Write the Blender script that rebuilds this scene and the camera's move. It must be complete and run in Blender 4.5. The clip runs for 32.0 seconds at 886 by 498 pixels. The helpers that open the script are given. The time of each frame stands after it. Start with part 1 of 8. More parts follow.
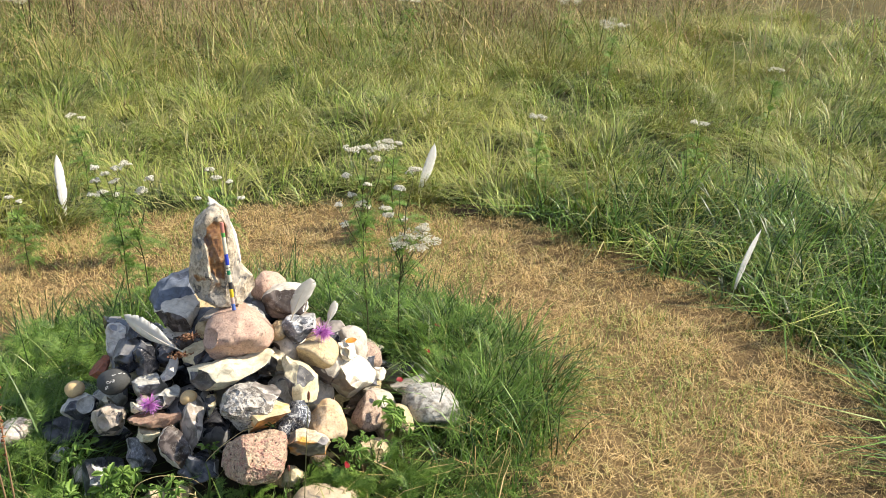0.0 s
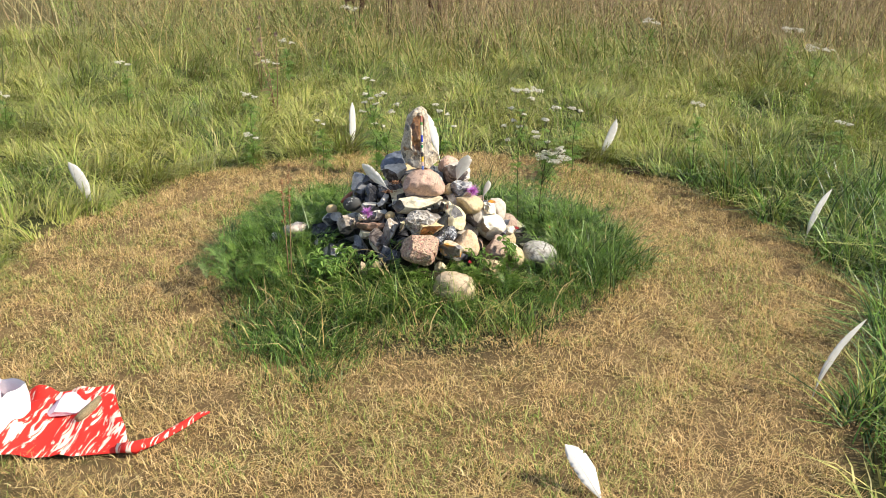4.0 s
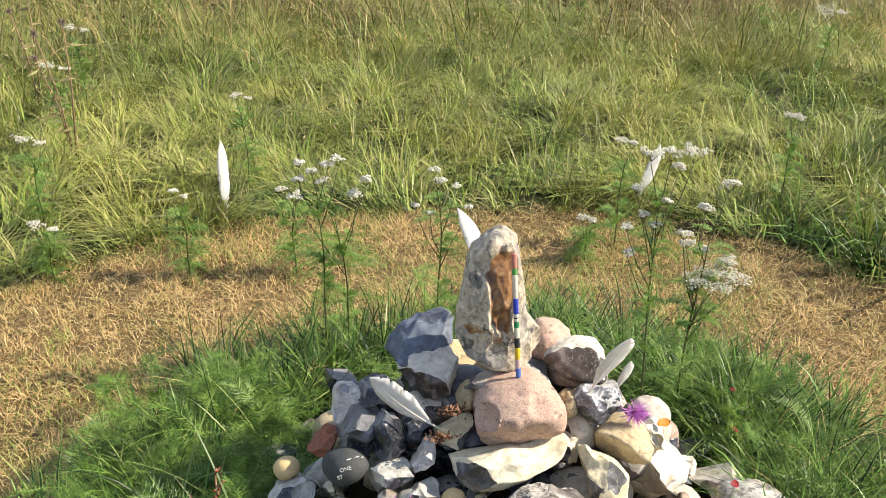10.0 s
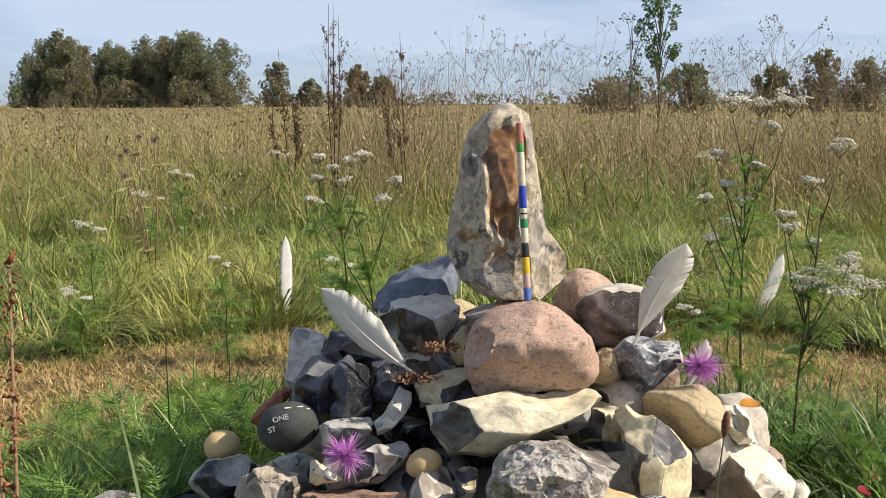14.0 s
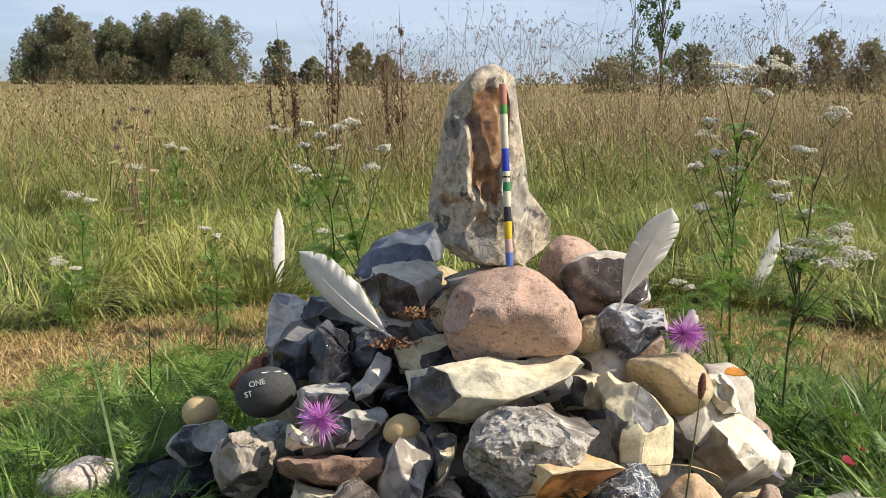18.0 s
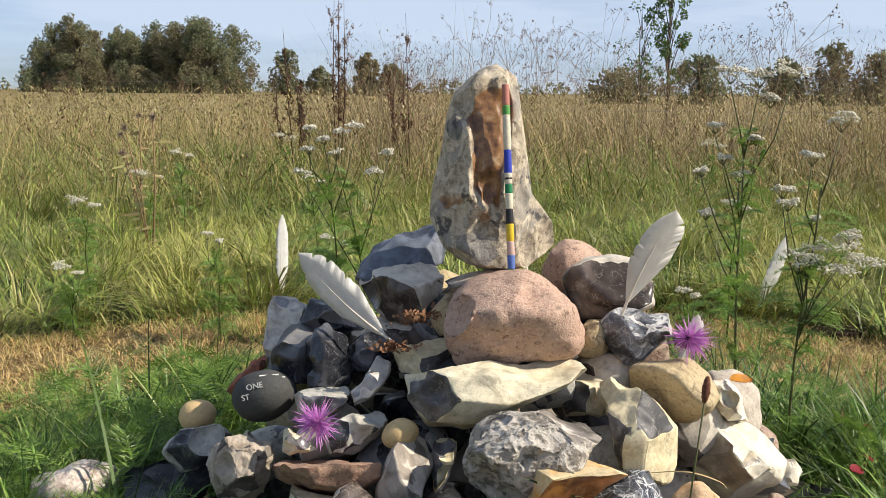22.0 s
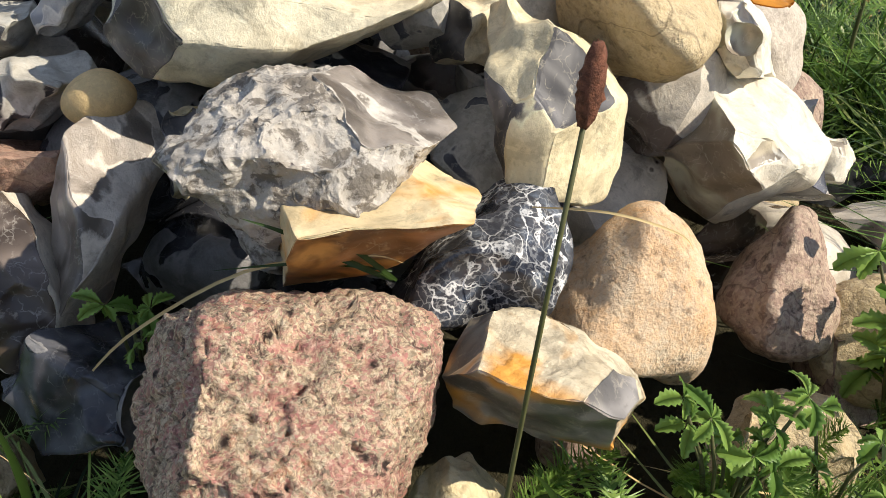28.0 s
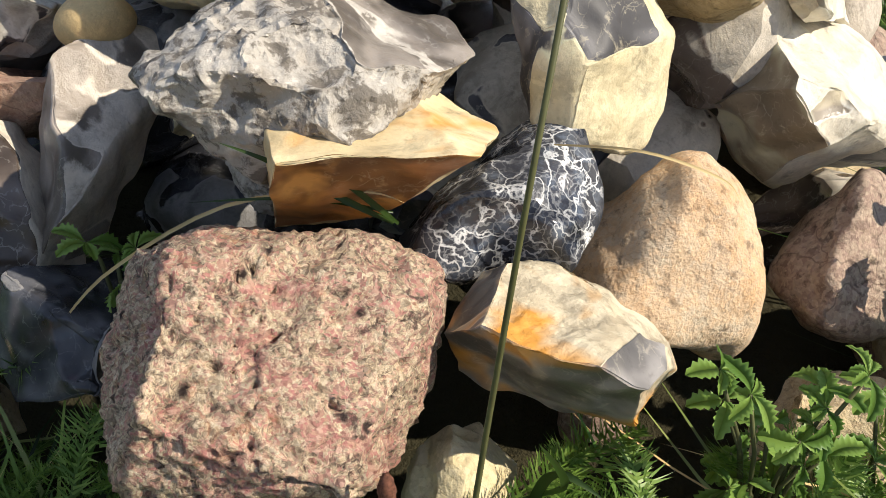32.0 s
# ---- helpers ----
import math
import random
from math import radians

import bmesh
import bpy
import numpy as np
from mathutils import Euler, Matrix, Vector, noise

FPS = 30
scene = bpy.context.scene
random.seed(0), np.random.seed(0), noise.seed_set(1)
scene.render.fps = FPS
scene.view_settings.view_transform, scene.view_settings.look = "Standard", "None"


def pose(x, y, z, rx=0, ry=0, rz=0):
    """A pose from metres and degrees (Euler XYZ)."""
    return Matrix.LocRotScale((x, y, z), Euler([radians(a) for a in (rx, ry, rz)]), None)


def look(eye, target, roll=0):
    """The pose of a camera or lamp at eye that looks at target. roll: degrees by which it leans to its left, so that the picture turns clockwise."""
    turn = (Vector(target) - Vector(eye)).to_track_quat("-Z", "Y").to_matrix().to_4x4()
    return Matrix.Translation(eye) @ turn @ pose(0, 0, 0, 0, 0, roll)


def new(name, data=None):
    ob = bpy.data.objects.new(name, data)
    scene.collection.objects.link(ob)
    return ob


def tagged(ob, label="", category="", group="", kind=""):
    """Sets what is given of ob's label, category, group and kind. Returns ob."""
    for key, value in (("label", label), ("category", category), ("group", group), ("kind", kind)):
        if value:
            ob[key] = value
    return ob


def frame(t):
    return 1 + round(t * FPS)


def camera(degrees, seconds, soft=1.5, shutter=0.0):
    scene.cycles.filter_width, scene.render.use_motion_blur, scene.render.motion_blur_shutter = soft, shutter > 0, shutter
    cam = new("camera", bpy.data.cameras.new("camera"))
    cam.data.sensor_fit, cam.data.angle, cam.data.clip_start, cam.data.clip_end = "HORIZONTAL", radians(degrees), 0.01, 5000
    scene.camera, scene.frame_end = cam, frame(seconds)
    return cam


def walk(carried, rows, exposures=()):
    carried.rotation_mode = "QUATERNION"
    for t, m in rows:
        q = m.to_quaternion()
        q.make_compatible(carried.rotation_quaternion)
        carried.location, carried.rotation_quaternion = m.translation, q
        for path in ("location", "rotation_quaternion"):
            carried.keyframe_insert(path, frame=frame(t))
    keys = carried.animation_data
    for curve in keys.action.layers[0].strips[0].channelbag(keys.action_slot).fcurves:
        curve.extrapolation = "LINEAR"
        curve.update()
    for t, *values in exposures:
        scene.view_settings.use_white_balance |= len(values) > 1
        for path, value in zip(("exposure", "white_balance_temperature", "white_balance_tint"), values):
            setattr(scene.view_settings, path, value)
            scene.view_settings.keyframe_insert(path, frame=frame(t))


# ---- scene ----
# The camera and its walk.
cam = camera(50.85, 32.0, soft=0.75)
PATH = [
    (0, (0.035, -1.794, 1.368), (0.2414, -0.9081, 0.9514), 0.65),
    (0.5, (0.028, -1.962, 1.411), (0.1346, -1.0532, 1.0073), 0.84),
    (1, (0.084, -2.191, 1.398), (0.0743, -1.2839, 0.9780), 0.99),
    (1.5, (0.114, -2.383, 1.416), (0.0358, -1.4904, 0.9719), 0.16),
    (2, (0.120, -2.583, 1.415), (0.0321, -1.7050, 0.9443), -0.35),
    (2.5, (0.176, -2.784, 1.435), (0.0808, -1.9043, 0.9696), 0.13),
    (3, (0.330, -3.005, 1.426), (0.2043, -2.1163, 0.9851), 0.82),
    (3.5, (0.414, -3.137, 1.434), (0.2864, -2.2326, 1.0272), 0.28),
    (4, (0.436, -3.169, 1.437), (0.3314, -2.2511, 1.0555), 0.32),
    (4.5, (0.446, -3.174, 1.441), (0.3602, -2.2533, 1.0594), 0.49),
    (6.5, (0.160, -2.851, 1.407), (0.1295, -1.9098, 1.0721), 1.20),
    (7, (0.060, -2.675, 1.366), (0.0663, -1.7357, 1.0228), 0.68),
    (7.5, (-0.042, -2.404, 1.338), (-0.0148, -1.4624, 1.0023), 0.05),
    (8, (-0.153, -2.147, 1.309), (-0.0842, -1.2026, 0.9874), -0.90),
    (8.5, (-0.262, -1.869, 1.291), (-0.1184, -0.9363, 0.9588), -1.09),
    (9, (-0.265, -1.609, 1.257), (-0.1063, -0.6853, 0.9070), 0.41),
    (9.5, (-0.252, -1.392, 1.232), (-0.1132, -0.4793, 0.8466), 1.63),
    (10, (-0.263, -1.156, 1.186), (-0.1493, -0.2576, 0.7612), 0.96),
    (10.5, (-0.218, -1.000, 1.143), (-0.1360, -0.1150, 0.6840), 0.73),
    (11, (-0.143, -0.904, 1.060), (-0.1071, -0.0285, 0.5782), 1.95),
    (11.5, (-0.136, -0.853, 0.922), (-0.1160, 0.0355, 0.4629), 3.11),
    (12, (-0.119, -0.855, 0.781), (-0.1206, 0.0889, 0.4493), 3.60),
    (12.5, (-0.093, -0.878, 0.682), (-0.1228, 0.1011, 0.4823), 1.65),
    (13, (-0.072, -0.917, 0.642), (-0.1193, 0.0705, 0.4938), 0.69),
    (13.5, (-0.061, -0.949, 0.623), (-0.1017, 0.0392, 0.4723), -0.06),
    (14, (-0.052, -0.979, 0.633), (-0.0908, 0.0084, 0.4789), -0.18),
    (14.5, (-0.049, -0.976, 0.630), (-0.0899, 0.0098, 0.4668), -0.18),
    (16.5, (-0.035, -0.963, 0.619), (-0.0744, 0.0237, 0.4609), 0.12),
    (17, (-0.033, -0.962, 0.618), (-0.0690, 0.0249, 0.4598), 0.16),
    (18, (-0.031, -0.962, 0.613), (-0.0709, 0.0218, 0.4376), 0.26),
    (19, (-0.029, -0.958, 0.608), (-0.0756, 0.0261, 0.4347), 0.36),
    (20, (-0.029, -0.954, 0.606), (-0.0767, 0.0307, 0.4366), 0.31),
    (21, (-0.028, -0.951, 0.604), (-0.0802, 0.0336, 0.4399), 0.43),
    (22, (-0.026, -0.949, 0.603), (-0.0727, 0.0360, 0.4378), 0.52),
    (23, (-0.028, -0.951, 0.602), (-0.0719, 0.0312, 0.4193), 0.22),
    (23.5, (-0.030, -0.946, 0.597), (-0.0816, 0.0316, 0.3914), -0.12),
    (24, (-0.041, -0.929, 0.586), (-0.0937, 0.0419, 0.3543), -0.19),
    (24.5, (-0.045, -0.913, 0.574), (-0.0917, 0.0510, 0.3139), -0.44),
    (26.5, (-0.092, -0.784, 0.607), (-0.0679, 0.1060, 0.1512), 1.43),
    (27, (-0.016, -0.683, 0.568), (0.0205, 0.1892, 0.0797), 2.96),
    (27.5, (0.064, -0.587, 0.519), (0.0542, 0.2658, -0.0032), 2.40),
    (28, (0.112, -0.507, 0.484), (0.0350, 0.3153, -0.0802), 0.75),
    (28.5, (0.145, -0.448, 0.437), (0.0284, 0.3415, -0.1651), -1.63),
    (29, (0.155, -0.434, 0.411), (0.0108, 0.3376, -0.2075), -4.02),
    (29.5, (0.163, -0.414, 0.389), (0.0059, 0.3389, -0.2508), -4.86),
    (30, (0.150, -0.403, 0.385), (-0.0023, 0.3163, -0.2930), -3.25),
    (30.5, (0.139, -0.406, 0.395), (-0.0158, 0.3105, -0.2854), -2.08),
    (31, (0.130, -0.422, 0.413), (-0.0240, 0.3131, -0.2467), -0.88),
    (31.5, (0.132, -0.443, 0.431), (-0.0154, 0.3266, -0.1902), -0.19),
    (32, (0.130, -0.475, 0.445), (-0.0100, 0.3272, -0.1351), 0.32),
]
walk(cam, [(t, look(eye, target, roll)) for t, eye, target, roll in PATH], exposures=[(0, 0.86), (2, 0.84), (3, 0.76), (4, 0.75), (7, 0.90), (8, 0.97), (9, 0.93), (11, 0.72), (11.9, 0.42), (12.5, 0.34), (13.5, 0.34), (18, 0.38), (24, 0.38), (26, 0.40), (27, 0.50), (28, 0.42), (29.5, 0.32), (30.5, 0.32), (32, 0.42)])

# World and sun.
SUN_TO = Vector((0.75, -0.10, 0.62)).normalized()
world = bpy.data.worlds.new("sky")
scene.world = world
world.use_nodes = True
wn, wl = world.node_tree.nodes, world.node_tree.links
sky = wn.new("ShaderNodeTexSky")
sky.sky_type = "NISHITA"
sky.sun_disc = False
sky.sun_elevation = math.asin(SUN_TO.z)
sky.sun_rotation = math.atan2(SUN_TO.x, SUN_TO.y)
sky.air_density, sky.dust_density, sky.ozone_density = 1.0, 0.2, 4.0
# Thin streaky cloud, stretched along the horizon.
tc = wn.new("ShaderNodeTexCoord")
mp = wn.new("ShaderNodeMapping")
mp.inputs["Scale"].default_value = (1.0, 1.0, 6.5)
mp.inputs["Rotation"].default_value = (0.0, 0.05, 0.0)
cn = wn.new("ShaderNodeTexNoise")
cn.inputs["Scale"].default_value, cn.inputs["Detail"].default_value, cn.inputs["Roughness"].default_value = 1.7, 6.0, 0.55
cr = wn.new("ShaderNodeValToRGB")
cr.color_ramp.elements[0].position, cr.color_ramp.elements[1].position = 0.34, 0.60
cmix = wn.new("ShaderNodeMixRGB")
cmix.inputs[2].default_value = (12.0, 12.7, 14.0, 1)
wl.new(tc.outputs["Generated"], mp.inputs[0])
wl.new(mp.outputs[0], cn.inputs["Vector"])
wl.new(cn.outputs[0], cr.inputs[0])
cm = wn.new("ShaderNodeMath")
cm.operation = "MULTIPLY"
cm.inputs[1].default_value = 0.80
wl.new(cr.outputs[0], cm.inputs[0])
wl.new(cm.outputs[0], cmix.inputs[0])
blue = wn.new("ShaderNodeMixRGB")
blue.blend_type = "MULTIPLY"
blue.inputs[0].default_value = 1.0
blue.inputs[2].default_value = (1.0, 1.12, 1.42, 1)
wl.new(sky.outputs[0], blue.inputs[1])
wl.new(blue.outputs[0], cmix.inputs[1])
bg = wn["Background"]
bg.inputs[1].default_value = 0.050
tint = wn.new("ShaderNodeMixRGB")
tint.blend_type = "MULTIPLY"
tint.inputs[0].default_value = 1.0
tint.inputs[2].default_value = (0.90, 0.98, 1.07, 1)
wl.new(cmix.outputs[0], tint.inputs[1])
wl.new(tint.outputs[0], bg.inputs[0])
sun_data = bpy.data.lights.new("sun", "SUN")
sun_data.energy, sun_data.angle, sun_data.color = 5.0, radians(0.6), (1.0, 0.905, 0.765)
sun = new("sun", sun_data)
sun.matrix_world = look(SUN_TO * 50, (0, 0, 0))


# Materials.
def node_mat(name, rough=0.8, spec=0.3):
    m = bpy.data.materials.new(name)
    m.use_nodes = True
    b = m.node_tree.nodes["Principled BSDF"]
    b.inputs["Roughness"].default_value = rough
    b.inputs["Specular IOR Level"].default_value = spec
    return m, m.node_tree.nodes, m.node_tree.links, b


def noise_node(n, l, vec, scale, detail=5.0, rough=0.6, dist=0.0):
    t = n.new("ShaderNodeTexNoise")
    t.inputs["Scale"].default_value, t.inputs["Detail"].default_value = scale, detail
    t.inputs["Roughness"].default_value, t.inputs["Distortion"].default_value = rough, dist
    l.new(vec, t.inputs["Vector"])
    return t.outputs[0]


def ramp_node(n, l, fac, stops, sharp=False):
    r = n.new("ShaderNodeValToRGB")
    e = r.color_ramp.elements
    while len(e) < len(stops):
        e.new(0.5)
    for k, (pos, col) in zip(e, stops):
        k.position = pos
        k.color = (*col, 1) if len(col) == 3 else col
    if sharp:
        r.color_ramp.interpolation = "EASE"
    l.new(fac, r.inputs[0])
    return r.outputs[0]


def mix_node(n, l, fac, a, b, mode="MIX"):
    x = n.new("ShaderNodeMixRGB")
    x.blend_type = mode
    for k, v in enumerate((fac, a, b)):
        if isinstance(v, (int, float)):
            x.inputs[k].default_value = v if k == 0 else (v, v, v, 1)
        elif isinstance(v, tuple):
            x.inputs[k].default_value = (*v, 1)
        else:
            l.new(v, x.inputs[k])
    return x.outputs[0]


def bump_node(n, l, height, strength, distance, b, normal=None):
    k = n.new("ShaderNodeBump")
    k.inputs["Strength"].default_value, k.inputs["Distance"].default_value = strength, distance
    l.new(height, k.inputs["Height"])
    if normal is not None:
        l.new(normal, k.inputs["Normal"])
    l.new(k.outputs[0], b.inputs["Normal"])
    return k.outputs[0]


def object_vec(n, l):
    """Object coordinates shifted by the object's own random number, so that no two stones look the same."""
    c = n.new("ShaderNodeTexCoord")
    i = n.new("ShaderNodeObjectInfo")
    s = n.new("ShaderNodeVectorMath")
    s.operation = "MULTIPLY_ADD"
    s.inputs[1].default_value = (31.0, 17.0, 23.0)
    l.new(i.outputs["Random"], s.inputs[0])
    l.new(c.outputs["Object"], s.inputs[2])
    return s.outputs[0]


def add_scaled(n, l, a, k, c, shift=0.0):
    """a * k + c + shift, for two grey values."""
    x = n.new("ShaderNodeMath")
    x.operation = "MULTIPLY_ADD"
    x.inputs[1].default_value = k
    l.new(a, x.inputs[0])
    l.new(c, x.inputs[2])
    y = n.new("ShaderNodeMath")
    y.operation = "ADD"
    y.inputs[1].default_value = shift
    l.new(x.outputs[0], y.inputs[0])
    return y.outputs[0]


def vein_net(n, l, v, scale, width, warp_scale, warp):
    """Lines of a broken net, warped so that no cell is like another."""
    nz = n.new("ShaderNodeTexNoise")
    nz.inputs["Scale"].default_value, nz.inputs["Detail"].default_value = warp_scale, 5.0
    l.new(v, nz.inputs["Vector"])
    wp = n.new("ShaderNodeMixRGB")
    wp.blend_type = "ADD"
    wp.inputs[0].default_value = warp
    l.new(v, wp.inputs[1])
    l.new(nz.outputs[1], wp.inputs[2])
    w = n.new("ShaderNodeTexVoronoi")
    w.feature = "DISTANCE_TO_EDGE"
    w.inputs["Scale"].default_value = scale
    l.new(wp.outputs[0], w.inputs["Vector"])
    return ramp_node(n, l, w.outputs["Distance"], [(width * 0.25, (1, 1, 1)), (width, (0, 0, 0))])


def flint(name, rind, body, share, accent=None, accent_share=0.3, vein=0.0, scale=22.0, gloss=0.35, hollow=False, crusty=0.3):
    """Flint: chalky knobbly rind, and broken faces that show a dark glassy body shading into grey; stains and white veins."""
    m, n, l, b = node_mat(name)
    v = object_vec(n, l)
    at = n.new("ShaderNodeAttribute")
    at.attribute_name = "tone"
    big = noise_node(n, l, v, scale, 3.0, 0.5, 0.6)
    fine = noise_node(n, l, v, 170.0, 6.0, 0.7)
    mid = noise_node(n, l, v, 55.0, 6.0, 0.68, 0.4)
    soft = noise_node(n, l, v, 26.0, 2.0, 0.5, 0.8)
    crust = noise_node(n, l, v, 85.0, 8.0, 0.68, 0.3)
    key = add_scaled(n, l, at.outputs["Fac"], 0.42, big, -0.13)
    key = add_scaled(n, l, mid, 0.10, key, -0.05)
    patch = ramp_node(n, l, key, [(max(0.0, share - 0.010), (0, 0, 0)), (min(1.0, share + 0.010), (1, 1, 1))])
    rind_c = ramp_node(n, l, mid, [(0.31, tuple(c * 0.48 for c in rind)), (0.43, tuple(c * 0.86 for c in rind)), (0.56, rind), (0.68, tuple(min(0.8, c * 1.15) for c in rind))])
    rind_c = mix_node(n, l, ramp_node(n, l, soft, [(0.33, (0.45, 0.45, 0.45)), (0.48, (0, 0, 0))]), rind_c, tuple(c * k for c, k in zip(rind, (0.62, 0.56, 0.48))))
    rind_c = mix_node(n, l, ramp_node(n, l, crust, [(0.51, (0, 0, 0)), (0.57, (crusty,) * 3)]), rind_c, tuple(c * k for c, k in zip(rind, (0.30, 0.28, 0.26))))
    rind_c = mix_node(n, l, ramp_node(n, l, crust, [(0.36, (crusty,) * 3), (0.43, (0, 0, 0))]), rind_c, tuple(min(0.78, c * 1.35 + 0.03) for c in rind))
    grey = tuple(min(0.5, c * 2.1 + 0.035) for c in body)
    body_c = ramp_node(n, l, soft, [(0.32, tuple(c * 0.6 for c in body)), (0.47, body), (0.60, grey), (0.74, tuple(min(0.6, c * 2.4 + 0.05) for c in body))])
    body_c = mix_node(n, l, ramp_node(n, l, mid, [(0.60, (0, 0, 0)), (0.66, (0.5, 0.5, 0.5))]), body_c, tuple(0.5 * (p + q) for p, q in zip(grey, rind)))
    net = vein_net(n, l, v, 110.0, 0.05, 90.0, 0.020)
    net = mix_node(n, l, 1.0, net, ramp_node(n, l, crust, [(0.46, (0, 0, 0)), (0.64, (0.4, 0.4, 0.4))]), "MULTIPLY")
    body_c = mix_node(n, l, net, body_c, tuple(min(0.7, 0.6 * c + 0.12) for c in rind))
    col = mix_node(n, l, patch, rind_c, body_c)
    rim = ramp_node(n, l, key, [(share - 0.035, (0, 0, 0)), (share - 0.010, (0.55, 0.55, 0.55)), (share + 0.006, (0, 0, 0))])
    col = mix_node(n, l, rim, col, tuple(min(0.75, c * 1.2 + 0.04) for c in rind))
    if hollow:
        g2 = noise_node(n, l, v, 26.0, 4.0, 0.6, 0.6)
        col = mix_node(n, l, ramp_node(n, l, g2, [(0.55, (0, 0, 0)), (0.59, (0.75, 0.75, 0.75))]), col, (0.25, 0.23, 0.20))
        g3 = noise_node(n, l, v, 48.0, 3.0, 0.6, 0.3)
        col = mix_node(n, l, ramp_node(n, l, g3, [(0.63, (0, 0, 0)), (0.67, (0.85, 0.85, 0.85))]), col, (0.045, 0.045, 0.05))
    if hollow:
        inv = n.new("ShaderNodeMath")
        inv.operation = "MULTIPLY"
        inv.inputs[1].default_value = -1.0
        l.new(at.outputs["Fac"], inv.inputs[0])
        glass = ramp_node(n, l, mid, [(0.35, (0.10, 0.10, 0.10)), (0.5, (0.21, 0.195, 0.17)), (0.62, (0.33, 0.31, 0.27))])
        glass = mix_node(n, l, ramp_node(n, l, g3, [(0.55, (0, 0, 0)), (0.60, (0.9, 0.9, 0.9))]), glass, (0.04, 0.04, 0.045))
        col = mix_node(n, l, ramp_node(n, l, inv.outputs[0], [(0.52, (0, 0, 0)), (0.62, (0.9, 0.9, 0.9))]), col, glass)
    if accent:
        am = key if hollow else noise_node(n, l, v, scale * 1.6, 3.0, 0.5, 0.5)
        if hollow:
            accent = ramp_node(n, l, mid, [(0.34, (0.07, 0.035, 0.018)), (0.46, (0.17, 0.08, 0.034)), (0.56, (0.29, 0.15, 0.06)), (0.66, (0.40, 0.30, 0.19))])
        col = mix_node(n, l, ramp_node(n, l, am, [(1 - accent_share - 0.08, (0, 0, 0)), (1 - accent_share + 0.05, (1, 1, 1))]), col, accent)
    if vein:
        coarse = vein_net(n, l, v, 66.0, 0.06, 60.0, 0.044)
        thin = vein_net(n, l, v, 150.0, 0.07, 110.0, 0.016)
        where = ramp_node(n, l, soft, [(0.43, (0.03, 0.03, 0.03)), (0.60, (1, 1, 1))])
        net = mix_node(n, l, 1.0, mix_node(n, l, 0.28, coarse, thin, "SCREEN"), where, "MULTIPLY")
        cloud = ramp_node(n, l, mid, [(0.62, (0, 0, 0)), (0.72, (0.8, 0.8, 0.8))])
        net = mix_node(n, l, 1.0, net, mix_node(n, l, 1.0, cloud, where, "MULTIPLY"), "SCREEN")
        haze = ramp_node(n, l, crust, [(0.50, (0, 0, 0)), (0.62, (0.5, 0.5, 0.5))])
        col = mix_node(n, l, mix_node(n, l, 1.0, haze, where, "MULTIPLY"), col, (0.16, 0.20, 0.26))
        col = mix_node(n, l, mix_node(n, l, 1.0, net, vein, "MULTIPLY"), col, (0.74, 0.74, 0.72))
    specks = ramp_node(n, l, fine, [(0.30, (0.5, 0.47, 0.45)), (0.44, (1, 1, 1))])
    col = mix_node(n, l, 0.5, col, specks, "MULTIPLY")
    l.new(col, b.inputs["Base Color"])
    l.new(ramp_node(n, l, patch, [(0, (0.5 + 0.35 * min(1.0, crusty * 1.4),) * 3), (1, (gloss,) * 3)]), b.inputs["Roughness"])
    b.inputs["Specular IOR Level"].default_value = 0.45
    h = mix_node(n, l, 0.35, mid, fine)
    calm = ramp_node(n, l, at.outputs["Fac"], [(0.15, (1, 1, 1)), (0.45, (0.14, 0.14, 0.14))])
    bump_node(n, l, mix_node(n, l, 1.0, h, calm, "MULTIPLY"), 0.8, 0.0012 + 0.006 * crusty, b)
    return m


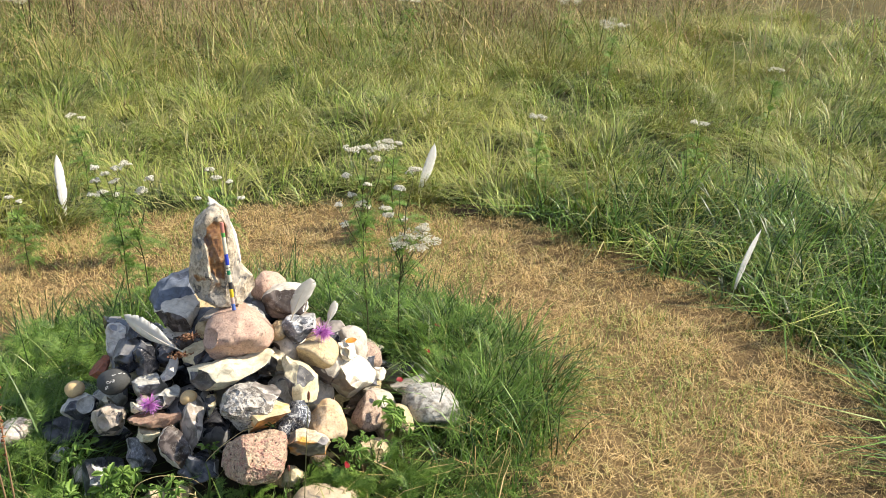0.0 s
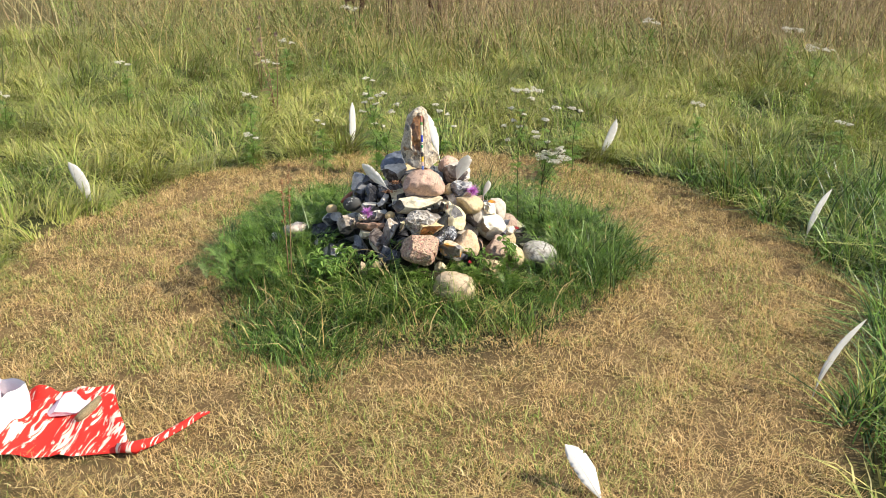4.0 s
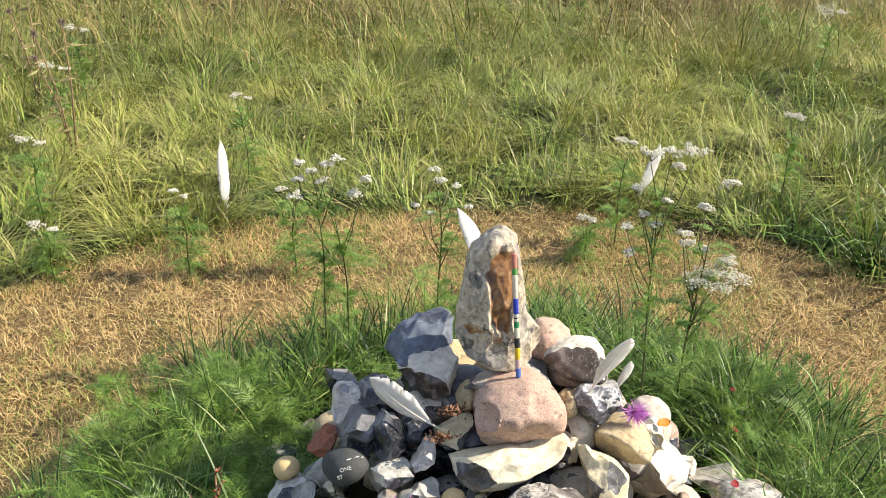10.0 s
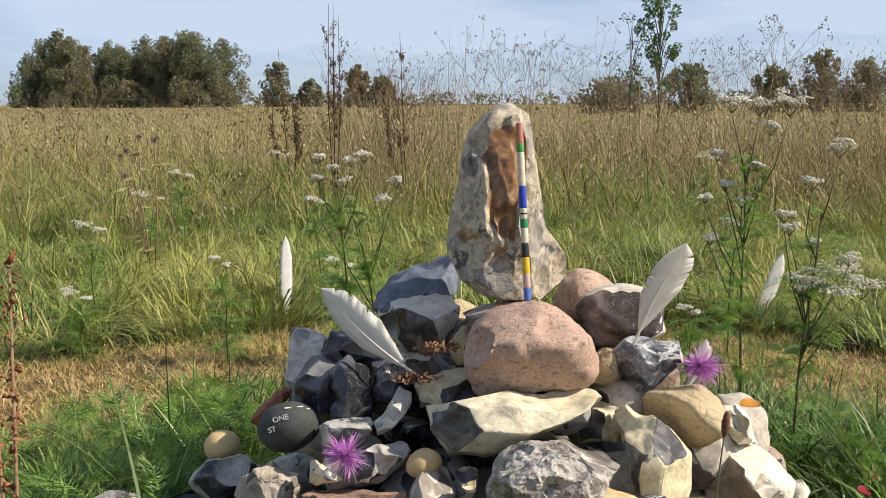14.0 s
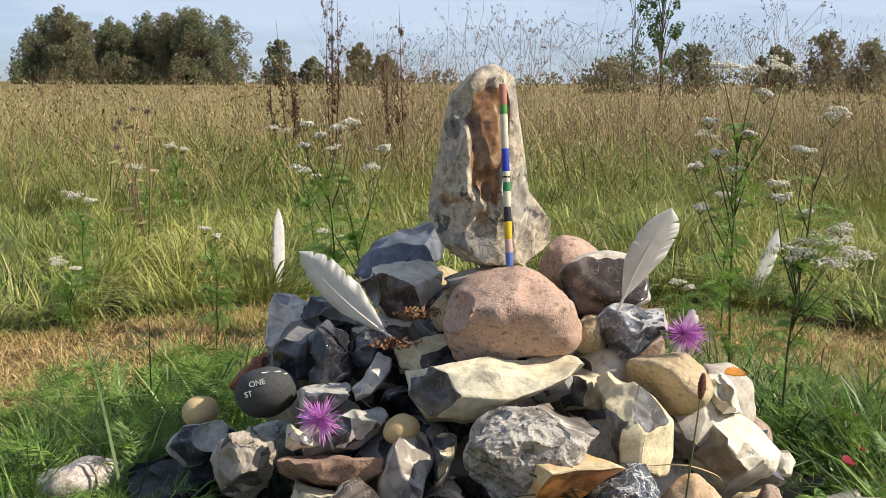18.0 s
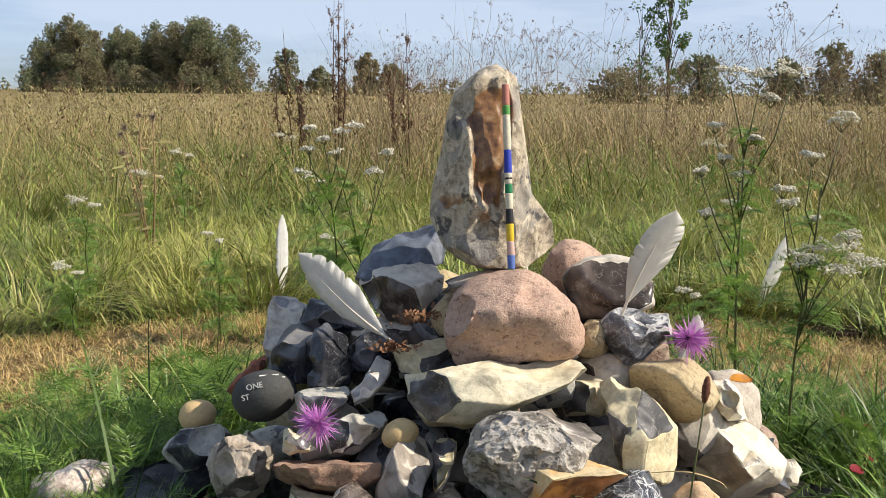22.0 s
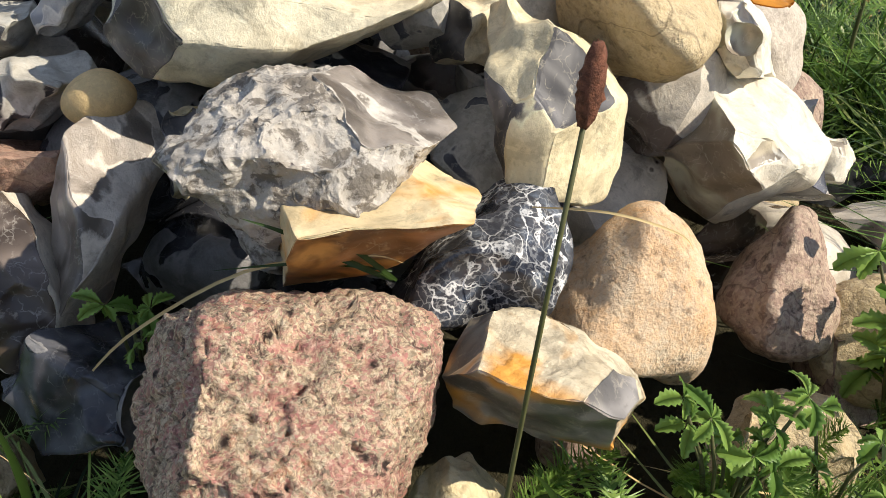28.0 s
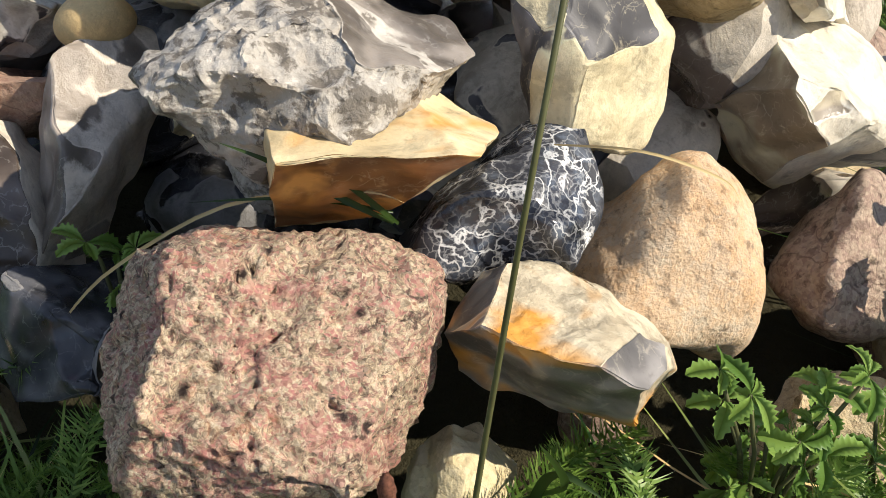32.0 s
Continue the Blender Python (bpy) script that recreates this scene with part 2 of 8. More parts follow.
def granite(name, cream, red, grey, white, dark, scale):
    """Coarse granite: crystals in five colours with uneven borders, reddish zones, deep pits with shade painted in."""
    m, n, l, b = node_mat(name, 0.8, 0.3)
    v = object_vec(n, l)
    nz = n.new("ShaderNodeTexNoise")
    nz.inputs["Scale"].default_value, nz.inputs["Detail"].default_value = scale * 0.55, 6.0
    l.new(v, nz.inputs["Vector"])
    wp = n.new("ShaderNodeMixRGB")
    wp.blend_type = "ADD"
    wp.inputs[0].default_value = 1.8 / scale
    l.new(v, wp.inputs[1])
    l.new(nz.outputs[1], wp.inputs[2])
    cells = []
    for k in (1.0, 2.6):
        w = n.new("ShaderNodeTexVoronoi")
        w.inputs["Scale"].default_value = scale * k
        l.new(wp.outputs[0], w.inputs["Vector"])
        sp = n.new("ShaderNodeSeparateColor")
        l.new(w.outputs["Color"], sp.inputs[0])
        cells.append((sp.outputs[0], sp.outputs[1], w.outputs["Distance"]))
    zone = noise_node(n, l, v, 26.0, 5.0, 0.65, 0.5)
    rosy = noise_node(n, l, wp.outputs[0], 44.0, 5.0, 0.62, 0.7)
    grains = noise_node(n, l, wp.outputs[0], scale * 1.1, 5.0, 0.7, 0.4)
    pick = add_scaled(n, l, cells[0][0], 0.22, add_scaled(n, l, grains, 1.3, zone, -0.66), -0.11)
    col = ramp_node(n, l, pick, [(0.34, tuple(0.6 * c for c in grey)), (0.40, grey), (0.47, cream), (0.52, white), (0.57, cream), (0.63, grey)])
    blush = add_scaled(n, l, cells[1][0], 0.22, rosy, -0.11)
    col = mix_node(n, l, ramp_node(n, l, blush, [(0.53, (0, 0, 0)), (0.60, (0.85, 0.85, 0.85))]), col, red)
    rust = noise_node(n, l, wp.outputs[0], 60.0, 4.0, 0.6, 0.9)
    col = mix_node(n, l, ramp_node(n, l, rust, [(0.60, (0, 0, 0)), (0.70, (0.6, 0.6, 0.6))]), col, (0.55, 0.22, 0.10))
    col2 = ramp_node(n, l, cells[1][1], [(0.06, dark), (0.14, grey), (0.42, cream), (0.66, white), (0.78, red)])
    col = mix_node(n, l, 0.36, col, col2)
    # Pits and holes get a dark colour that imitates the shade inside them.
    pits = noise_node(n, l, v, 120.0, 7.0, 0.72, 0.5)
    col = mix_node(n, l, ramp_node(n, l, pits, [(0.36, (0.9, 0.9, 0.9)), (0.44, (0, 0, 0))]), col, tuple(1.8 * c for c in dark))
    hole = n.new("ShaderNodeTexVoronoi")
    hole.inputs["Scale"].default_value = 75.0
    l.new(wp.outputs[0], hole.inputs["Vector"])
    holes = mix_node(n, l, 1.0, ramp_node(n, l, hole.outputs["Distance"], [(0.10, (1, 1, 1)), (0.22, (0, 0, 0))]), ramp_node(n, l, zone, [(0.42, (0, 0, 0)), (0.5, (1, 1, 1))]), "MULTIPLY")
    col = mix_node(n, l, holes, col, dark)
    l.new(col, b.inputs["Base Color"])
    facets = mix_node(n, l, 0.6, cells[0][2], grains)
    h = mix_node(n, l, 0.30, mix_node(n, l, 0.12, pits, noise_node(n, l, v, 420.0, 4.0, 0.6)), mix_node(n, l, 0.5, facets, cells[0][1]))
    bump_node(n, l, h, 1.0, 0.0055, b)
    return m


def rock(name, a, c, dark, scale=150.0, pit=0.5, blotch=25.0, bump=0.0028, mixed=0.55, crack=0.0):
    """Granular rock: crystals of three colours, soft blotches, pits with shade painted in."""
    m, n, l, b = node_mat(name, 0.85, 0.25)
    v = object_vec(n, l)
    w = n.new("ShaderNodeTexVoronoi")
    w.inputs["Scale"].default_value = scale
    nz = n.new("ShaderNodeTexNoise")
    nz.inputs["Scale"].default_value, nz.inputs["Detail"].default_value = scale * 0.9, 3.0
    l.new(v, nz.inputs["Vector"])
    wp = n.new("ShaderNodeMixRGB")
    wp.blend_type = "ADD"
    wp.inputs[0].default_value = 1.2 / scale
    l.new(v, wp.inputs[1])
    l.new(nz.outputs[1], wp.inputs[2])
    l.new(wp.outputs[0], w.inputs["Vector"])
    sep = n.new("ShaderNodeSeparateColor")
    l.new(w.outputs["Color"], sep.inputs[0])
    grain = ramp_node(n, l, sep.outputs[0], [(0.30, a), (0.36, c), (0.70, c), (0.76, tuple(min(0.8, k * 1.35) for k in c)), (0.88, tuple(min(0.8, k * 1.2) for k in a)), (0.93, dark)])
    w2 = n.new("ShaderNodeTexVoronoi")
    w2.inputs["Scale"].default_value = scale * 2.3
    l.new(wp.outputs[0], w2.inputs["Vector"])
    sep2 = n.new("ShaderNodeSeparateColor")
    l.new(w2.outputs["Color"], sep2.inputs[0])
    grain = mix_node(n, l, 0.4, grain, ramp_node(n, l, sep2.outputs[1], [(0.3, dark), (0.38, a), (0.75, c), (0.9, tuple(min(0.8, k * 1.35) for k in c))]))
    soft = noise_node(n, l, v, blotch, 5.0, 0.6)
    base = mix_node(n, l, ramp_node(n, l, soft, [(0.35, (0, 0, 0)), (0.65, (1, 1, 1))]), a, c)
    col = mix_node(n, l, mixed, base, grain)
    if crack:
        k1 = n.new("ShaderNodeTexVoronoi")
        k1.feature = "DISTANCE_TO_EDGE"
        k1.inputs["Scale"].default_value = crack
        l.new(wp.outputs[0], k1.inputs["Vector"])
        k2 = n.new("ShaderNodeTexNoise")
        k2.inputs["Scale"].default_value = crack * 2.0
        l.new(v, k2.inputs["Vector"])
        kw = n.new("ShaderNodeMixRGB")
        kw.blend_type = "ADD"
        kw.inputs[0].default_value = 0.9 / crack
        l.new(v, kw.inputs[1])
        l.new(k2.outputs[1], kw.inputs[2])
        l.new(kw.outputs[0], k1.inputs["Vector"])
        col = mix_node(n, l, ramp_node(n, l, k1.outputs["Distance"], [(0.004, (0.5, 0.5, 0.5)), (0.014, (0, 0, 0))]), col, tuple(k * 0.45 for k in dark))
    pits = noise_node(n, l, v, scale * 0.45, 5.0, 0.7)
    # The low spots of the bump are darkened too, as painted shade.
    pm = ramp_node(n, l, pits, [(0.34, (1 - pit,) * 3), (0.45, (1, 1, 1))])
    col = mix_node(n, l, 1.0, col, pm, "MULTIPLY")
    l.new(col, b.inputs["Base Color"])
    h = mix_node(n, l, 0.5, pits, noise_node(n, l, v, scale * 1.7, 4.0, 0.6))
    bump_node(n, l, h, 0.7, bump, b)
    return m


FLINT_RUST = flint("flint_rust", (0.52, 0.445, 0.33), (0.18, 0.16, 0.14), 0.60, (0.19, 0.09, 0.036), 0.40, scale=16.0, hollow=True, crusty=0.7)
FLINT_BIG = flint("flint_big", (0.45, 0.415, 0.36), (0.11, 0.095, 0.08), 0.60, scale=24.0, crusty=0.9, gloss=0.4)
FLINT_AMBER = flint("flint_amber", (0.76, 0.62, 0.37), (0.21, 0.085, 0.018), 0.60, (0.62, 0.31, 0.08), 0.40, scale=18.0, crusty=0.12)
FLINT_CREAM = flint("flint_cream", (0.70, 0.63, 0.45), (0.050, 0.047, 0.047), 0.55, scale=16.0, crusty=0.25)
FLINT_CREAM_DARK = flint("flint_cream_dark", (0.74, 0.64, 0.41), (0.065, 0.062, 0.064), 0.55, scale=18.0, crusty=0.25, gloss=0.55)
FLINT_WHITE = flint("flint_white", (0.74, 0.68, 0.55), (0.27, 0.225, 0.165), 0.56, (0.70, 0.60, 0.40), 0.32, scale=17.0, crusty=0.15)
FLINT_VEIN = flint("flint_vein", (0.022, 0.024, 0.032), (0.012, 0.013, 0.018), 0.5, vein=1.0, gloss=0.18)
FLINT_SPOT = flint("flint_spot", (0.60, 0.52, 0.37), (0.13, 0.12, 0.11), 0.62, (0.62, 0.29, 0.05), 0.39, scale=15.0, crusty=0.4)
FLINT_GREY = flint("flint_grey", (0.56, 0.50, 0.42), (0.13, 0.11, 0.09), 0.50, scale=16.0, crusty=0.25)
FLINT_BLACK = flint("flint_black", (0.20, 0.195, 0.19), (0.022, 0.023, 0.028), 0.40, scale=18.0, gloss=0.2)
FLINT_BLACKWHITE = flint("flint_blackwhite", (0.46, 0.45, 0.43), (0.030, 0.030, 0.034), 0.48, vein=0.30, scale=30.0, crusty=0.6)
FLINT_SMOKE = flint("flint_smoke", (0.60, 0.54, 0.44), (0.060, 0.045, 0.035), 0.52, scale=16.0, gloss=0.25, crusty=0.2)
FLINT_BLUEGREY = flint("flint_bluegrey", (0.50, 0.485, 0.43), (0.040, 0.042, 0.052), 0.56, scale=26.0)
FLINT_WHITE_GREY = flint("flint_white_grey", (0.60, 0.56, 0.50), (0.28, 0.28, 0.29), 0.56, scale=18.0)
SLATE_BLUE = flint("slate_blue", (0.11, 0.13, 0.165), (0.06, 0.07, 0.095), 0.52, scale=12.0, gloss=0.6)
CONCRETION = flint("concretion", (0.40, 0.34, 0.27), (0.11, 0.095, 0.08), 0.52, scale=34.0, gloss=0.7)
GRANITE_PINK = rock("granite_pink", (0.50, 0.32, 0.24), (0.53, 0.38, 0.28), (0.24, 0.15, 0.13), 330.0, 0.55, 20.0, 0.006, 0.6)
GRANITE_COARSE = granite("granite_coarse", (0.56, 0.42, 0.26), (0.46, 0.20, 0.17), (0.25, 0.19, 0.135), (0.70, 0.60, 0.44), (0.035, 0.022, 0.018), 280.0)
OCHRE = rock("ochre", (0.56, 0.46, 0.29), (0.44, 0.34, 0.19), (0.28, 0.20, 0.12), 330.0, 0.4, 22.0, 0.005, 0.5, 13.0)
OCHRE_PALE = rock("ochre_pale", (0.64, 0.56, 0.36), (0.56, 0.46, 0.26), (0.42, 0.33, 0.2), 200.0, 0.22)
SANDSTONE = rock("sandstone", (0.60, 0.49, 0.35), (0.58, 0.36, 0.19), (0.36, 0.26, 0.18), 320.0, 0.5, 24.0, 0.0045, 0.40)
BROWN_ROCK = rock("brown_rock", (0.32, 0.22, 0.17), (0.40, 0.31, 0.23), (0.17, 0.11, 0.09), 230.0, 0.6, 30.0, 0.005, 0.75, 18.0)
CHALK_WHITE = flint("chalk_white", (0.43, 0.41, 0.36), (0.30, 0.27, 0.23), 0.58, (0.56, 0.46, 0.30), 0.36, scale=30.0, gloss=0.8, crusty=0.8)
RED_SLAB = rock("red_slab", (0.30, 0.17, 0.12), (0.36, 0.25, 0.18), (0.2, 0.12, 0.09), 260.0, 0.3, 30.0, 0.003, 0.55, 20.0)
RUST_SLAB = rock("rust_slab", (0.34, 0.11, 0.05), (0.22, 0.10, 0.07), (0.1, 0.06, 0.05), 180.0, 0.3)
YELLOW_PEBBLE = rock("yellow_pebble", (0.60, 0.43, 0.21), (0.54, 0.40, 0.20), (0.48, 0.34, 0.18), 420.0, 0.12, 30.0, 0.001)
BLACK_PEBBLE = rock("black_pebble", (0.052, 0.054, 0.052), (0.065, 0.066, 0.062), (0.09, 0.09, 0.085), 380.0, 0.2, 30.0, 0.001)
PALE_PINK = rock("pale_pink", (0.54, 0.41, 0.35), (0.64, 0.57, 0.50), (0.24, 0.17, 0.15), 180.0, 0.6, 30.0, 0.004, 0.7)
PALE_GREY = rock("pale_grey", (0.46, 0.40, 0.33), (0.50, 0.44, 0.36), (0.34, 0.29, 0.24), 240.0, 0.25)
LOW_STONE = rock("low_stone", (0.55, 0.45, 0.30), (0.50, 0.38, 0.25), (0.36, 0.27, 0.18), 260.0, 0.3)


def blade_mat(name, cols, rough=0.55, trans=0.35, patch=0.0, patch_cols=None, spec=0.3):
    """Leaf and blade material: colour by island, light shining through."""
    m, n, l, b = node_mat(name, rough, spec)
    g = n.new("ShaderNodeNewGeometry")
    stops = [(i / max(1, len(cols) - 1), c) for i, c in enumerate(cols)]
    col = ramp_node(n, l, g.outputs["Random Per Island"], stops)
    if patch_cols:
        pos = g.outputs["Position"]
        pm = ramp_node(n, l, noise_node(n, l, pos, patch, 4.0, 0.6), [(0.42, (0, 0, 0)), (0.60, (1, 1, 1))])
        stops2 = [(i / max(1, len(patch_cols) - 1), c) for i, c in enumerate(patch_cols)]
        col = mix_node(n, l, pm, col, ramp_node(n, l, g.outputs["Random Per Island"], stops2))
    l.new(col, b.inputs["Base Color"])
    out = n["Material Output"]
    t = n.new("ShaderNodeBsdfTranslucent")
    l.new(col, t.inputs[0])
    x = n.new("ShaderNodeMixShader")
    x.inputs[0].default_value = trans
    l.new(b.outputs[0], x.inputs[1])
    l.new(t.outputs[0], x.inputs[2])
    l.new(x.outputs[0], out.inputs[0])
    return m


STRAW = blade_mat("straw", [(0.70, 0.50, 0.21), (0.50, 0.33, 0.12), (0.82, 0.66, 0.33), (0.18, 0.10, 0.04), (0.46, 0.44, 0.13)], 0.6, 0.2,
                  2.5, [(0.60, 0.40, 0.16), (0.78, 0.58, 0.28), (0.36, 0.20, 0.08), (0.56, 0.48, 0.18)])
TURF = blade_mat("turf", [(0.20, 0.29, 0.05), (0.30, 0.37, 0.08), (0.46, 0.40, 0.14), (0.12, 0.19, 0.03)], 0.5, 0.2)
# Near-black stops in LUSH and MEADOW stand in for shaded gaps between blades.
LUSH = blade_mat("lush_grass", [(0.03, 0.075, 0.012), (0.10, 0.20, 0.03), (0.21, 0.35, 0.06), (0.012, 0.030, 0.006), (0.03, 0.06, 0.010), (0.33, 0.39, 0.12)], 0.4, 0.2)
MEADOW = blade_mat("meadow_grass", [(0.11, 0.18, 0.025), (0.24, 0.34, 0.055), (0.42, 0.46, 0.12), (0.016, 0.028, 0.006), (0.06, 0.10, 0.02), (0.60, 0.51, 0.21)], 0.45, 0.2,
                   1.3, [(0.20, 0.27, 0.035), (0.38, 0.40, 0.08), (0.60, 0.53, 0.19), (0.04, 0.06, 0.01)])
DRY = blade_mat("dry_grass", [(0.42, 0.31, 0.15), (0.58, 0.45, 0.24), (0.26, 0.17, 0.08), (0.66, 0.55, 0.32), (0.23, 0.27, 0.08)], 0.6, 0.25,
                0.6, [(0.28, 0.26, 0.09), (0.44, 0.36, 0.15), (0.17, 0.19, 0.05), (0.54, 0.44, 0.22)])
SEED_DARK = blade_mat("dead_seed", [(0.09, 0.05, 0.03), (0.16, 0.09, 0.055), (0.23, 0.14, 0.085)], 0.85, 0.1)
LEAF = blade_mat("leaf", [(0.11, 0.21, 0.04), (0.20, 0.33, 0.065), (0.33, 0.46, 0.12)], 0.42, 0.36)


# The ground: one sheet to the horizon, with a low mound under the cairn.
def ground_z(x, y):
    r2 = x * x + (y - 0.05) ** 2
    z = 0.10 * math.exp(-r2 / 0.36)
    r = math.sqrt(r2)
    if r > 1.6:
        k = min(1.0, (r - 1.6) / 1.5)
        z += k * (0.05 * noise.noise(Vector((x * 0.35, y * 0.35, 3.0))))
    z += 0.006 * noise.noise(Vector((x * 5, y * 5, 1.0)))
    return z


def ground_zs(xs, ys):
    return np.array([ground_z(a, c) for a, c in zip(xs, ys)])


m, n, l, b = node_mat("soil", 0.95, 0.1)
geo = n.new("ShaderNodeNewGeometry")
pos = geo.outputs["Position"]
# Soil colour is held down to imitate shade between the mown blades.
near = ramp_node(n, l, noise_node(n, l, pos, 9.0, 6.0, 0.7), [(0.35, (0.22, 0.15, 0.07)), (0.55, (0.14, 0.095, 0.045)), (0.7, (0.10, 0.09, 0.033))])
far = ramp_node(n, l, noise_node(n, l, pos, 0.12, 8.0, 0.7), [(0.35, (0.24, 0.17, 0.08)), (0.55, (0.19, 0.15, 0.065)), (0.7, (0.12, 0.12, 0.04))])
ln = n.new("ShaderNodeVectorMath")
ln.operation = "LENGTH"
l.new(pos, ln.inputs[0])
md = n.new("ShaderNodeMapRange")
md.inputs[1].default_value, md.inputs[2].default_value = 3.0, 14.0
l.new(ln.outputs["Value"], md.inputs[0])
# Darker still under the meadow: shade of the sward put into the colour.
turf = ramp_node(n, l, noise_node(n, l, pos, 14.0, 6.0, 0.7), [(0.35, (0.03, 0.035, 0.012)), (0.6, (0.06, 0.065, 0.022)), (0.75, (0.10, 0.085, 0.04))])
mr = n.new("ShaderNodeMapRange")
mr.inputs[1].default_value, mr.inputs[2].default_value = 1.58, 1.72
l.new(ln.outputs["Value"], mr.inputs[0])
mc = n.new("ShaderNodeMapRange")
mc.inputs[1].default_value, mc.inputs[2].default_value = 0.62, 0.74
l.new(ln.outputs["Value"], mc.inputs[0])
# Darkest disc round the middle, painted shade below cairn and tufts.
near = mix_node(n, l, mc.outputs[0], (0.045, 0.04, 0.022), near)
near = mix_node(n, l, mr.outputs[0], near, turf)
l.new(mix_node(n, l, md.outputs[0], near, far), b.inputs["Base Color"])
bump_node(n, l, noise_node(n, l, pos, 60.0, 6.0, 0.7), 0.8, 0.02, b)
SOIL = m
edges = [0.0, 0.1, 0.2, 0.3, 0.42, 0.55, 0.7, 0.85, 1.0, 1.2, 1.4, 1.6, 1.8, 2.1, 2.5, 3, 3.6, 4.4, 5.5, 7, 9, 12, 16, 22, 32, 50, 90, 180, 400, 1000, 3000]
bm = bmesh.new()
rings = []
for r in edges[1:]:
    rings.append([bm.verts.new((r * math.cos(a), r * math.sin(a) + 0.05, ground_z(r * math.cos(a), r * math.sin(a) + 0.05) if r < 60 else 0.0))
                  for a in (2 * math.pi * k / 96 for k in range(96))])
mid = bm.verts.new((0, 0.05, ground_z(0, 0.05)))
for k in range(96):
    bm.faces.new((mid, rings[0][k], rings[0][(k + 1) % 96]))
    for p, q in zip(rings, rings[1:]):
        bm.faces.new((p[k], q[k], q[(k + 1) % 96], p[(k + 1) % 96]))
me = bpy.data.meshes.new("ground")
bm.to_mesh(me)
me.polygons.foreach_set("use_smooth", [True] * len(me.polygons))
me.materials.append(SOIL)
tagged(new("ground", me), "dry straw-brown soil of a meadow with a low mound, darkened as shade under grass and stones", "ground", kind="structure")


# Builders.
def part(name, bm, material, parent=None, label=""):
    me = bpy.data.meshes.new(name)
    bm.to_mesh(me)
    bm.free()
    me.polygons.foreach_set("use_smooth", [True] * len(me.polygons))
    me.materials.append(material)
    ob = new(name, me)
    ob.parent = parent
    if label:
        ob["label"] = label
    return ob


def mesh_from(name, verts, faces, material, smooth=True):
    """A mesh object from arrays of vertices and of triangles or quads."""
    verts, faces = np.asarray(verts, np.float32), np.asarray(faces, np.int32)
    me = bpy.data.meshes.new(name)
    me.vertices.add(len(verts))
    me.vertices.foreach_set("co", verts.ravel())
    k = faces.shape[1]
    me.loops.add(faces.size)
    me.loops.foreach_set("vertex_index", faces.ravel())
    me.polygons.add(len(faces))
    me.polygons.foreach_set("loop_start", np.arange(0, faces.size, k, dtype=np.int32))
    me.polygons.foreach_set("use_smooth", np.full(len(faces), smooth))
    me.update(calc_edges=True)
    me.validate()
    me.materials.append(material)
    return new(name, me)


def blades(name, xs, ys, zs, height, width, lean, material, label, category="grass", rng=None, seg=3, kind="stuff", az=None):
    """Many grass blades in one mesh: tapering strips that bend over, each an island of its own."""
    rng = rng or np.random.default_rng(len(xs))
    n = len(xs)
    if az is None:
        az = rng.uniform(0, 2 * math.pi, n)
    turn = rng.uniform(-0.8, 0.8, n) + az + math.pi / 2
    h, w, ln = height * np.ones(n), width * np.ones(n), lean * np.ones(n)
    curve = rng.uniform(0.3, 1.0, n)
    V = []
    for k in range(seg):
        s = k / seg
        out = h * ln * s ** (1 + curve)
        up = h * s * np.sqrt(np.maximum(0.02, 1 - np.minimum(0.95, ln * s) ** 2 * 0.8))
        px, py, pz = xs + out * np.cos(az), ys + out * np.sin(az), zs + up - 0.006
        ww = w * (1 - 0.75 * s) * 0.5
        V.append(np.stack([px - ww * np.cos(turn), py - ww * np.sin(turn), pz], 1))
        V.append(np.stack([px + ww * np.cos(turn), py + ww * np.sin(turn), pz], 1))
    out, up = h * ln, h * np.sqrt(np.maximum(0.02, 1 - np.minimum(0.95, ln) ** 2 * 0.8))
    V.append(np.stack([xs + out * np.cos(az), ys + out * np.sin(az), zs + up - 0.006], 1))
    c = 2 * seg + 1
    verts = np.stack(V, 1).reshape(-1, 3)
    tri = []
    for k in range(seg - 1):
        a = 2 * k
        tri += [(a, a + 1, a + 3), (a, a + 3, a + 2)]
    tri.append((2 * seg - 2, 2 * seg - 1, 2 * seg))
    faces = (np.arange(n)[:, None, None] * c + np.array(tri)[None]).reshape(-1, 3)
    ob = mesh_from(name, verts, faces, material)
    return tagged(ob, label, category, kind=kind)


def tube(bm, pts, radii, sides=6):
    """A bent, tapering round bar through the points."""
    loops = []
    for i, p in enumerate(pts):
        p = Vector(p)
        d = (Vector(pts[min(i + 1, len(pts) - 1)]) - Vector(pts[max(i - 1, 0)])).normalized()
        a = d.cross(Vector((0.31, 0.95, 0.1)) if abs(d.y) < 0.9 else Vector((1, 0, 0))).normalized()
        c = d.cross(a)
        loops.append([bm.verts.new(p + radii[i] * (math.cos(2 * math.pi * k / sides) * a + math.sin(2 * math.pi * k / sides) * c)) for k in range(sides)])
    for p, q in zip(loops, loops[1:]):
        for k in range(sides):
            bm.faces.new((p[k], p[(k + 1) % sides], q[(k + 1) % sides], q[k]))
    bm.faces.new(loops[0][::-1])
    bm.faces.new(loops[-1])


def ball_arrays(level):
    bm = bmesh.new()
    bmesh.ops.create_icosphere(bm, subdivisions=level, radius=1.0)
    bm.verts.ensure_lookup_table()
    v = np.array([p.co[:] for p in bm.verts])
    f = np.array([[q.index for q in p.verts] for p in bm.faces])
    bm.free()
    return v, f


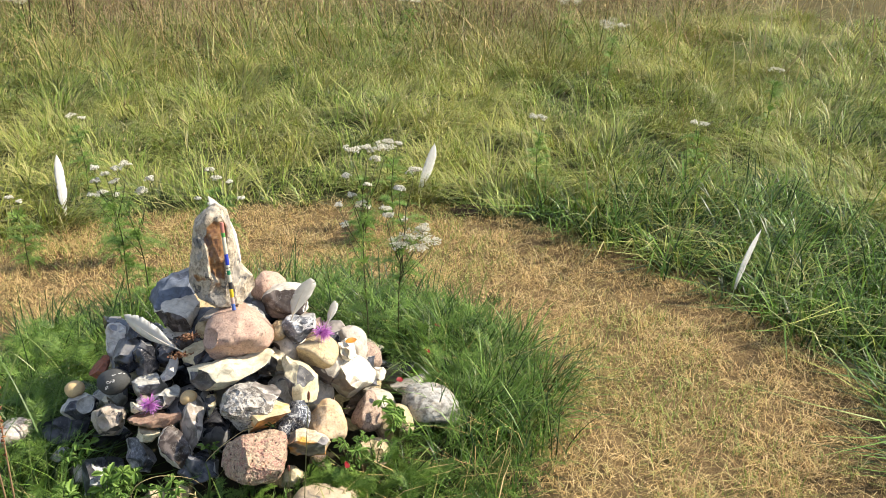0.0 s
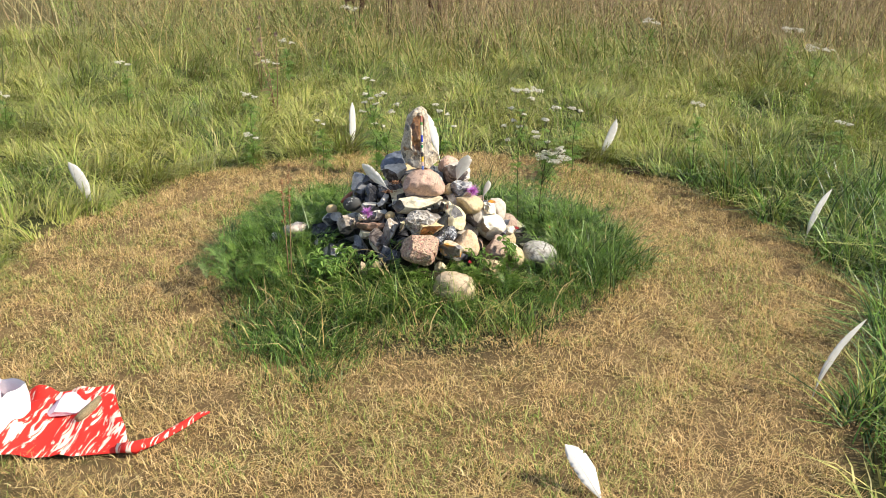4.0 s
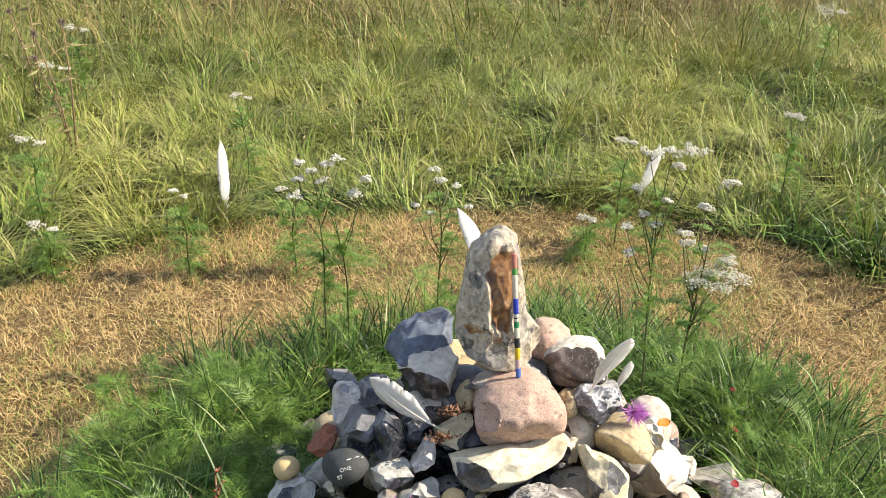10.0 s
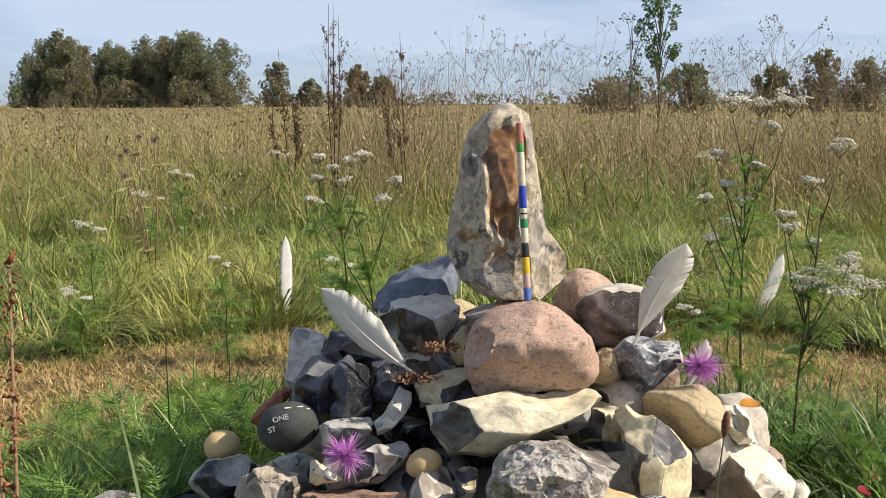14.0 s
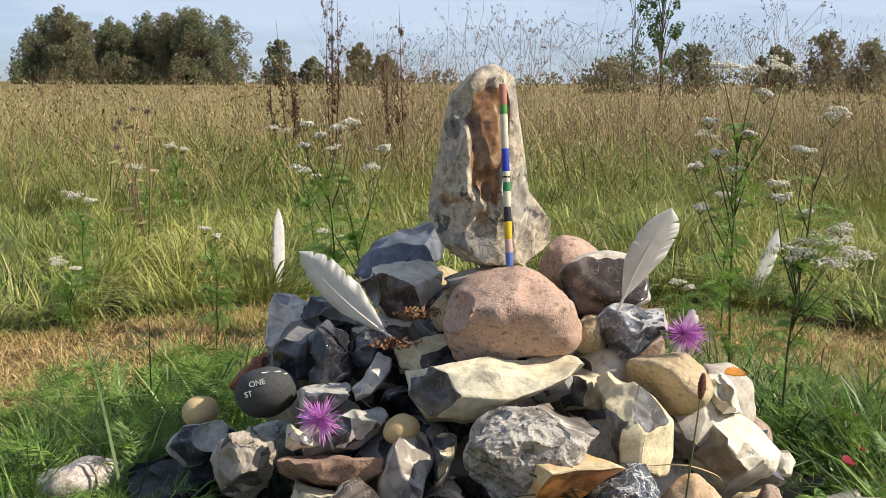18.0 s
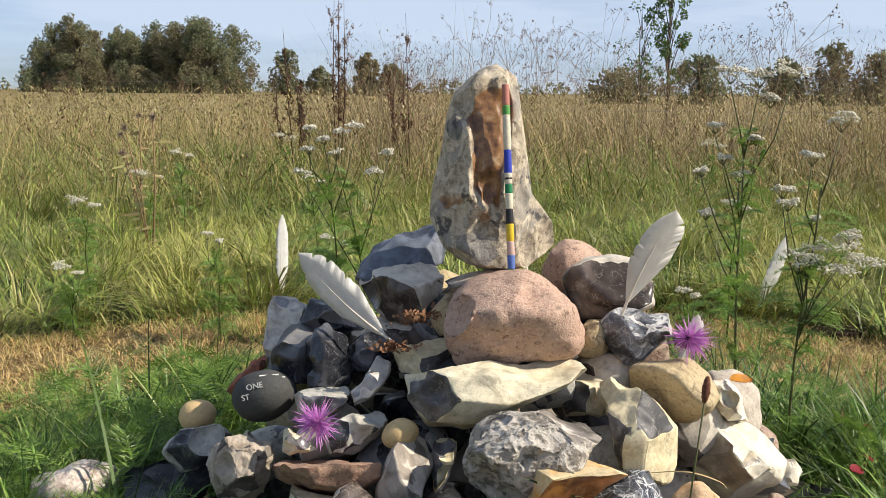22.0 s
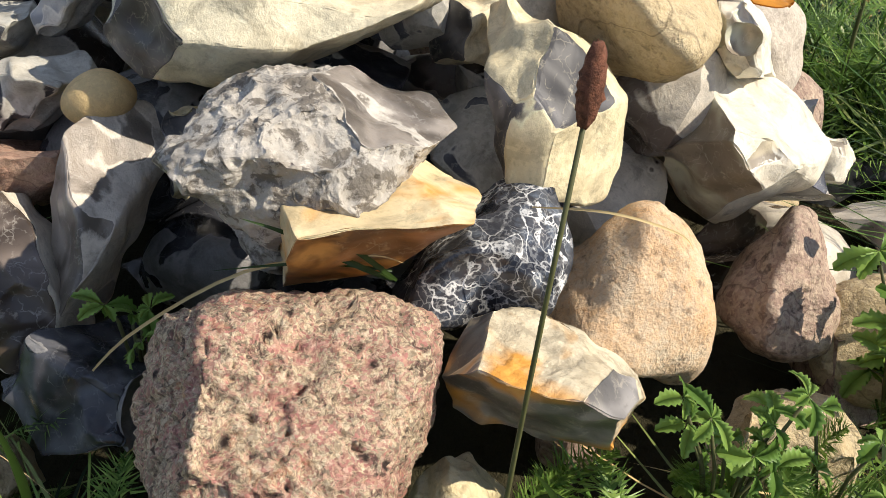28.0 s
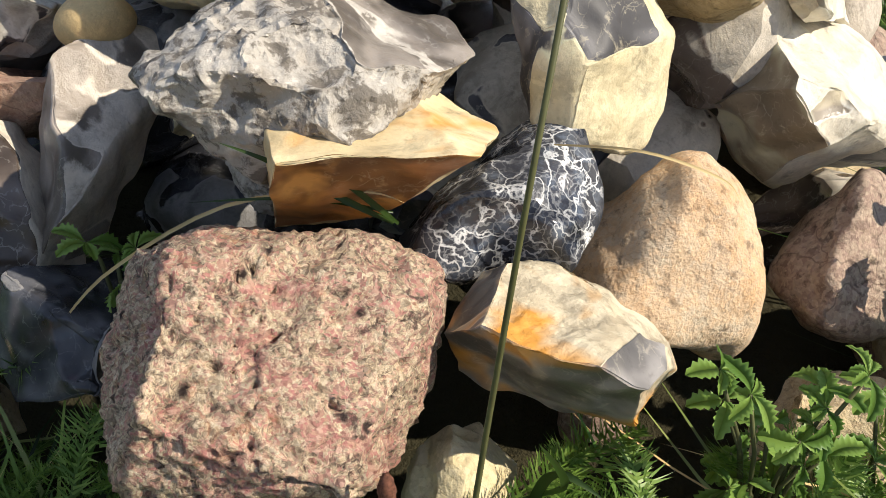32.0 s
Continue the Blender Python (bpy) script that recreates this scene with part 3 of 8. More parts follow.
BALL = {k: ball_arrays(k) for k in (3, 4, 5, 6)}


def finish_stone(name, p, f, size, at, turn, material, tone, sharp):
    lo, hi = p.min(0), p.max(0)
    p = (p - (lo + hi) / 2) / (hi - lo) * np.array(size)
    ob = mesh_from(name, p, f, material)
    ob.matrix_world = pose(*at, *turn)
    # Blur the tone a little, so that the borders of broken faces follow the stone's grain.
    for _ in range(3):
        acc, num = np.zeros(len(p)), np.zeros(len(p))
        for i, j in ((0, 1), (1, 2), (2, 0)):
            np.add.at(acc, f[:, i], tone[f[:, j]])
            np.add.at(num, f[:, i], 1)
        tone = 0.3 * tone + 0.7 * acc / num
    ob.data.attributes.new("tone", "FLOAT", "POINT").data.foreach_set("value", tone.astype(np.float32))
    if sharp:
        ob.data.set_sharp_from_angle(angle=radians(sharp))
    return ob


def roughen(p, rng, low, fine):
    off = Vector(rng.uniform(0, 50, 3))
    nz = np.array([low * noise.noise(Vector(c) * 1.4 + off) + fine * noise.noise(Vector(c) * 5.5 + off) + 0.6 * fine * noise.noise(Vector(c) * 13 + off) for c in p])
    return p * (1 + nz)[:, None]


def stone(name, label, at, size, turn, material, seed, cuts=6, smooth=0, level=4, box=0.0, pits=0.0, planes=(), chips=9, group="stones of the cairn"):
    """One stone: a ball squared off, cut by planes for broken faces, roughened, scaled to its size. smooth: 0 broken, 1 weathered, 2 a pebble."""
    rng = np.random.default_rng(seed)
    v, f = BALL[level]
    p = v.copy()
    tone = np.zeros(len(p))
    if smooth < 2:
        q = box or (2.8 if smooth == 0 else 2.4)
        p = p / ((np.abs(p) ** q).sum(1) ** (1 / q))[:, None]
    for *d, at_d, tn in planes:
        # Broken faces that are plain to see: normal, distance, and how far they show the stone's inside.
        d = np.array(d) / np.linalg.norm(d)
        over = np.maximum(0, p @ d - at_d)
        p = p - np.outer(over * 0.985, d)
        tone = np.where(over > 0.01, tn, tone)
    if smooth == 0 and not planes:
        cuts += 7
    elif planes:
        rng.uniform()
    for k in range(cuts):
        d = rng.normal(size=3)
        d /= np.linalg.norm(d)
        at_d = rng.uniform(0.42, 0.82) if smooth == 0 and not planes else rng.uniform(0.7, 0.92)
        over = np.maximum(0, p @ d - at_d)
        p = p - np.outer(over * (0.985 if smooth == 0 else 0.8), d)
        tone = np.where(over > 0.015, rng.uniform(-0.3, 1.2), tone) if not planes else tone
        if smooth == 0 and k % 4 == 0 and not planes:
            # A shell-shaped hollow, as flint breaks.
            c = d * (at_d + 0.62) + rng.normal(size=3) * 0.2
            away = np.linalg.norm(p - c, axis=1)
            bite = np.maximum(0, 0.9 - away)
            p = p + (p - c) / away[:, None] * bite[:, None] * 0.9
            tone = np.where(bite > 0.01, rng.uniform(0.2, 1.2), tone)
    if smooth == 0 and planes:
        # Shallow shell-shaped chips over the broken faces.
        for k in range(chips):
            q = p[rng.integers(len(p))]
            r = rng.uniform(0.25, 0.6)
            c = q / np.linalg.norm(q) * (np.linalg.norm(q) + r - rng.uniform(0.03, 0.09)) + rng.normal(size=3) * 0.08
            away = np.linalg.norm(p - c, axis=1)
            bite = np.maximum(0, r - away)
            p = p + (p - c) / away[:, None] * bite[:, None]
            tone = np.where(bite > 0.004, tone + rng.normal() * 0.4, tone)
    low, fine = (0.055, 0.014) if smooth == 0 else (0.09, 0.03) if smooth == 1 else (0.03, 0.0)
    p = roughen(p, rng, low, fine)
    if smooth == 0 or pits:
        # Knobbly rind where nothing broke off, finer chips elsewhere; deep pits where asked for.
        off = Vector(rng.uniform(0, 50, 3))
        rind = np.where(tone < 0.25, 1.0, 0.22)
        nz = np.array([abs(noise.noise(Vector(c) * 7 + off)) + 0.6 * abs(noise.noise(Vector(c) * 17 + off)) for c in p])
        p = p * (1 - 0.055 * rind * nz)[:, None]
        if pits:
            nz = np.array([0.9 * max(0.0, noise.noise(Vector(c) * 4.3 - off) - 0.1) + max(0.0, noise.noise(Vector(c) * 11 - off) - 0.3) + 0.8 * max(0.0, noise.noise(Vector(c) * 26 - off) - 0.30) + 0.16 * noise.noise(Vector(c) * 30 + off) for c in p])
            p = p * (1 - pits * nz)[:, None]
    ob = finish_stone(name, p, f, size, at, turn, material, tone, (24 if level < 6 else 34) if smooth == 0 else 0)
    return tagged(ob, label, "stone", group)


def cut_solid(planes, size, bevel, fine):
    """A block cut by planes into flat faces, its edges a little rounded, then split finely. planes: normal, distance, tone."""
    half = np.array(size) / 2
    bm = bmesh.new()
    bmesh.ops.create_cube(bm, size=2.6)
    mark = bm.faces.layers.float.new("tone")
    for nx, ny, nz, d, tn in planes:
        no = Vector((nx, ny, nz)).normalized()
        r = bmesh.ops.bisect_plane(bm, geom=bm.verts[:] + bm.edges[:] + bm.faces[:], dist=1e-5, plane_co=no * d, plane_no=no, clear_outer=True)
        rim = [g for g in r["geom_cut"] if isinstance(g, bmesh.types.BMEdge)]
        if len(rim) > 2:
            for f in bmesh.ops.edgenet_fill(bm, edges=rim)["faces"]:
                f[mark] = tn
    for v in bm.verts:
        v.co = Vector(np.array(v.co) * half)
    bmesh.ops.remove_doubles(bm, verts=bm.verts[:], dist=min(size) * 0.03)
    bmesh.ops.dissolve_degenerate(bm, edges=bm.edges[:], dist=1e-4)
    bmesh.ops.bevel(bm, geom=bm.edges[:], offset=bevel, segments=2, profile=0.5, affect="EDGES", clamp_overlap=True)
    bmesh.ops.triangulate(bm, faces=bm.faces[:])
    for _ in range(5):
        long = [e for e in bm.edges if e.calc_length() > fine]
        if not long:
            break
        bmesh.ops.subdivide_edges(bm, edges=long, cuts=1)
        bmesh.ops.triangulate(bm, faces=[f for f in bm.faces if len(f.verts) > 3])
    bmesh.ops.recalc_face_normals(bm, faces=bm.faces[:])
    bm.verts.ensure_lookup_table()
    p = np.array([v.co[:] for v in bm.verts])
    f = np.array([[v.index for v in q.verts] for q in bm.faces])
    tone = np.array([max(q[mark] for q in v.link_faces) if v.link_faces else 0.0 for v in bm.verts])
    bm.free()
    return p, f, tone


def round_solid(planes, size, power, level):
    """The same planes met by a ball, with soft edges: the higher the power, the crisper they are."""
    v, f = BALL[level]
    acc = np.zeros(len(v))
    best, tone = np.zeros(len(v)), np.zeros(len(v))
    for nx, ny, nz, d, tn in planes:
        no = np.array((nx, ny, nz)) / math.sqrt(nx * nx + ny * ny + nz * nz)
        k = np.maximum(0.0, v @ no / d)
        acc += k ** power
        tone = np.where(k > best, tn, tone)
        best = np.maximum(best, k)
    p = v * (acc ** (-1 / power))[:, None] * np.array(size) / 2
    return p, f, tone


def outward(p, f):
    """Normals of the points of a mesh."""
    fn = np.cross(p[f[:, 1]] - p[f[:, 0]], p[f[:, 2]] - p[f[:, 0]])
    n = np.zeros_like(p)
    for k in range(3):
        np.add.at(n, f[:, k], fn)
    return n / np.maximum(1e-12, np.linalg.norm(n, axis=1))[:, None]


def hewn(name, label, at, size, turn, material, seed, sides=(), faces=(), scoops=(), soft=0.0, level=5, pits=0.0, rough=1.0, plain=False, warp=0.13, chips=7, group="stones of the cairn"):
    """A stone of a given outline. sides: cuts round it (angle in degrees, distance); faces: broken faces on its front (normal, distance, tone);
    scoops: shell-shaped hollows (place, radius, tone); soft: 0 for sharp flint, else how crisp a weathered stone's edges are."""
    rng = np.random.default_rng(seed + 500)
    planes = [(0, -1, 0, 0.98, rng.uniform(-0.3, 0.9)), (0, 1, 0, 0.98, 0.0)]
    for a, d in sides:
        c, s = math.cos(radians(a)), math.sin(radians(a))
        planes.append((c, -0.04, s, d, 0.0))
        planes.append((c, 0.9, s, 0.82 * (d + 0.9) / 1.35, 0.0))
        if not faces:
            k = rng.uniform(0.5, 1.5)
            planes.append((c, -k, s, rng.uniform(0.66, 0.86) * (d + k) / math.sqrt(1 + k * k), rng.uniform(-0.5, 1.2)))
        elif not soft:
            planes.append((c, -0.6, s, rng.uniform(0.86, 0.95) * (d + 0.6) / 1.166, rng.uniform(-0.4, 0.7)))
    planes += list(faces)
    small = min(size)
    if soft:
        p, f, tone = round_solid(planes, size, soft, level)
    else:
        p, f, tone = cut_solid(planes, size, min(0.0022, small * 0.03), max(0.0028, max(size) / 28) if level < 6 else 0.0026)
    half = np.array(size) / 2
    off = Vector(rng.uniform(0, 50, 3))
    if warp:
        # Bend the flat faces and straight edges, as stone breaks.
        p = p + warp * small * np.array([noise.noise_vector(Vector(c) * (1.5 / small) + off) + 0.35 * noise.noise_vector(Vector(c) * (4.2 / small) - off) for c in p])
    scoops = list(scoops)
    if not soft:
        for _ in range(chips):
            d = rng.normal(size=3)
            d[1] = -abs(d[1])
            d /= np.abs(d).max()
            scoops.append((*(d * rng.uniform(0.75, 0.95)), rng.uniform(0.22, 0.5), None))
    for x, y, z, r, tn in scoops:
        # A shell-shaped hollow: what lies in the ball is pushed back to its skin.
        c = np.array((x, y, z))
        c = c * half + c / np.linalg.norm(c) * r * small * 0.72
        away = np.linalg.norm(p - c, axis=1)
        bite = np.maximum(0, r * small - away)
        p = p + (p - c) / np.maximum(1e-6, away)[:, None] * bite[:, None]
        tone = np.where(bite > 0.0002, tone + rng.normal() * 0.45 if tn is None else tn, tone)
    n = outward(p, f)
    rind = np.where(tone < 0.25, 1.0, 0.25) * rough
    if plain:
        nz = np.array([0.010 * noise.noise(Vector(c) * (1.6 / small) + off) for c in p])
    elif soft:
        nz = np.array([0.030 * noise.noise(Vector(c) * (2.2 / small) + off) + 0.010 * noise.noise(Vector(c) * (8 / small) + off) + 0.005 * noise.noise(Vector(c) * (22 / small) + off) for c in p])
    else:
        nz = np.array([0.028 * noise.noise(Vector(c) * (1.9 / small) + off) - k * (0.016 * abs(noise.noise(Vector(c) * (6 / small) + off)) + 0.012 * abs(noise.noise(Vector(c) * (16 / small) + off)))
                       for c, k in zip(p, rind)])
    if pits:
        q = p / half
        nz = nz - 0.5 * pits * np.array([0.9 * max(0.0, noise.noise(Vector(c) * 4.3 - off) - 0.1) + max(0.0, noise.noise(Vector(c) * 11 - off) - 0.3) + 0.8 * max(0.0, noise.noise(Vector(c) * 26 - off) - 0.30)
                                         + 0.16 * noise.noise(Vector(c) * 30 + off) for c in q])
    p = p + n * (nz * small)[:, None]
    ob = finish_stone(name, p, f, size, at, turn, material, tone, 0 if soft else 38)
    return tagged(ob, label, "stone", group)


def standing_stone(at, size, turn, material):
    """The tall stone on top: narrow and leaning at its head, broad at the foot, hollowed down its front."""
    rng = np.random.default_rng(4)
    v, f = BALL[6]
    z = v[:, 2]
    r = np.maximum(1e-6, np.hypot(v[:, 0], v[:, 1]))
    ux, uy = v[:, 0] / r, v[:, 1] / r
    q = np.maximum(1e-6, (np.abs(ux) ** 2.5 + np.abs(uy) ** 2.5) ** (1 / 2.5))
    ux, uy = ux / q, uy / q
    left = np.interp(z, [-1, -0.96, -0.78, -0.50, -0.25, 0.11, 0.55, 0.72, 0.92, 1], [-0.1, -0.46, -0.80, -1.0, -0.98, -0.86, -0.76, -0.66, -0.28, 0.0])
    right = np.interp(z, [-1, -0.95, -0.74, -0.52, -0.25, 0.05, 0.70, 0.90, 1], [-0.1, 0.60, 1.0, 0.95, 0.62, 0.55, 0.40, 0.34, 0.0])
    deep = np.interp(z, [-1, -0.95, -0.7, -0.2, 0.5, 0.85, 0.97, 1], [0.1, 0.7, 0.98, 0.92, 0.72, 0.52, 0.25, 0.05])
    p = np.stack([(left + right) / 2 + (right - left) / 2 * ux, deep * uy, z], 1)
    for d, at_d in [((-0.75, -0.66, 0.1), 0.80), ((0.72, -0.68, 0.1), 0.60), ((0.2, -0.95, -0.2), 0.80), ((-0.3, 0.9, 0.3), 0.7)]:
        d = np.array(d) / np.linalg.norm(d)
        p = p - np.outer(np.maximum(0, p @ d - at_d) * 0.95, d)
    front = (p[:, 1] < 0.05) * 1.0
    wob_a = np.array([noise.noise(Vector(c) * 3.2 + Vector((5, 0, 0))) + 0.5 * noise.noise(Vector(c) * 8) for c in p])
    mid = np.interp(p[:, 2], [-0.6, -0.3, 0.2, 0.5, 0.85], [-0.02, -0.05, -0.10, -0.06, 0.06])
    wide = np.interp(p[:, 2], [-0.6, -0.3, 0.2, 0.5, 0.85], [0.16, 0.22, 0.30, 0.36, 0.26])
    hollow = np.exp(-((p[:, 0] - mid + 0.10 * wob_a) / wide) ** 4 - ((p[:, 2] - 0.17 + 0.16 * wob_a) / 0.66) ** 6) * front
    p[:, 1] += 0.22 * hollow * (1 + 0.3 * wob_a)
    dish = np.exp(-((p[:, 0] + 0.30) / 0.40) ** 2 - ((p[:, 2] + 0.62) / 0.20) ** 2) * front
    p[:, 1] += 0.16 * dish
    strip = np.exp(-((p[:, 2] + 0.34 + 0.30 * (p[:, 0] + 0.6) + 0.1 * wob_a) / 0.07) ** 2) * (p[:, 0] < 0.0) * (p[:, 0] > -0.85) * front
    tone = np.clip(1.5 * np.maximum(hollow, 0.8 * strip) - 0.2 + 0.4 * wob_a, -0.4, 1.2)
    grey = (np.exp(-((p[:, 0] + 0.60) / 0.16) ** 2 - ((p[:, 2] - 0.38) / 0.14) ** 2) + np.exp(-((p[:, 0] + 0.42) / 0.16) ** 2 - ((p[:, 2] + 0.74) / 0.10) ** 2)
            + np.exp(-((p[:, 0] + 0.10) / 0.22) ** 2 - ((p[:, 2] + 0.82) / 0.12) ** 2)) * front + 0.25 * wob_a
    tone = np.where((grey > 0.5) & (hollow < 0.35), -1.0, tone)
    for k in range(26):
        q = p[rng.integers(len(p))]
        if q[1] > 0.2:
            continue
        r = rng.uniform(0.12, 0.36)
        c = q / np.linalg.norm(q) * (np.linalg.norm(q) + r - rng.uniform(0.02, 0.06))
        away = np.linalg.norm(p - c, axis=1)
        bite = np.maximum(0, r - away)
        p = p + (p - c) / away[:, None] * bite[:, None] * np.array([1, 1, 0.7])
        tone = np.where((bite > 0.003) & (np.abs(tone) < 0.5), tone + rng.uniform(-0.1, 0.4), tone)
    p = roughen(p, rng, 0.04, 0.018)
    ob = finish_stone("standing_stone", p, f, size, at, turn, material, tone, 30)
    return tagged(ob, "tall pale flint standing upright with a rust-brown hollow face", "stone", "stones of the cairn")


# The cairn, stone by stone.
standing_stone((-0.020, 0.075, 0.523), (0.137, 0.12, 0.225), (-5, 0, -1), FLINT_RUST)
hewn("boulder", "rounded pink granite boulder with a pitted flat face", (0.006, 0.005, 0.369), (0.147, 0.168, 0.112), (-14, 0, -2), GRANITE_PINK, 2, sides=((-176, 1.01), (-151, 1.10), (-108, 1.05), (-81, 0.94), (-63, 0.95), (-15, 1.00), (20, 0.89), (35, 0.85), (57, 0.89), (96, 0.98), (124, 0.97), (153, 0.92), (169, 0.95)), soft=12.0, level=5, pits=0.07, warp=0.09, faces=((-0.35, -0.7, 0.62, 0.80, 0), (0.35, -0.75, 0.55, 0.80, 0), (-0.1, -0.85, -0.5, 0.62, 0), (0.6, -0.75, -0.2, 0.84, 0)), scoops=((-0.55, -0.6, 0.5, 0.25, 0.0), (0.45, -0.75, -0.5, 0.18, 0.0), (-0.75, -0.45, 0.1, 0.3, 0.0)))
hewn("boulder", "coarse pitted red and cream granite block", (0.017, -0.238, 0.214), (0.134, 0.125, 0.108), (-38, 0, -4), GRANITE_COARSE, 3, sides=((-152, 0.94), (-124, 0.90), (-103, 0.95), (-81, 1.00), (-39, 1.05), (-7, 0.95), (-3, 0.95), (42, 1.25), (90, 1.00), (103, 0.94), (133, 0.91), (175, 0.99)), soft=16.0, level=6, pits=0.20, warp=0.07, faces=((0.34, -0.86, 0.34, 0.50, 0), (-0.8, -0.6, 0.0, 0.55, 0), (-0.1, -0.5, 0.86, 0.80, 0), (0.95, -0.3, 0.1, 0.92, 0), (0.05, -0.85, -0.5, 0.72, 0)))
hewn("flint", "large grey mottled flint with a broken orange and cream ledge", (0.019, -0.150, 0.279), (0.133, 0.125, 0.098), (-28, 0, 22), FLINT_BIG, 4, sides=((-166, 0.89), (-148, 0.89), (-93, 1.00), (-44, 0.61), (9, 1.01), (45, 0.98), (92, 0.99), (109, 1.01), (148, 1.01)), level=6, rough=3.0, chips=4, warp=0.15, faces=((-0.55, -0.75, 0.35, 0.72, -0.3), (0.0, -0.78, 0.62, 0.66, -0.3), (0.55, -0.6, 0.6, 0.66, 0.8), (-0.35, -0.8, -0.45, 0.7, -0.3), (0.3, -0.9, -0.1, 0.72, -0.2)), scoops=((0.55, -0.75, 0.45, 0.5, 1.0), (-0.35, -0.9, -0.25, 0.3, 0.1)))
hewn("flint", "broken cream and amber flint ledge below a grey nodule", (0.054, -0.170, 0.269), (0.092, 0.110, 0.057), (-30, 0, 20), FLINT_AMBER, 5, sides=((-88, 0.97), (-47, 0.61), (-37, 0.65), (25, 1.00), (92, 0.97), (125, 1.08), (177, 0.95)), level=6, warp=0.08, chips=0, faces=((0.05, -0.72, 0.69, 0.30, -0.5), (-0.05, -0.62, -0.78, 0.52, 1.2), (0.5, -0.6, 0.62, 0.42, -0.2)), scoops=((-0.3, -0.6, 0.6, 0.5, 0.0), (0.3, -0.55, 0.6, 0.5, -0.4), (0.7, -0.4, 0.5, 0.4, -0.4)), rough=0.7)
hewn("flint", "long cream flint slab with a black broken end", (-0.015, -0.060, 0.313), (0.186, 0.100, 0.077), (-22, 0, 0), FLINT_CREAM, 6, sides=((-176, 0.97), (-160, 1.03), (-83, 0.90), (-54, 0.54), (-48, 0.48), (-38, 0.49), (-27, 0.60), (25, 1.19), (111, 0.64)), faces=((0.25, -0.62, 0.72, 0.50, -0.4), (0.3, -0.95, 0.05, 0.60, -0.3), (-0.80, -0.55, -0.1, 0.86, 1.2), (-0.62, -0.7, -0.3, 0.92, 1.1), (0.2, -0.7, -0.7, 0.74, -0.1)), scoops=((0.1, -1.0, 0.55, 0.6, -0.3), (0.35, -0.9, -0.1, 0.3, 1.0)), chips=3, warp=0.09)
hewn("flint", "cream faceted flint under the pink boulder", (0.076, 0.000, 0.293), (0.068, 0.068, 0.051), (-22, 0, -8), FLINT_CREAM, 7, sides=((-158, 0.73), (-97, 0.92), (-21, 0.93), (8, 0.99), (98, 0.88), (118, 0.93)), faces=((0.1, -0.4, 0.9, 0.55, -0.4), (-0.55, -0.82, -0.1, 0.5, 1.0), (0.7, -0.7, 0.0, 0.62, -0.3)))
hewn("flint", "upright cream flint with dark grey broken patches", (0.122, -0.075, 0.278), (0.081, 0.090, 0.106), (-25, 0, -13), FLINT_CREAM_DARK, 8, sides=((-159, 0.60), (-151, 0.59), (-143, 0.63), (-76, 0.96), (-3, 0.99), (56, 0.70), (66, 0.69), (99, 1.07)), faces=((-0.35, -0.75, 0.55, 0.55, -0.4), (0.6, -0.75, 0.25, 0.56, 0.8), (0.75, -0.6, -0.25, 0.66, -0.3), (-0.7, -0.6, -0.35, 0.62, 1.0), (0.1, -0.9, -0.4, 0.66, 0.3)), chips=5, warp=0.12)
hewn("stone", "rounded ochre yellow stone with cracks", (0.173, 0.000, 0.300), (0.092, 0.134, 0.069), (-21, 0, -15), OCHRE, 9, sides=((-172, 0.96), (-128, 0.91), (-93, 0.97), (-54, 1.07), (-16, 1.01), (22, 0.87), (56, 0.91), (106, 0.92), (141, 0.92)), soft=9.0, level=5, pits=0.06, warp=0.10, faces=((0.62, -0.65, 0.4, 0.72, 0), (-0.15, -0.6, 0.75, 0.74, 0), (-0.3, -0.85, -0.4, 0.66, 0)), scoops=((0.0, -0.75, 0.45, 0.25, 0.0), (0.5, -0.8, -0.1, 0.3, 0.0)))
hewn("flint", "big white flint with scalloped broken hollows", (0.243, 0.020, 0.212), (0.109, 0.146, 0.104), (-25, 0, -20), FLINT_WHITE, 10, sides=((-154, 0.84), (-116, 0.80), (-37, 0.77), (-14, 0.88), (49, 0.95), (78, 0.96), (129, 0.82), (136, 0.82)), chips=8, warp=0.16, faces=((0.25, -0.45, 0.85, 0.60, -0.4), (-0.55, -0.75, 0.35, 0.55, 0.8), (0.5, -0.85, 0.05, 0.62, -0.3), (-0.1, -0.8, -0.6, 0.46, 0.9), (0.75, -0.3, 0.5, 0.74, -0.4)), scoops=((-0.2, -0.85, 0.15, 0.5, 0.9), (0.35, -0.8, 0.35, 0.42, -0.4), (0.0, -0.95, -0.4, 0.42, 0.9), (-0.5, -0.6, 0.5, 0.4, -0.3), (0.6, -0.6, 0.1, 0.35, 0.6)))
hewn("flint", "white flint with bluish specks high on the pile", (0.242, 0.040, 0.275), (0.040, 0.081, 0.046), (-21, 0, -20), FLINT_WHITE, 11, sides=((-169, 0.84), (-128, 0.67), (-78, 1.02), (20, 0.66), (50, 0.58), (109, 1.04)))
hewn("flint", "black flint covered with a net of white veins", (0.095, -0.142, 0.231), (0.089, 0.075, 0.070), (-31, 0, 26), FLINT_VEIN, 12, sides=((-139, 1.01), (-110, 0.92), (-94, 0.97), (-35, 0.92), (-17, 0.89), (3, 1.01), (102, 0.78), (125, 0.48), (136, 0.45)), faces=((-0.1, -0.6, 0.8, 0.55, 0.2), (0.55, -0.8, 0.2, 0.62, 0.4), (-0.3, -0.9, -0.3, 0.6, 0.9)), soft=22.0, level=5)
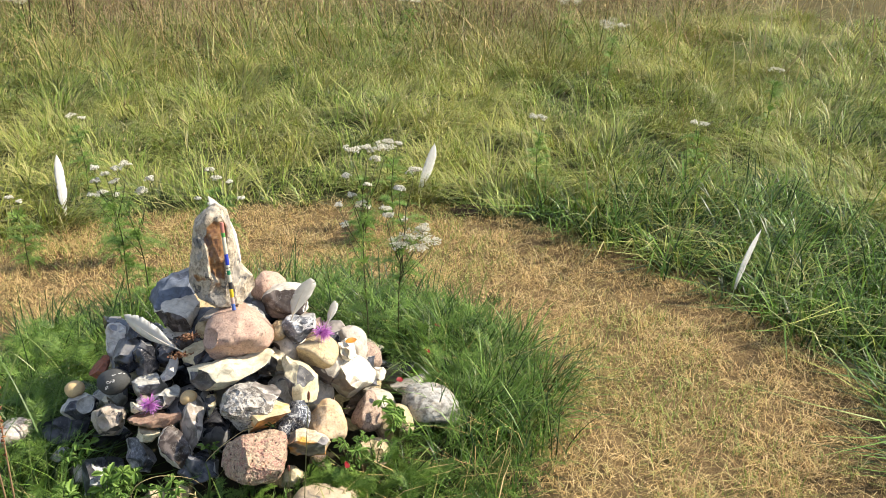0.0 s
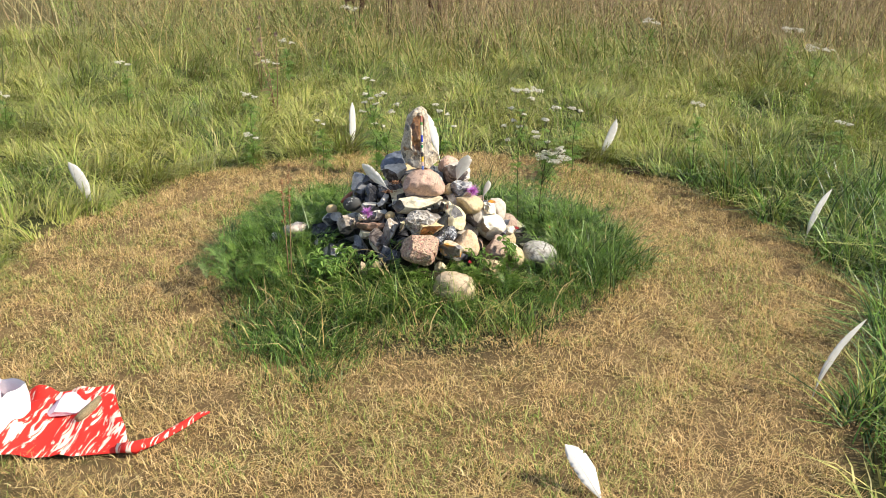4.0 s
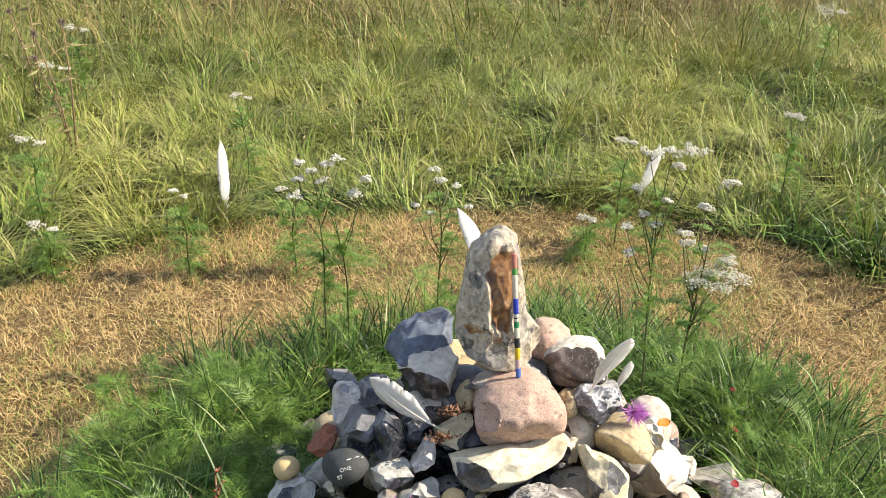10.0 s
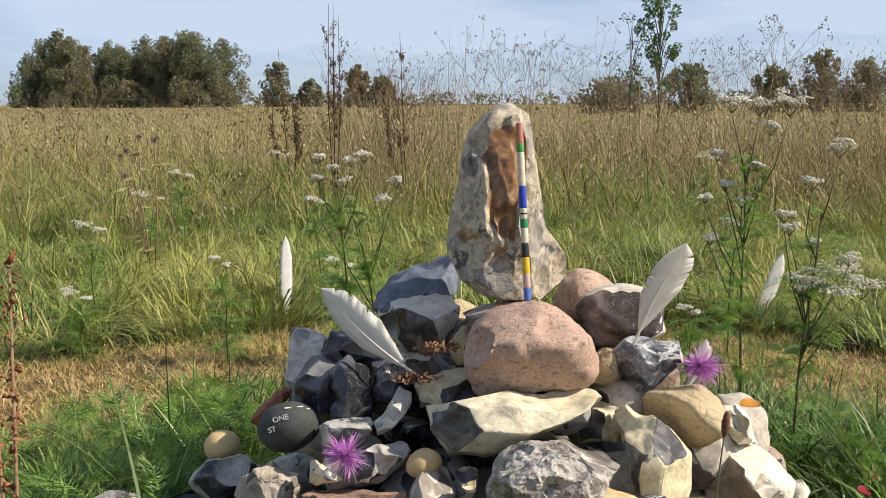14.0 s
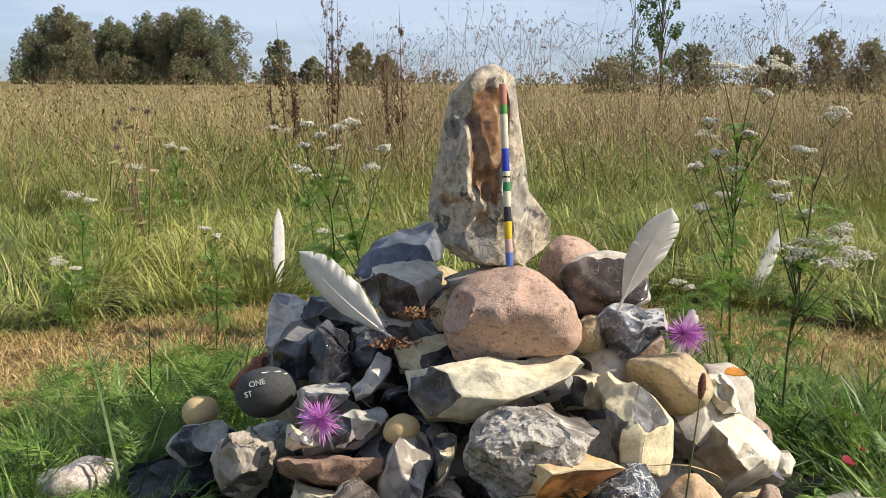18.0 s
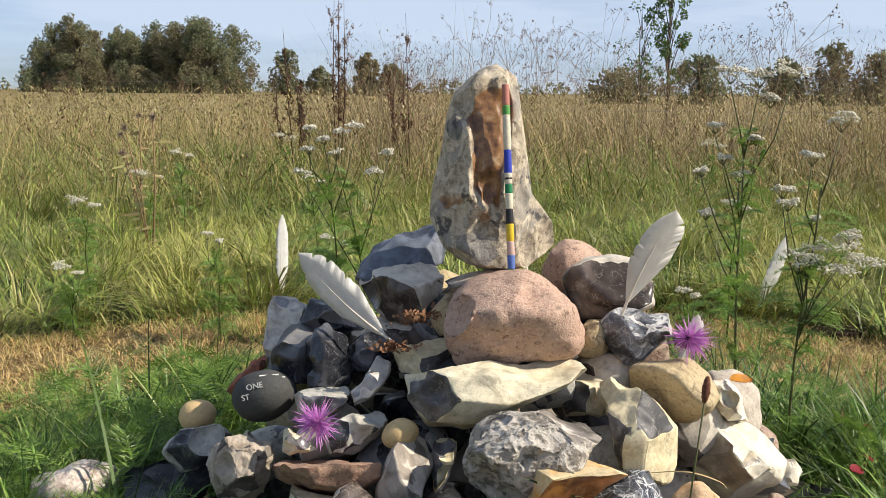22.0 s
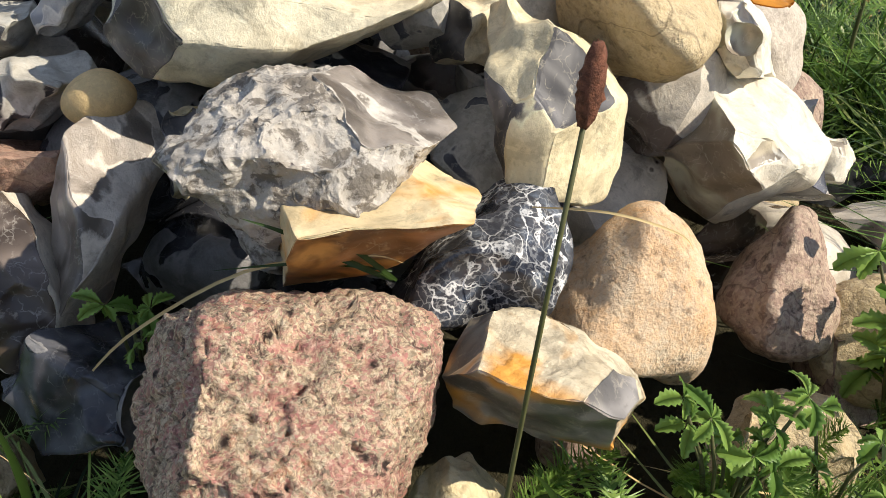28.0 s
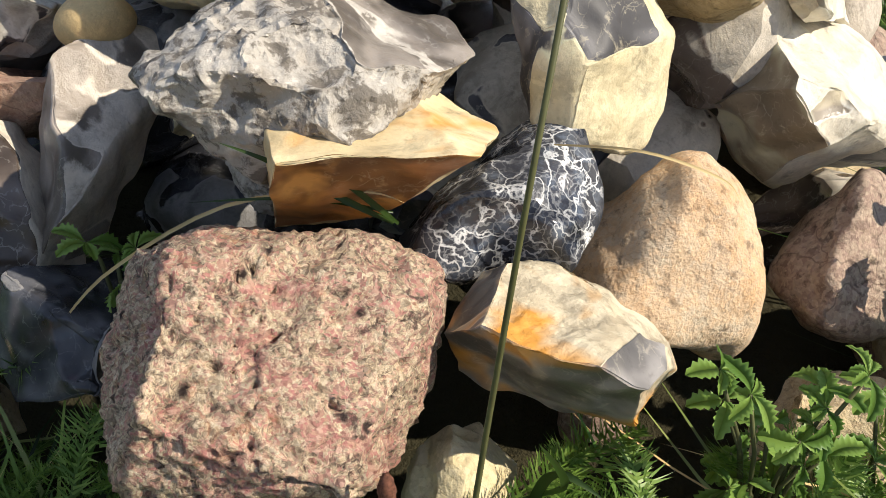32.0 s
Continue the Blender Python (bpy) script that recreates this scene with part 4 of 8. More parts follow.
hewn("stone", "smooth orange-beige sandstone leaning upright", (0.175, -0.105, 0.192), (0.093, 0.112, 0.093), (-32, 0, -18), SANDSTONE, 13, sides=((-127, 0.80), (-107, 0.79), (-51, 1.13), (11, 0.86), (20, 0.83), (49, 0.91), (94, 0.98), (139, 0.87), (158, 0.83)), soft=9.0, level=5, pits=0.05, warp=0.09, faces=((-0.45, -0.8, 0.3, 0.76, 0), (0.55, -0.8, 0.1, 0.78, 0)), scoops=((0.3, -0.7, 0.7, 0.16, 0.0),))
# Tone 1.2 on the spotted flint's underside darkens it in place of shade.
hewn("flint", "yellowish flint with an orange spot on top", (0.128, -0.205, 0.211), (0.083, 0.080, 0.058), (-36, 0, -17), FLINT_SPOT, 14, sides=((-178, 0.98), (-112, 0.94), (-73, 0.94), (-17, 0.94), (21, 0.95), (59, 0.76), (73, 0.81), (132, 1.07)), faces=((0.12, -0.55, 0.8, 0.44, -0.3), (0.0, -0.62, -0.78, 0.24, 1.2), (0.65, -0.5, 0.55, 0.66, 0.9), (-0.75, -0.5, 0.4, 0.8, 0.7)), scoops=((0.5, -0.55, 0.4, 0.22, 1.0),), rough=1.6, level=6, chips=3, warp=0.10)
hewn("stone", "rough reddish brown stone leaning on the pile", (0.273, -0.040, 0.157), (0.072, 0.085, 0.092), (-30, 0, -24), BROWN_ROCK, 15, sides=((-112, 0.90), (-85, 1.00), (-16, 1.04), (35, 0.65), (92, 1.00), (139, 0.85), (170, 0.88)), soft=12.0, level=5, pits=0.09, faces=((-0.5, -0.85, 0.1, 0.7, 0), (0.6, -0.75, 0.2, 0.66, 0)))
stone("stone", "dull brown stone low on the pile", (0.318, -0.050, 0.107), (0.064, 0.077, 0.080), (-14, -20, 0), BROWN_ROCK, 16, 5, 0, level=5)
stone("stone", "whitish lichen-spotted stone at the edge of the cairn", (0.432, 0.023, 0.100), (0.134, 0.157, 0.110), (-12, 10, 0), CHALK_WHITE, 17, 4, 1, level=5)
stone("stone", "brownish stone among grass at the edge of the cairn", (0.335, -0.046, 0.120), (0.084, 0.086, 0.079), (-12, 0, 0), OCHRE, 18, 4, 1, level=5)
hewn("flint", "upright smooth grey flint with white rind on top", (-0.099, -0.120, 0.229), (0.060, 0.078, 0.116), (-31, 0, 8), FLINT_GREY, 19, sides=((-177, 0.99), (-104, 1.09), (-47, 0.39), (-38, 0.39), (6, 1.06), (79, 1.08), (108, 0.78), (135, 0.79)), faces=((0.5, -0.62, 0.6, 0.42, 0.1), (-0.65, -0.75, 0.0, 0.62, 0.9), (0.55, -0.8, -0.2, 0.60, 0.5)), rough=0.3, warp=0.10)
hewn("flint", "dark grey flint blade with a white flake foot", (-0.139, -0.150, 0.202), (0.069, 0.067, 0.091), (-34, 0, 13), FLINT_SMOKE, 20, sides=((-173, 0.97), (-128, 0.77), (-82, 0.99), (-59, 1.05), (27, 0.61), (50, 0.74), (115, 0.93), (135, 0.86)), faces=((0.3, -0.8, 0.5, 0.62, 0.9), (-0.3, -0.9, 0.2, 0.62, 1.2), (0.25, -0.9, -0.35, 0.62, 0.8), (0.85, -0.5, -0.1, 0.74, -0.6)), rough=0.35)
hewn("flint", "black flint with jagged white patches", (-0.216, -0.100, 0.157), (0.058, 0.087, 0.083), (-34, 0, 19), FLINT_BLACKWHITE, 21, sides=((-157, 0.93), (-107, 0.90), (-61, 0.96), (22, 0.73), (44, 0.56), (80, 0.87), (162, 0.94)), faces=((0.65, -0.7, 0.3, 0.48, -0.3), (-0.5, -0.85, 0.1, 0.55, 1.0), (0.1, -0.85, -0.5, 0.66, 1.0)))
hewn("flint", "small cream faceted flint", (-0.193, -0.100, 0.207), (0.049, 0.060, 0.040), (-31, 0, 17), FLINT_CREAM, 22, sides=((-174, 1.00), (-109, 0.90), (-48, 0.83), (-48, 0.83), (53, 0.43), (56, 0.44), (163, 0.96)), faces=((0.3, -0.65, 0.7, 0.5, -0.4), (-0.2, -0.9, -0.4, 0.6, 0.1)))
hewn("stone", "flat reddish brown stone slab lying tilted", (-0.180, -0.090, 0.230), (0.101, 0.112, 0.045), (-29, 0, 15), RED_SLAB, 23, sides=((-170, 0.87), (-134, 0.54), (-127, 0.57), (-51, 1.02), (-4, 0.99), (59, 0.59), (122, 1.12)), faces=((0.05, -0.55, 0.84, 0.5, 0), (0.0, -0.9, -0.35, 0.66, 0)), rough=0.8)
hewn("flint", "grey knobbly concretion stone", (-0.271, -0.060, 0.222), (0.068, 0.080, 0.069), (-27, 0, 22), CONCRETION, 24, sides=((-158, 0.84), (-114, 0.89), (-69, 0.95), (-25, 0.94), (4, 0.99), (59, 0.94), (77, 0.94), (113, 0.99), (160, 1.02)), rough=3.0, chips=9, warp=0.16)
hewn("flint", "small cream stone chip", (-0.208, -0.080, 0.263), (0.032, 0.032, 0.027), (-26, 0, 18), FLINT_CREAM, 25, sides=((-142, 1.14), (-84, 0.92), (37, 0.32), (54, 0.29), (176, 0.96)))
hewn("flint", "bluish grey flint lying below a white feather", (-0.190, -0.040, 0.289), (0.059, 0.068, 0.037), (-23, 0, 15), FLINT_BLUEGREY, 26, sides=((-171, 0.90), (-122, 0.95), (-50, 0.65), (-30, 0.67), (22, 1.08), (85, 0.97), (122, 1.03)), faces=((0.1, -0.5, 0.85, 0.5, -0.2), (-0.1, -0.95, -0.2, 0.6, 0.9)), scoops=((0.2, -0.6, 0.6, 0.4, 0.5),))
hewn("flint", "pale flint with a blue-black spot", (-0.151, -0.070, 0.269), (0.064, 0.059, 0.044), (-25, 0, 12), FLINT_BLUEGREY, 27, sides=((-176, 0.98), (-85, 0.92), (-44, 0.60), (-30, 0.64), (11, 1.07), (101, 0.81), (122, 0.68)), faces=((0.25, -0.6, 0.75, 0.45, -0.3), (-0.2, -0.9, -0.35, 0.52, 0.8)))
stone("flint", "grey flint behind the purple flower", (-0.184, -0.040, 0.245), (0.063, 0.055, 0.040), (-14, 0, 0), FLINT_GREY, 28, 6, 0)
hewn("pebble", "smooth warm yellow pebble", (-0.107, -0.085, 0.275), (0.037, 0.037, 0.030), (-26, 0, 9), YELLOW_PEBBLE, 29, sides=((-164, 0.95), (-104, 0.99), (-64, 0.86), (-35, 0.79), (34, 0.86), (78, 0.95), (125, 0.90), (151, 0.90)), soft=3.2, plain=True, warp=0.03)
hewn("flint", "curved white and grey flint piece", (-0.143, -0.020, 0.308), (0.045, 0.062, 0.051), (-21, 0, 11), FLINT_WHITE_GREY, 30, sides=((-156, 1.12), (-74, 0.76), (-49, 0.57), (-9, 0.89), (57, 1.06), (137, 0.38)), faces=((0.4, -0.7, 0.5, 0.55, -0.4), (-0.3, -0.9, -0.1, 0.55, 0.6)), rough=0.5)
hewn("pebble", "smooth dark grey egg-shaped pebble with white lettering", (-0.261, 0.000, 0.281), (0.068, 0.095, 0.055), (-22, 0, 20), BLACK_PEBBLE, 31, sides=((-176, 0.99), (-144, 1.04), (-98, 0.98), (-55, 0.86), (-18, 0.91), (23, 0.98), (60, 0.94), (96, 0.98), (130, 1.00), (166, 1.00)), soft=3.6, level=5, plain=True, warp=0.03)
hewn("stone", "rust-red flat stone standing behind a dark pebble", (-0.295, 0.060, 0.282), (0.045, 0.063, 0.047), (-20, 0, 21), RUST_SLAB, 32, sides=((-131, 1.03), (-47, 0.46), (10, 1.04), (116, 0.52), (134, 0.34)))
hewn("pebble", "small ochre pebble on the pile", (-0.354, 0.060, 0.235), (0.042, 0.045, 0.037), (-19, 0, 18), YELLOW_PEBBLE, 33, sides=((-152, 0.88), (-83, 0.93), (-26, 0.94), (15, 0.95), (73, 0.95), (110, 0.94), (163, 0.96)), soft=3.2, plain=True, warp=0.03)
hewn("flint", "low pale bluish flint", (-0.342, 0.030, 0.208), (0.085, 0.090, 0.051), (-21, 0, 18), FLINT_BLUEGREY, 34, sides=((-154, 0.93), (-78, 0.86), (-21, 0.82), (39, 0.97), (99, 0.92), (154, 0.86)))
hewn("stone", "pale pinkish stone lying in grass", (-0.494, 0.040, 0.154), (0.101, 0.085, 0.058), (-22, 0, 25), PALE_PINK, 35, sides=((-173, 0.99), (-106, 0.95), (-67, 0.94), (-4, 0.97), (33, 1.04), (87, 0.99), (117, 0.99), (162, 0.96)), soft=9.0, level=4, pits=0.05)
hewn("flint", "black glossy flint with sharp facets", (-0.193, 0.020, 0.319), (0.059, 0.085, 0.076), (-16, 0, 10), FLINT_BLACK, 36, sides=((-162, 1.03), (-94, 0.97), (-52, 1.02), (23, 0.72), (55, 0.67), (126, 0.96), (175, 0.98)), faces=((0.5, -0.55, 0.62, 0.42, 0.6), (0.35, -0.9, -0.25, 0.5, 1.2), (-0.6, -0.75, 0.1, 0.58, 1.2)), rough=0.3)
hewn("flint", "dark flint with a bluish white crust", (-0.234, 0.040, 0.319), (0.071, 0.086, 0.073), (-16, 0, 12), FLINT_BLACK, 37, sides=((-112, 0.95), (-80, 0.97), (-18, 0.88), (19, 1.02), (121, 0.48), (138, 0.46), (154, 0.62)), faces=((0.2, -0.55, 0.8, 0.5, -0.8), (-0.4, -0.9, 0.0, 0.55, 1.2), (0.6, -0.75, -0.2, 0.6, 1.2)))
hewn("flint", "thin pale grey flint slab standing upright", (-0.255, 0.080, 0.328), (0.051, 0.034, 0.090), (-15, 0, 12), FLINT_WHITE_GREY, 38, sides=((-165, 1.03), (-54, 0.34), (18, 1.05), (63, 0.96), (81, 0.93), (106, 1.05), (167, 0.92)), rough=0.4, faces=((-0.2, -0.95, 0.1, 0.5, 0.2),))
hewn("flint", "black flint behind a white feather", (-0.199, 0.090, 0.345), (0.085, 0.092, 0.058), (-14, 0, 9), FLINT_BLACK, 39, sides=((-124, 0.64), (-104, 0.75), (-5, 1.00), (43, 0.68), (106, 0.96), (157, 0.89)), rough=0.5)
hewn("flint", "small black flint with a smooth broken face", (-0.151, 0.030, 0.325), (0.062, 0.057, 0.054), (-16, 0, 7), FLINT_BLACK, 40, sides=((-112, 0.98), (-60, 0.79), (-19, 0.87), (43, 0.88), (126, 0.66), (159, 0.70)), rough=0.4)
hewn("flint", "cream flint with a black broken side", (-0.092, 0.010, 0.323), (0.063, 0.061, 0.046), (-16, 0, 4), FLINT_CREAM_DARK, 41, sides=((-166, 0.95), (-99, 0.95), (-51, 0.91), (9, 0.93), (112, 0.64), (123, 0.63)), faces=((0.2, -0.6, 0.75, 0.5, -0.3), (0.6, -0.75, -0.2, 0.55, 1.1), (-0.5, -0.85, -0.1, 0.6, -0.1)))
hewn("stone", "beige rounded stone beside the pink boulder", (-0.069, 0.050, 0.363), (0.037, 0.047, 0.048), (-14, 0, 2), OCHRE, 42, sides=((-155, 0.89), (-77, 0.85), (-21, 0.78), (50, 0.97), (108, 0.85), (142, 0.81)), soft=7.0)
hewn("flint", "flat bluish grey flint leaning on the standing stone", (-0.129, 0.160, 0.408), (0.116, 0.114, 0.077), (-10, 0, 5), SLATE_BLUE, 43, sides=((-142, 1.24), (-62, 0.51), (-10, 0.88), (39, 1.15), (98, 0.89), (136, 0.60), (160, 0.68)), faces=((-0.15, -0.75, 0.62, 0.46, 0.2), (0.5, -0.8, 0.2, 0.66, 0.5)), rough=0.5)
hewn("flint", "smooth cream flint with dark underside", (-0.123, 0.100, 0.379), (0.099, 0.121, 0.076), (-12, 0, 5), FLINT_SMOKE, 44, sides=((-160, 0.87), (-146, 0.84), (-95, 0.99), (-44, 0.75), (-18, 0.82), (24, 1.08), (106, 0.76), (124, 0.73)), faces=((0.25, -0.55, 0.8, 0.48, -0.5), (-0.3, -0.9, -0.2, 0.6, 0.9), (0.7, -0.7, 0.0, 0.62, -0.2)), scoops=((-0.2, -0.8, 0.2, 0.45, 0.5),))
hewn("stone", "greyish pink rounded stone behind the boulder", (0.080, 0.150, 0.397), (0.080, 0.107, 0.072), (-11, 0, -6), GRANITE_PINK, 45, sides=((-152, 0.91), (-119, 0.88), (-70, 0.93), (2, 0.98), (51, 0.98), (103, 0.91), (145, 0.78)), soft=5.0, level=5)
hewn("flint", "glossy brown flint with a pale patch", (0.112, 0.090, 0.387), (0.104, 0.091, 0.079), (-12, 0, -8), FLINT_SMOKE, 46, sides=((-171, 0.93), (-151, 0.96), (-87, 0.97), (-58, 0.90), (-4, 0.97), (53, 0.88), (90, 1.00), (138, 1.03)), soft=14.0, level=5, faces=((0.3, -0.8, 0.5, 0.7, 0.9), (-0.4, -0.85, -0.2, 0.7, 1.2)))
hewn("stone", "beige stone wedged under the boulder", (0.088, 0.040, 0.341), (0.043, 0.056, 0.044), (-15, 0, -7), OCHRE, 47, sides=((-166, 0.97), (-116, 0.96), (-71, 0.90), (2, 0.98), (88, 1.00), (136, 0.73)), soft=7.0)
hewn("flint", "dark grey flint with white streaks under the feather", (0.136, 0.035, 0.344), (0.076, 0.088, 0.066), (-15, 0, -9), FLINT_BLACKWHITE, 48, sides=((-171, 0.96), (-132, 0.94), (-60, 0.72), (-47, 0.70), (10, 0.98), (85, 0.96), (126, 1.03), (158, 0.98)), faces=((0.15, -0.8, 0.5, 0.55, 0.4), (-0.5, -0.85, 0.0, 0.58, 1.0), (0.4, -0.85, -0.3, 0.6, 0.7)), rough=0.6)
hewn("stone", "rounded grey-beige stone on the slope of the cairn", (0.265, 0.120, 0.243), (0.072, 0.085, 0.084), (-21, 0, -19), PALE_GREY, 49, sides=((-174, 0.93), (-137, 0.76), (-106, 0.81), (-49, 1.11), (8, 0.91), (52, 0.81), (85, 0.94), (130, 1.12)), soft=6.0)
hewn("flint", "small white flint piece", (0.315, 0.060, 0.186), (0.031, 0.051, 0.034), (-25, 0, -24), FLINT_WHITE, 50, sides=((-170, 0.83), (-79, 0.85), (-11, 0.95), (40, 0.89), (95, 0.97)))
stone("flint", "thin dark flint wedged at the foot of the standing stone", (-0.043, 0.030, 0.404), (0.073, 0.048, 0.018), (-5, -12, 0), CONCRETION, 51, 4, 0)
hewn("flint", "dark bluish flint with white bubbles at the foot of the cairn", (-0.097, -0.180, 0.166), (0.084, 0.087, 0.067), (-38, 0, 9), FLINT_BLACK, 52, sides=((-136, 0.86), (-80, 0.95), (-14, 0.95), (14, 0.99), (113, 0.62), (139, 0.62)), faces=((0.35, -0.65, 0.65, 0.5, 0.4), (-0.4, -0.85, -0.1, 0.6, 0.9)), scoops=((-0.3, -0.8, 0.5, 0.35, -0.6), (0.1, -0.9, 0.1, 0.3, 1.0)))
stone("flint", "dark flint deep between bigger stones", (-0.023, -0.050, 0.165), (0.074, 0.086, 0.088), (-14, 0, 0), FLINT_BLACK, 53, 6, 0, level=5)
hewn("flint", "small cream and black flint with a ring-shaped hole", (-0.065, -0.075, 0.239), (0.029, 0.051, 0.052), (-28, 0, 5), FLINT_CREAM_DARK, 54, sides=((-172, 0.90), (-62, 0.53), (-44, 0.47), (5, 1.03), (88, 0.99), (112, 1.00)), scoops=((0.0, -0.7, 0.5, 0.4, 1.0),))
hewn("stone", "cream stone half sunk in grass", (-0.136, -0.220, 0.135), (0.046, 0.076, 0.039), (-42, 0, 15), OCHRE, 55, sides=((-119, 0.94), (-56, 0.76), (15, 0.91), (55, 1.03), (120, 0.69), (148, 0.57)))
hewn("stone", "pale yellow stone beside the granite block", (0.091, -0.210, 0.135), (0.049, 0.058, 0.046), (-42, 0, -13), OCHRE_PALE, 56, sides=((-99, 0.98), (-52, 0.85), (13, 0.91), (54, 0.73), (135, 0.81), (-180, 1.00)), rough=1.2)
stone("stone", "small dull brown stone", (0.148, -0.130, 0.112), (0.036, 0.043, 0.044), (-14, 0, 0), BROWN_ROCK, 57, 5, 0)
stone("stone", "small white stone in grass", (-0.384, -0.050, 0.146), (0.047, 0.038, 0.025), (-14, -10, 0), CHALK_WHITE, 58, 4, 0)
hewn("flint", "yellowish stone behind green leaves", (0.260, -0.145, 0.116), (0.076, 0.090, 0.078), (-37, 0, -27), OCHRE, 59, sides=((-168, 0.90), (-111, 0.91), (-67, 0.94), (-6, 0.96), (40, 0.98), (99, 0.92), (129, 0.92)), rough=1.2)
hewn("flint", "small cream stone below the dark pebble", (-0.281, 0.020, 0.218), (0.027, 0.043, 0.032), (-25, 0, 21), FLINT_CREAM, 60, sides=((-149, 0.63), (-107, 0.67), (18, 0.64), (42, 0.44), (129, 0.97)))
stone("flint", "dark stone low on the pile", (-0.374, 0.020, 0.173), (0.105, 0.094, 0.072), (-14, 0, 0), FLINT_BLACK, 61, 5, 0, level=5)
stone("flint", "dark stone behind a thin slab", (-0.263, 0.140, 0.328), (0.055, 0.063, 0.063), (-5, 0, 0), FLINT_BLACK, 62, 5, 0)
stone("boulder", "flat beige boulder with a curved crack, half sunk in grass", (0.150, -0.290, 0.102), (0.150, 0.12, 0.105), (-14, 4, 0), LOW_STONE, 57, 0, 1, level=5)
stone("flint", "dark mottled flint at the foot of the cairn", (-0.285, -0.120, 0.125), (0.095, 0.08, 0.075), (-10, 12, 20), FLINT_BLACKWHITE, 71, 6, 0)
hewn("stone", "cream stone half hidden among green leaves", (-0.187, -0.185, 0.107), (0.041, 0.060, 0.046), (-41, 0, 19), LOW_STONE, 72, sides=((-174, 0.95), (-99, 0.96), (-50, 0.89), (10, 0.93), (67, 0.79), (130, 0.99)))
stone("flint", "small grey flint low at the side of the pile", (-0.335, -0.085, 0.115), (0.07, 0.07, 0.055), (0, 15, 40), FLINT_GREY, 73, 6, 0)
stone("flint", "small white flint lying in grass by a pinkish stone", (-0.555, 0.02, 0.120), (0.055, 0.06, 0.05), (-14, 0, 0), FLINT_WHITE_GREY, 81, 6, 0)
# The stones inside and at the back of the pile.
rng = np.random.default_rng(77)
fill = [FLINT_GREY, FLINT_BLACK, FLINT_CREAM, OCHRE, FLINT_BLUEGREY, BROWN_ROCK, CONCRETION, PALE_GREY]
# Near-black materials for front fillers, so that gaps look deep in shade.
shade_fill = [FLINT_BLACK, FLINT_BLUEGREY, FLINT_SMOKE]
k = 0
for layer, (z, r0, count) in enumerate([(0.09, 0.37, 20), (0.10, 0.28, 16), (0.10, 0.16, 8), (0.17, 0.27, 15), (0.17, 0.18, 10), (0.17, 0.07, 4), (0.235, 0.20, 12), (0.24, 0.10, 6), (0.30, 0.13, 9), (0.30, 0.04, 3), (0.345, 0.07, 5)]):
    for i in range(count):
        a = 2 * math.pi * (i + 0.5 * (layer % 2)) / count
        x, y = 0.0 + r0 * math.cos(a) * 1.08, 0.125 + r0 * math.sin(a)
        if r0 > 0.3 and y < 0.10 or r0 > 0.25 and y < 0.03 or y < -0.06:
            continue
        s = rng.uniform(0.07, 0.10)
        stone("stone", "weathered grey or cream field stone in the heap, near-black where gaps lie shaded", (x, y, z + rng.uniform(-0.01, 0.01)), (s * 1.2, s, s * 0.85),
              (rng.uniform(-20, 20), rng.uniform(-20, 20), rng.uniform(0, 180)), (fill if y > 0.12 else shade_fill)[k % 3 if y <= 0.12 else k % len(fill)], 300 + k, 6, int(rng.integers(0, 2)), level=3)
        k += 1

# Grass.
rng = np.random.default_rng(5)


def ring_points(count, r0, r1, keep=None):
    r = np.sqrt(rng.uniform(r0 ** 2, r1 ** 2, count))
    a = rng.uniform(0, 2 * math.pi, count)
    x, y = r * np.cos(a), r * np.sin(a) + 0.05
    if keep is not None:
        m = keep(x, y)
        x, y = x[m], y[m]
    return x, y


def wob(x, y, s=2.0, off=0.0):
    return np.array([noise.noise(Vector((a * s, c * s, off))) for a, c in zip(x, y)])


def ring_edge(x, y):
    """Where the mown ground ends: a circle of 1.6 m round the cairn, and the mown way up to it."""
    w = 0.10 * wob(x, y, 1.6, 7.0)
    path = np.maximum(np.abs(x) - 1.22, y + 0.6)
    return np.minimum(np.hypot(x + 0.02, y - 0.05) - 1.58, path) - w


def tuft_edge(x, y):
    """Negative inside the green grass that was left standing round the cairn."""
    return np.minimum(np.hypot(x * 0.95, (y - 0.14) * 1.05) - 0.68, np.hypot(x + 0.28, (y + 0.58) * 0.8) - 0.16) - 0.10 * wob(x, y, 3.0, 2.0)


def clumps(count, per, r0, r1, spread, keep):
    """Blade roots in clumps: their places, the way each leans, and a height factor shared by the clump."""
    cx, cy = ring_points(count, r0, r1, keep)
    n = len(cx)
    i = np.repeat(np.arange(n), per)
    a, d = rng.uniform(0, 2 * math.pi, n * per), spread * np.sqrt(rng.uniform(0, 1, n * per))
    lean_way = rng.uniform(0, 2 * math.pi, n)[i]
    x, y = cx[i] + d * np.cos(a), cy[i] + d * np.sin(a)
    az = np.where(rng.uniform(size=n * per) < 0.55, a, lean_way + rng.normal(0, 0.5, n * per))
    return x, y, az, rng.uniform(0.55, 1.25, n)[i], rng.uniform(0.2, 1.0, n)[i]


def in_view(x, y):
    """The part of the meadow in front of the walk."""
    return (y > -1.1) & (y < 4.9) & (np.abs(x - 0.1) < 2.3 + 0.46 * np.maximum(0, y))


def rank(x, y):
    """The rim where rank grass grows, its shade deepened by near-black blades."""
    return (x > 1.12) & (y > -1.1) & (y < 1.35) & (x < 2.3)


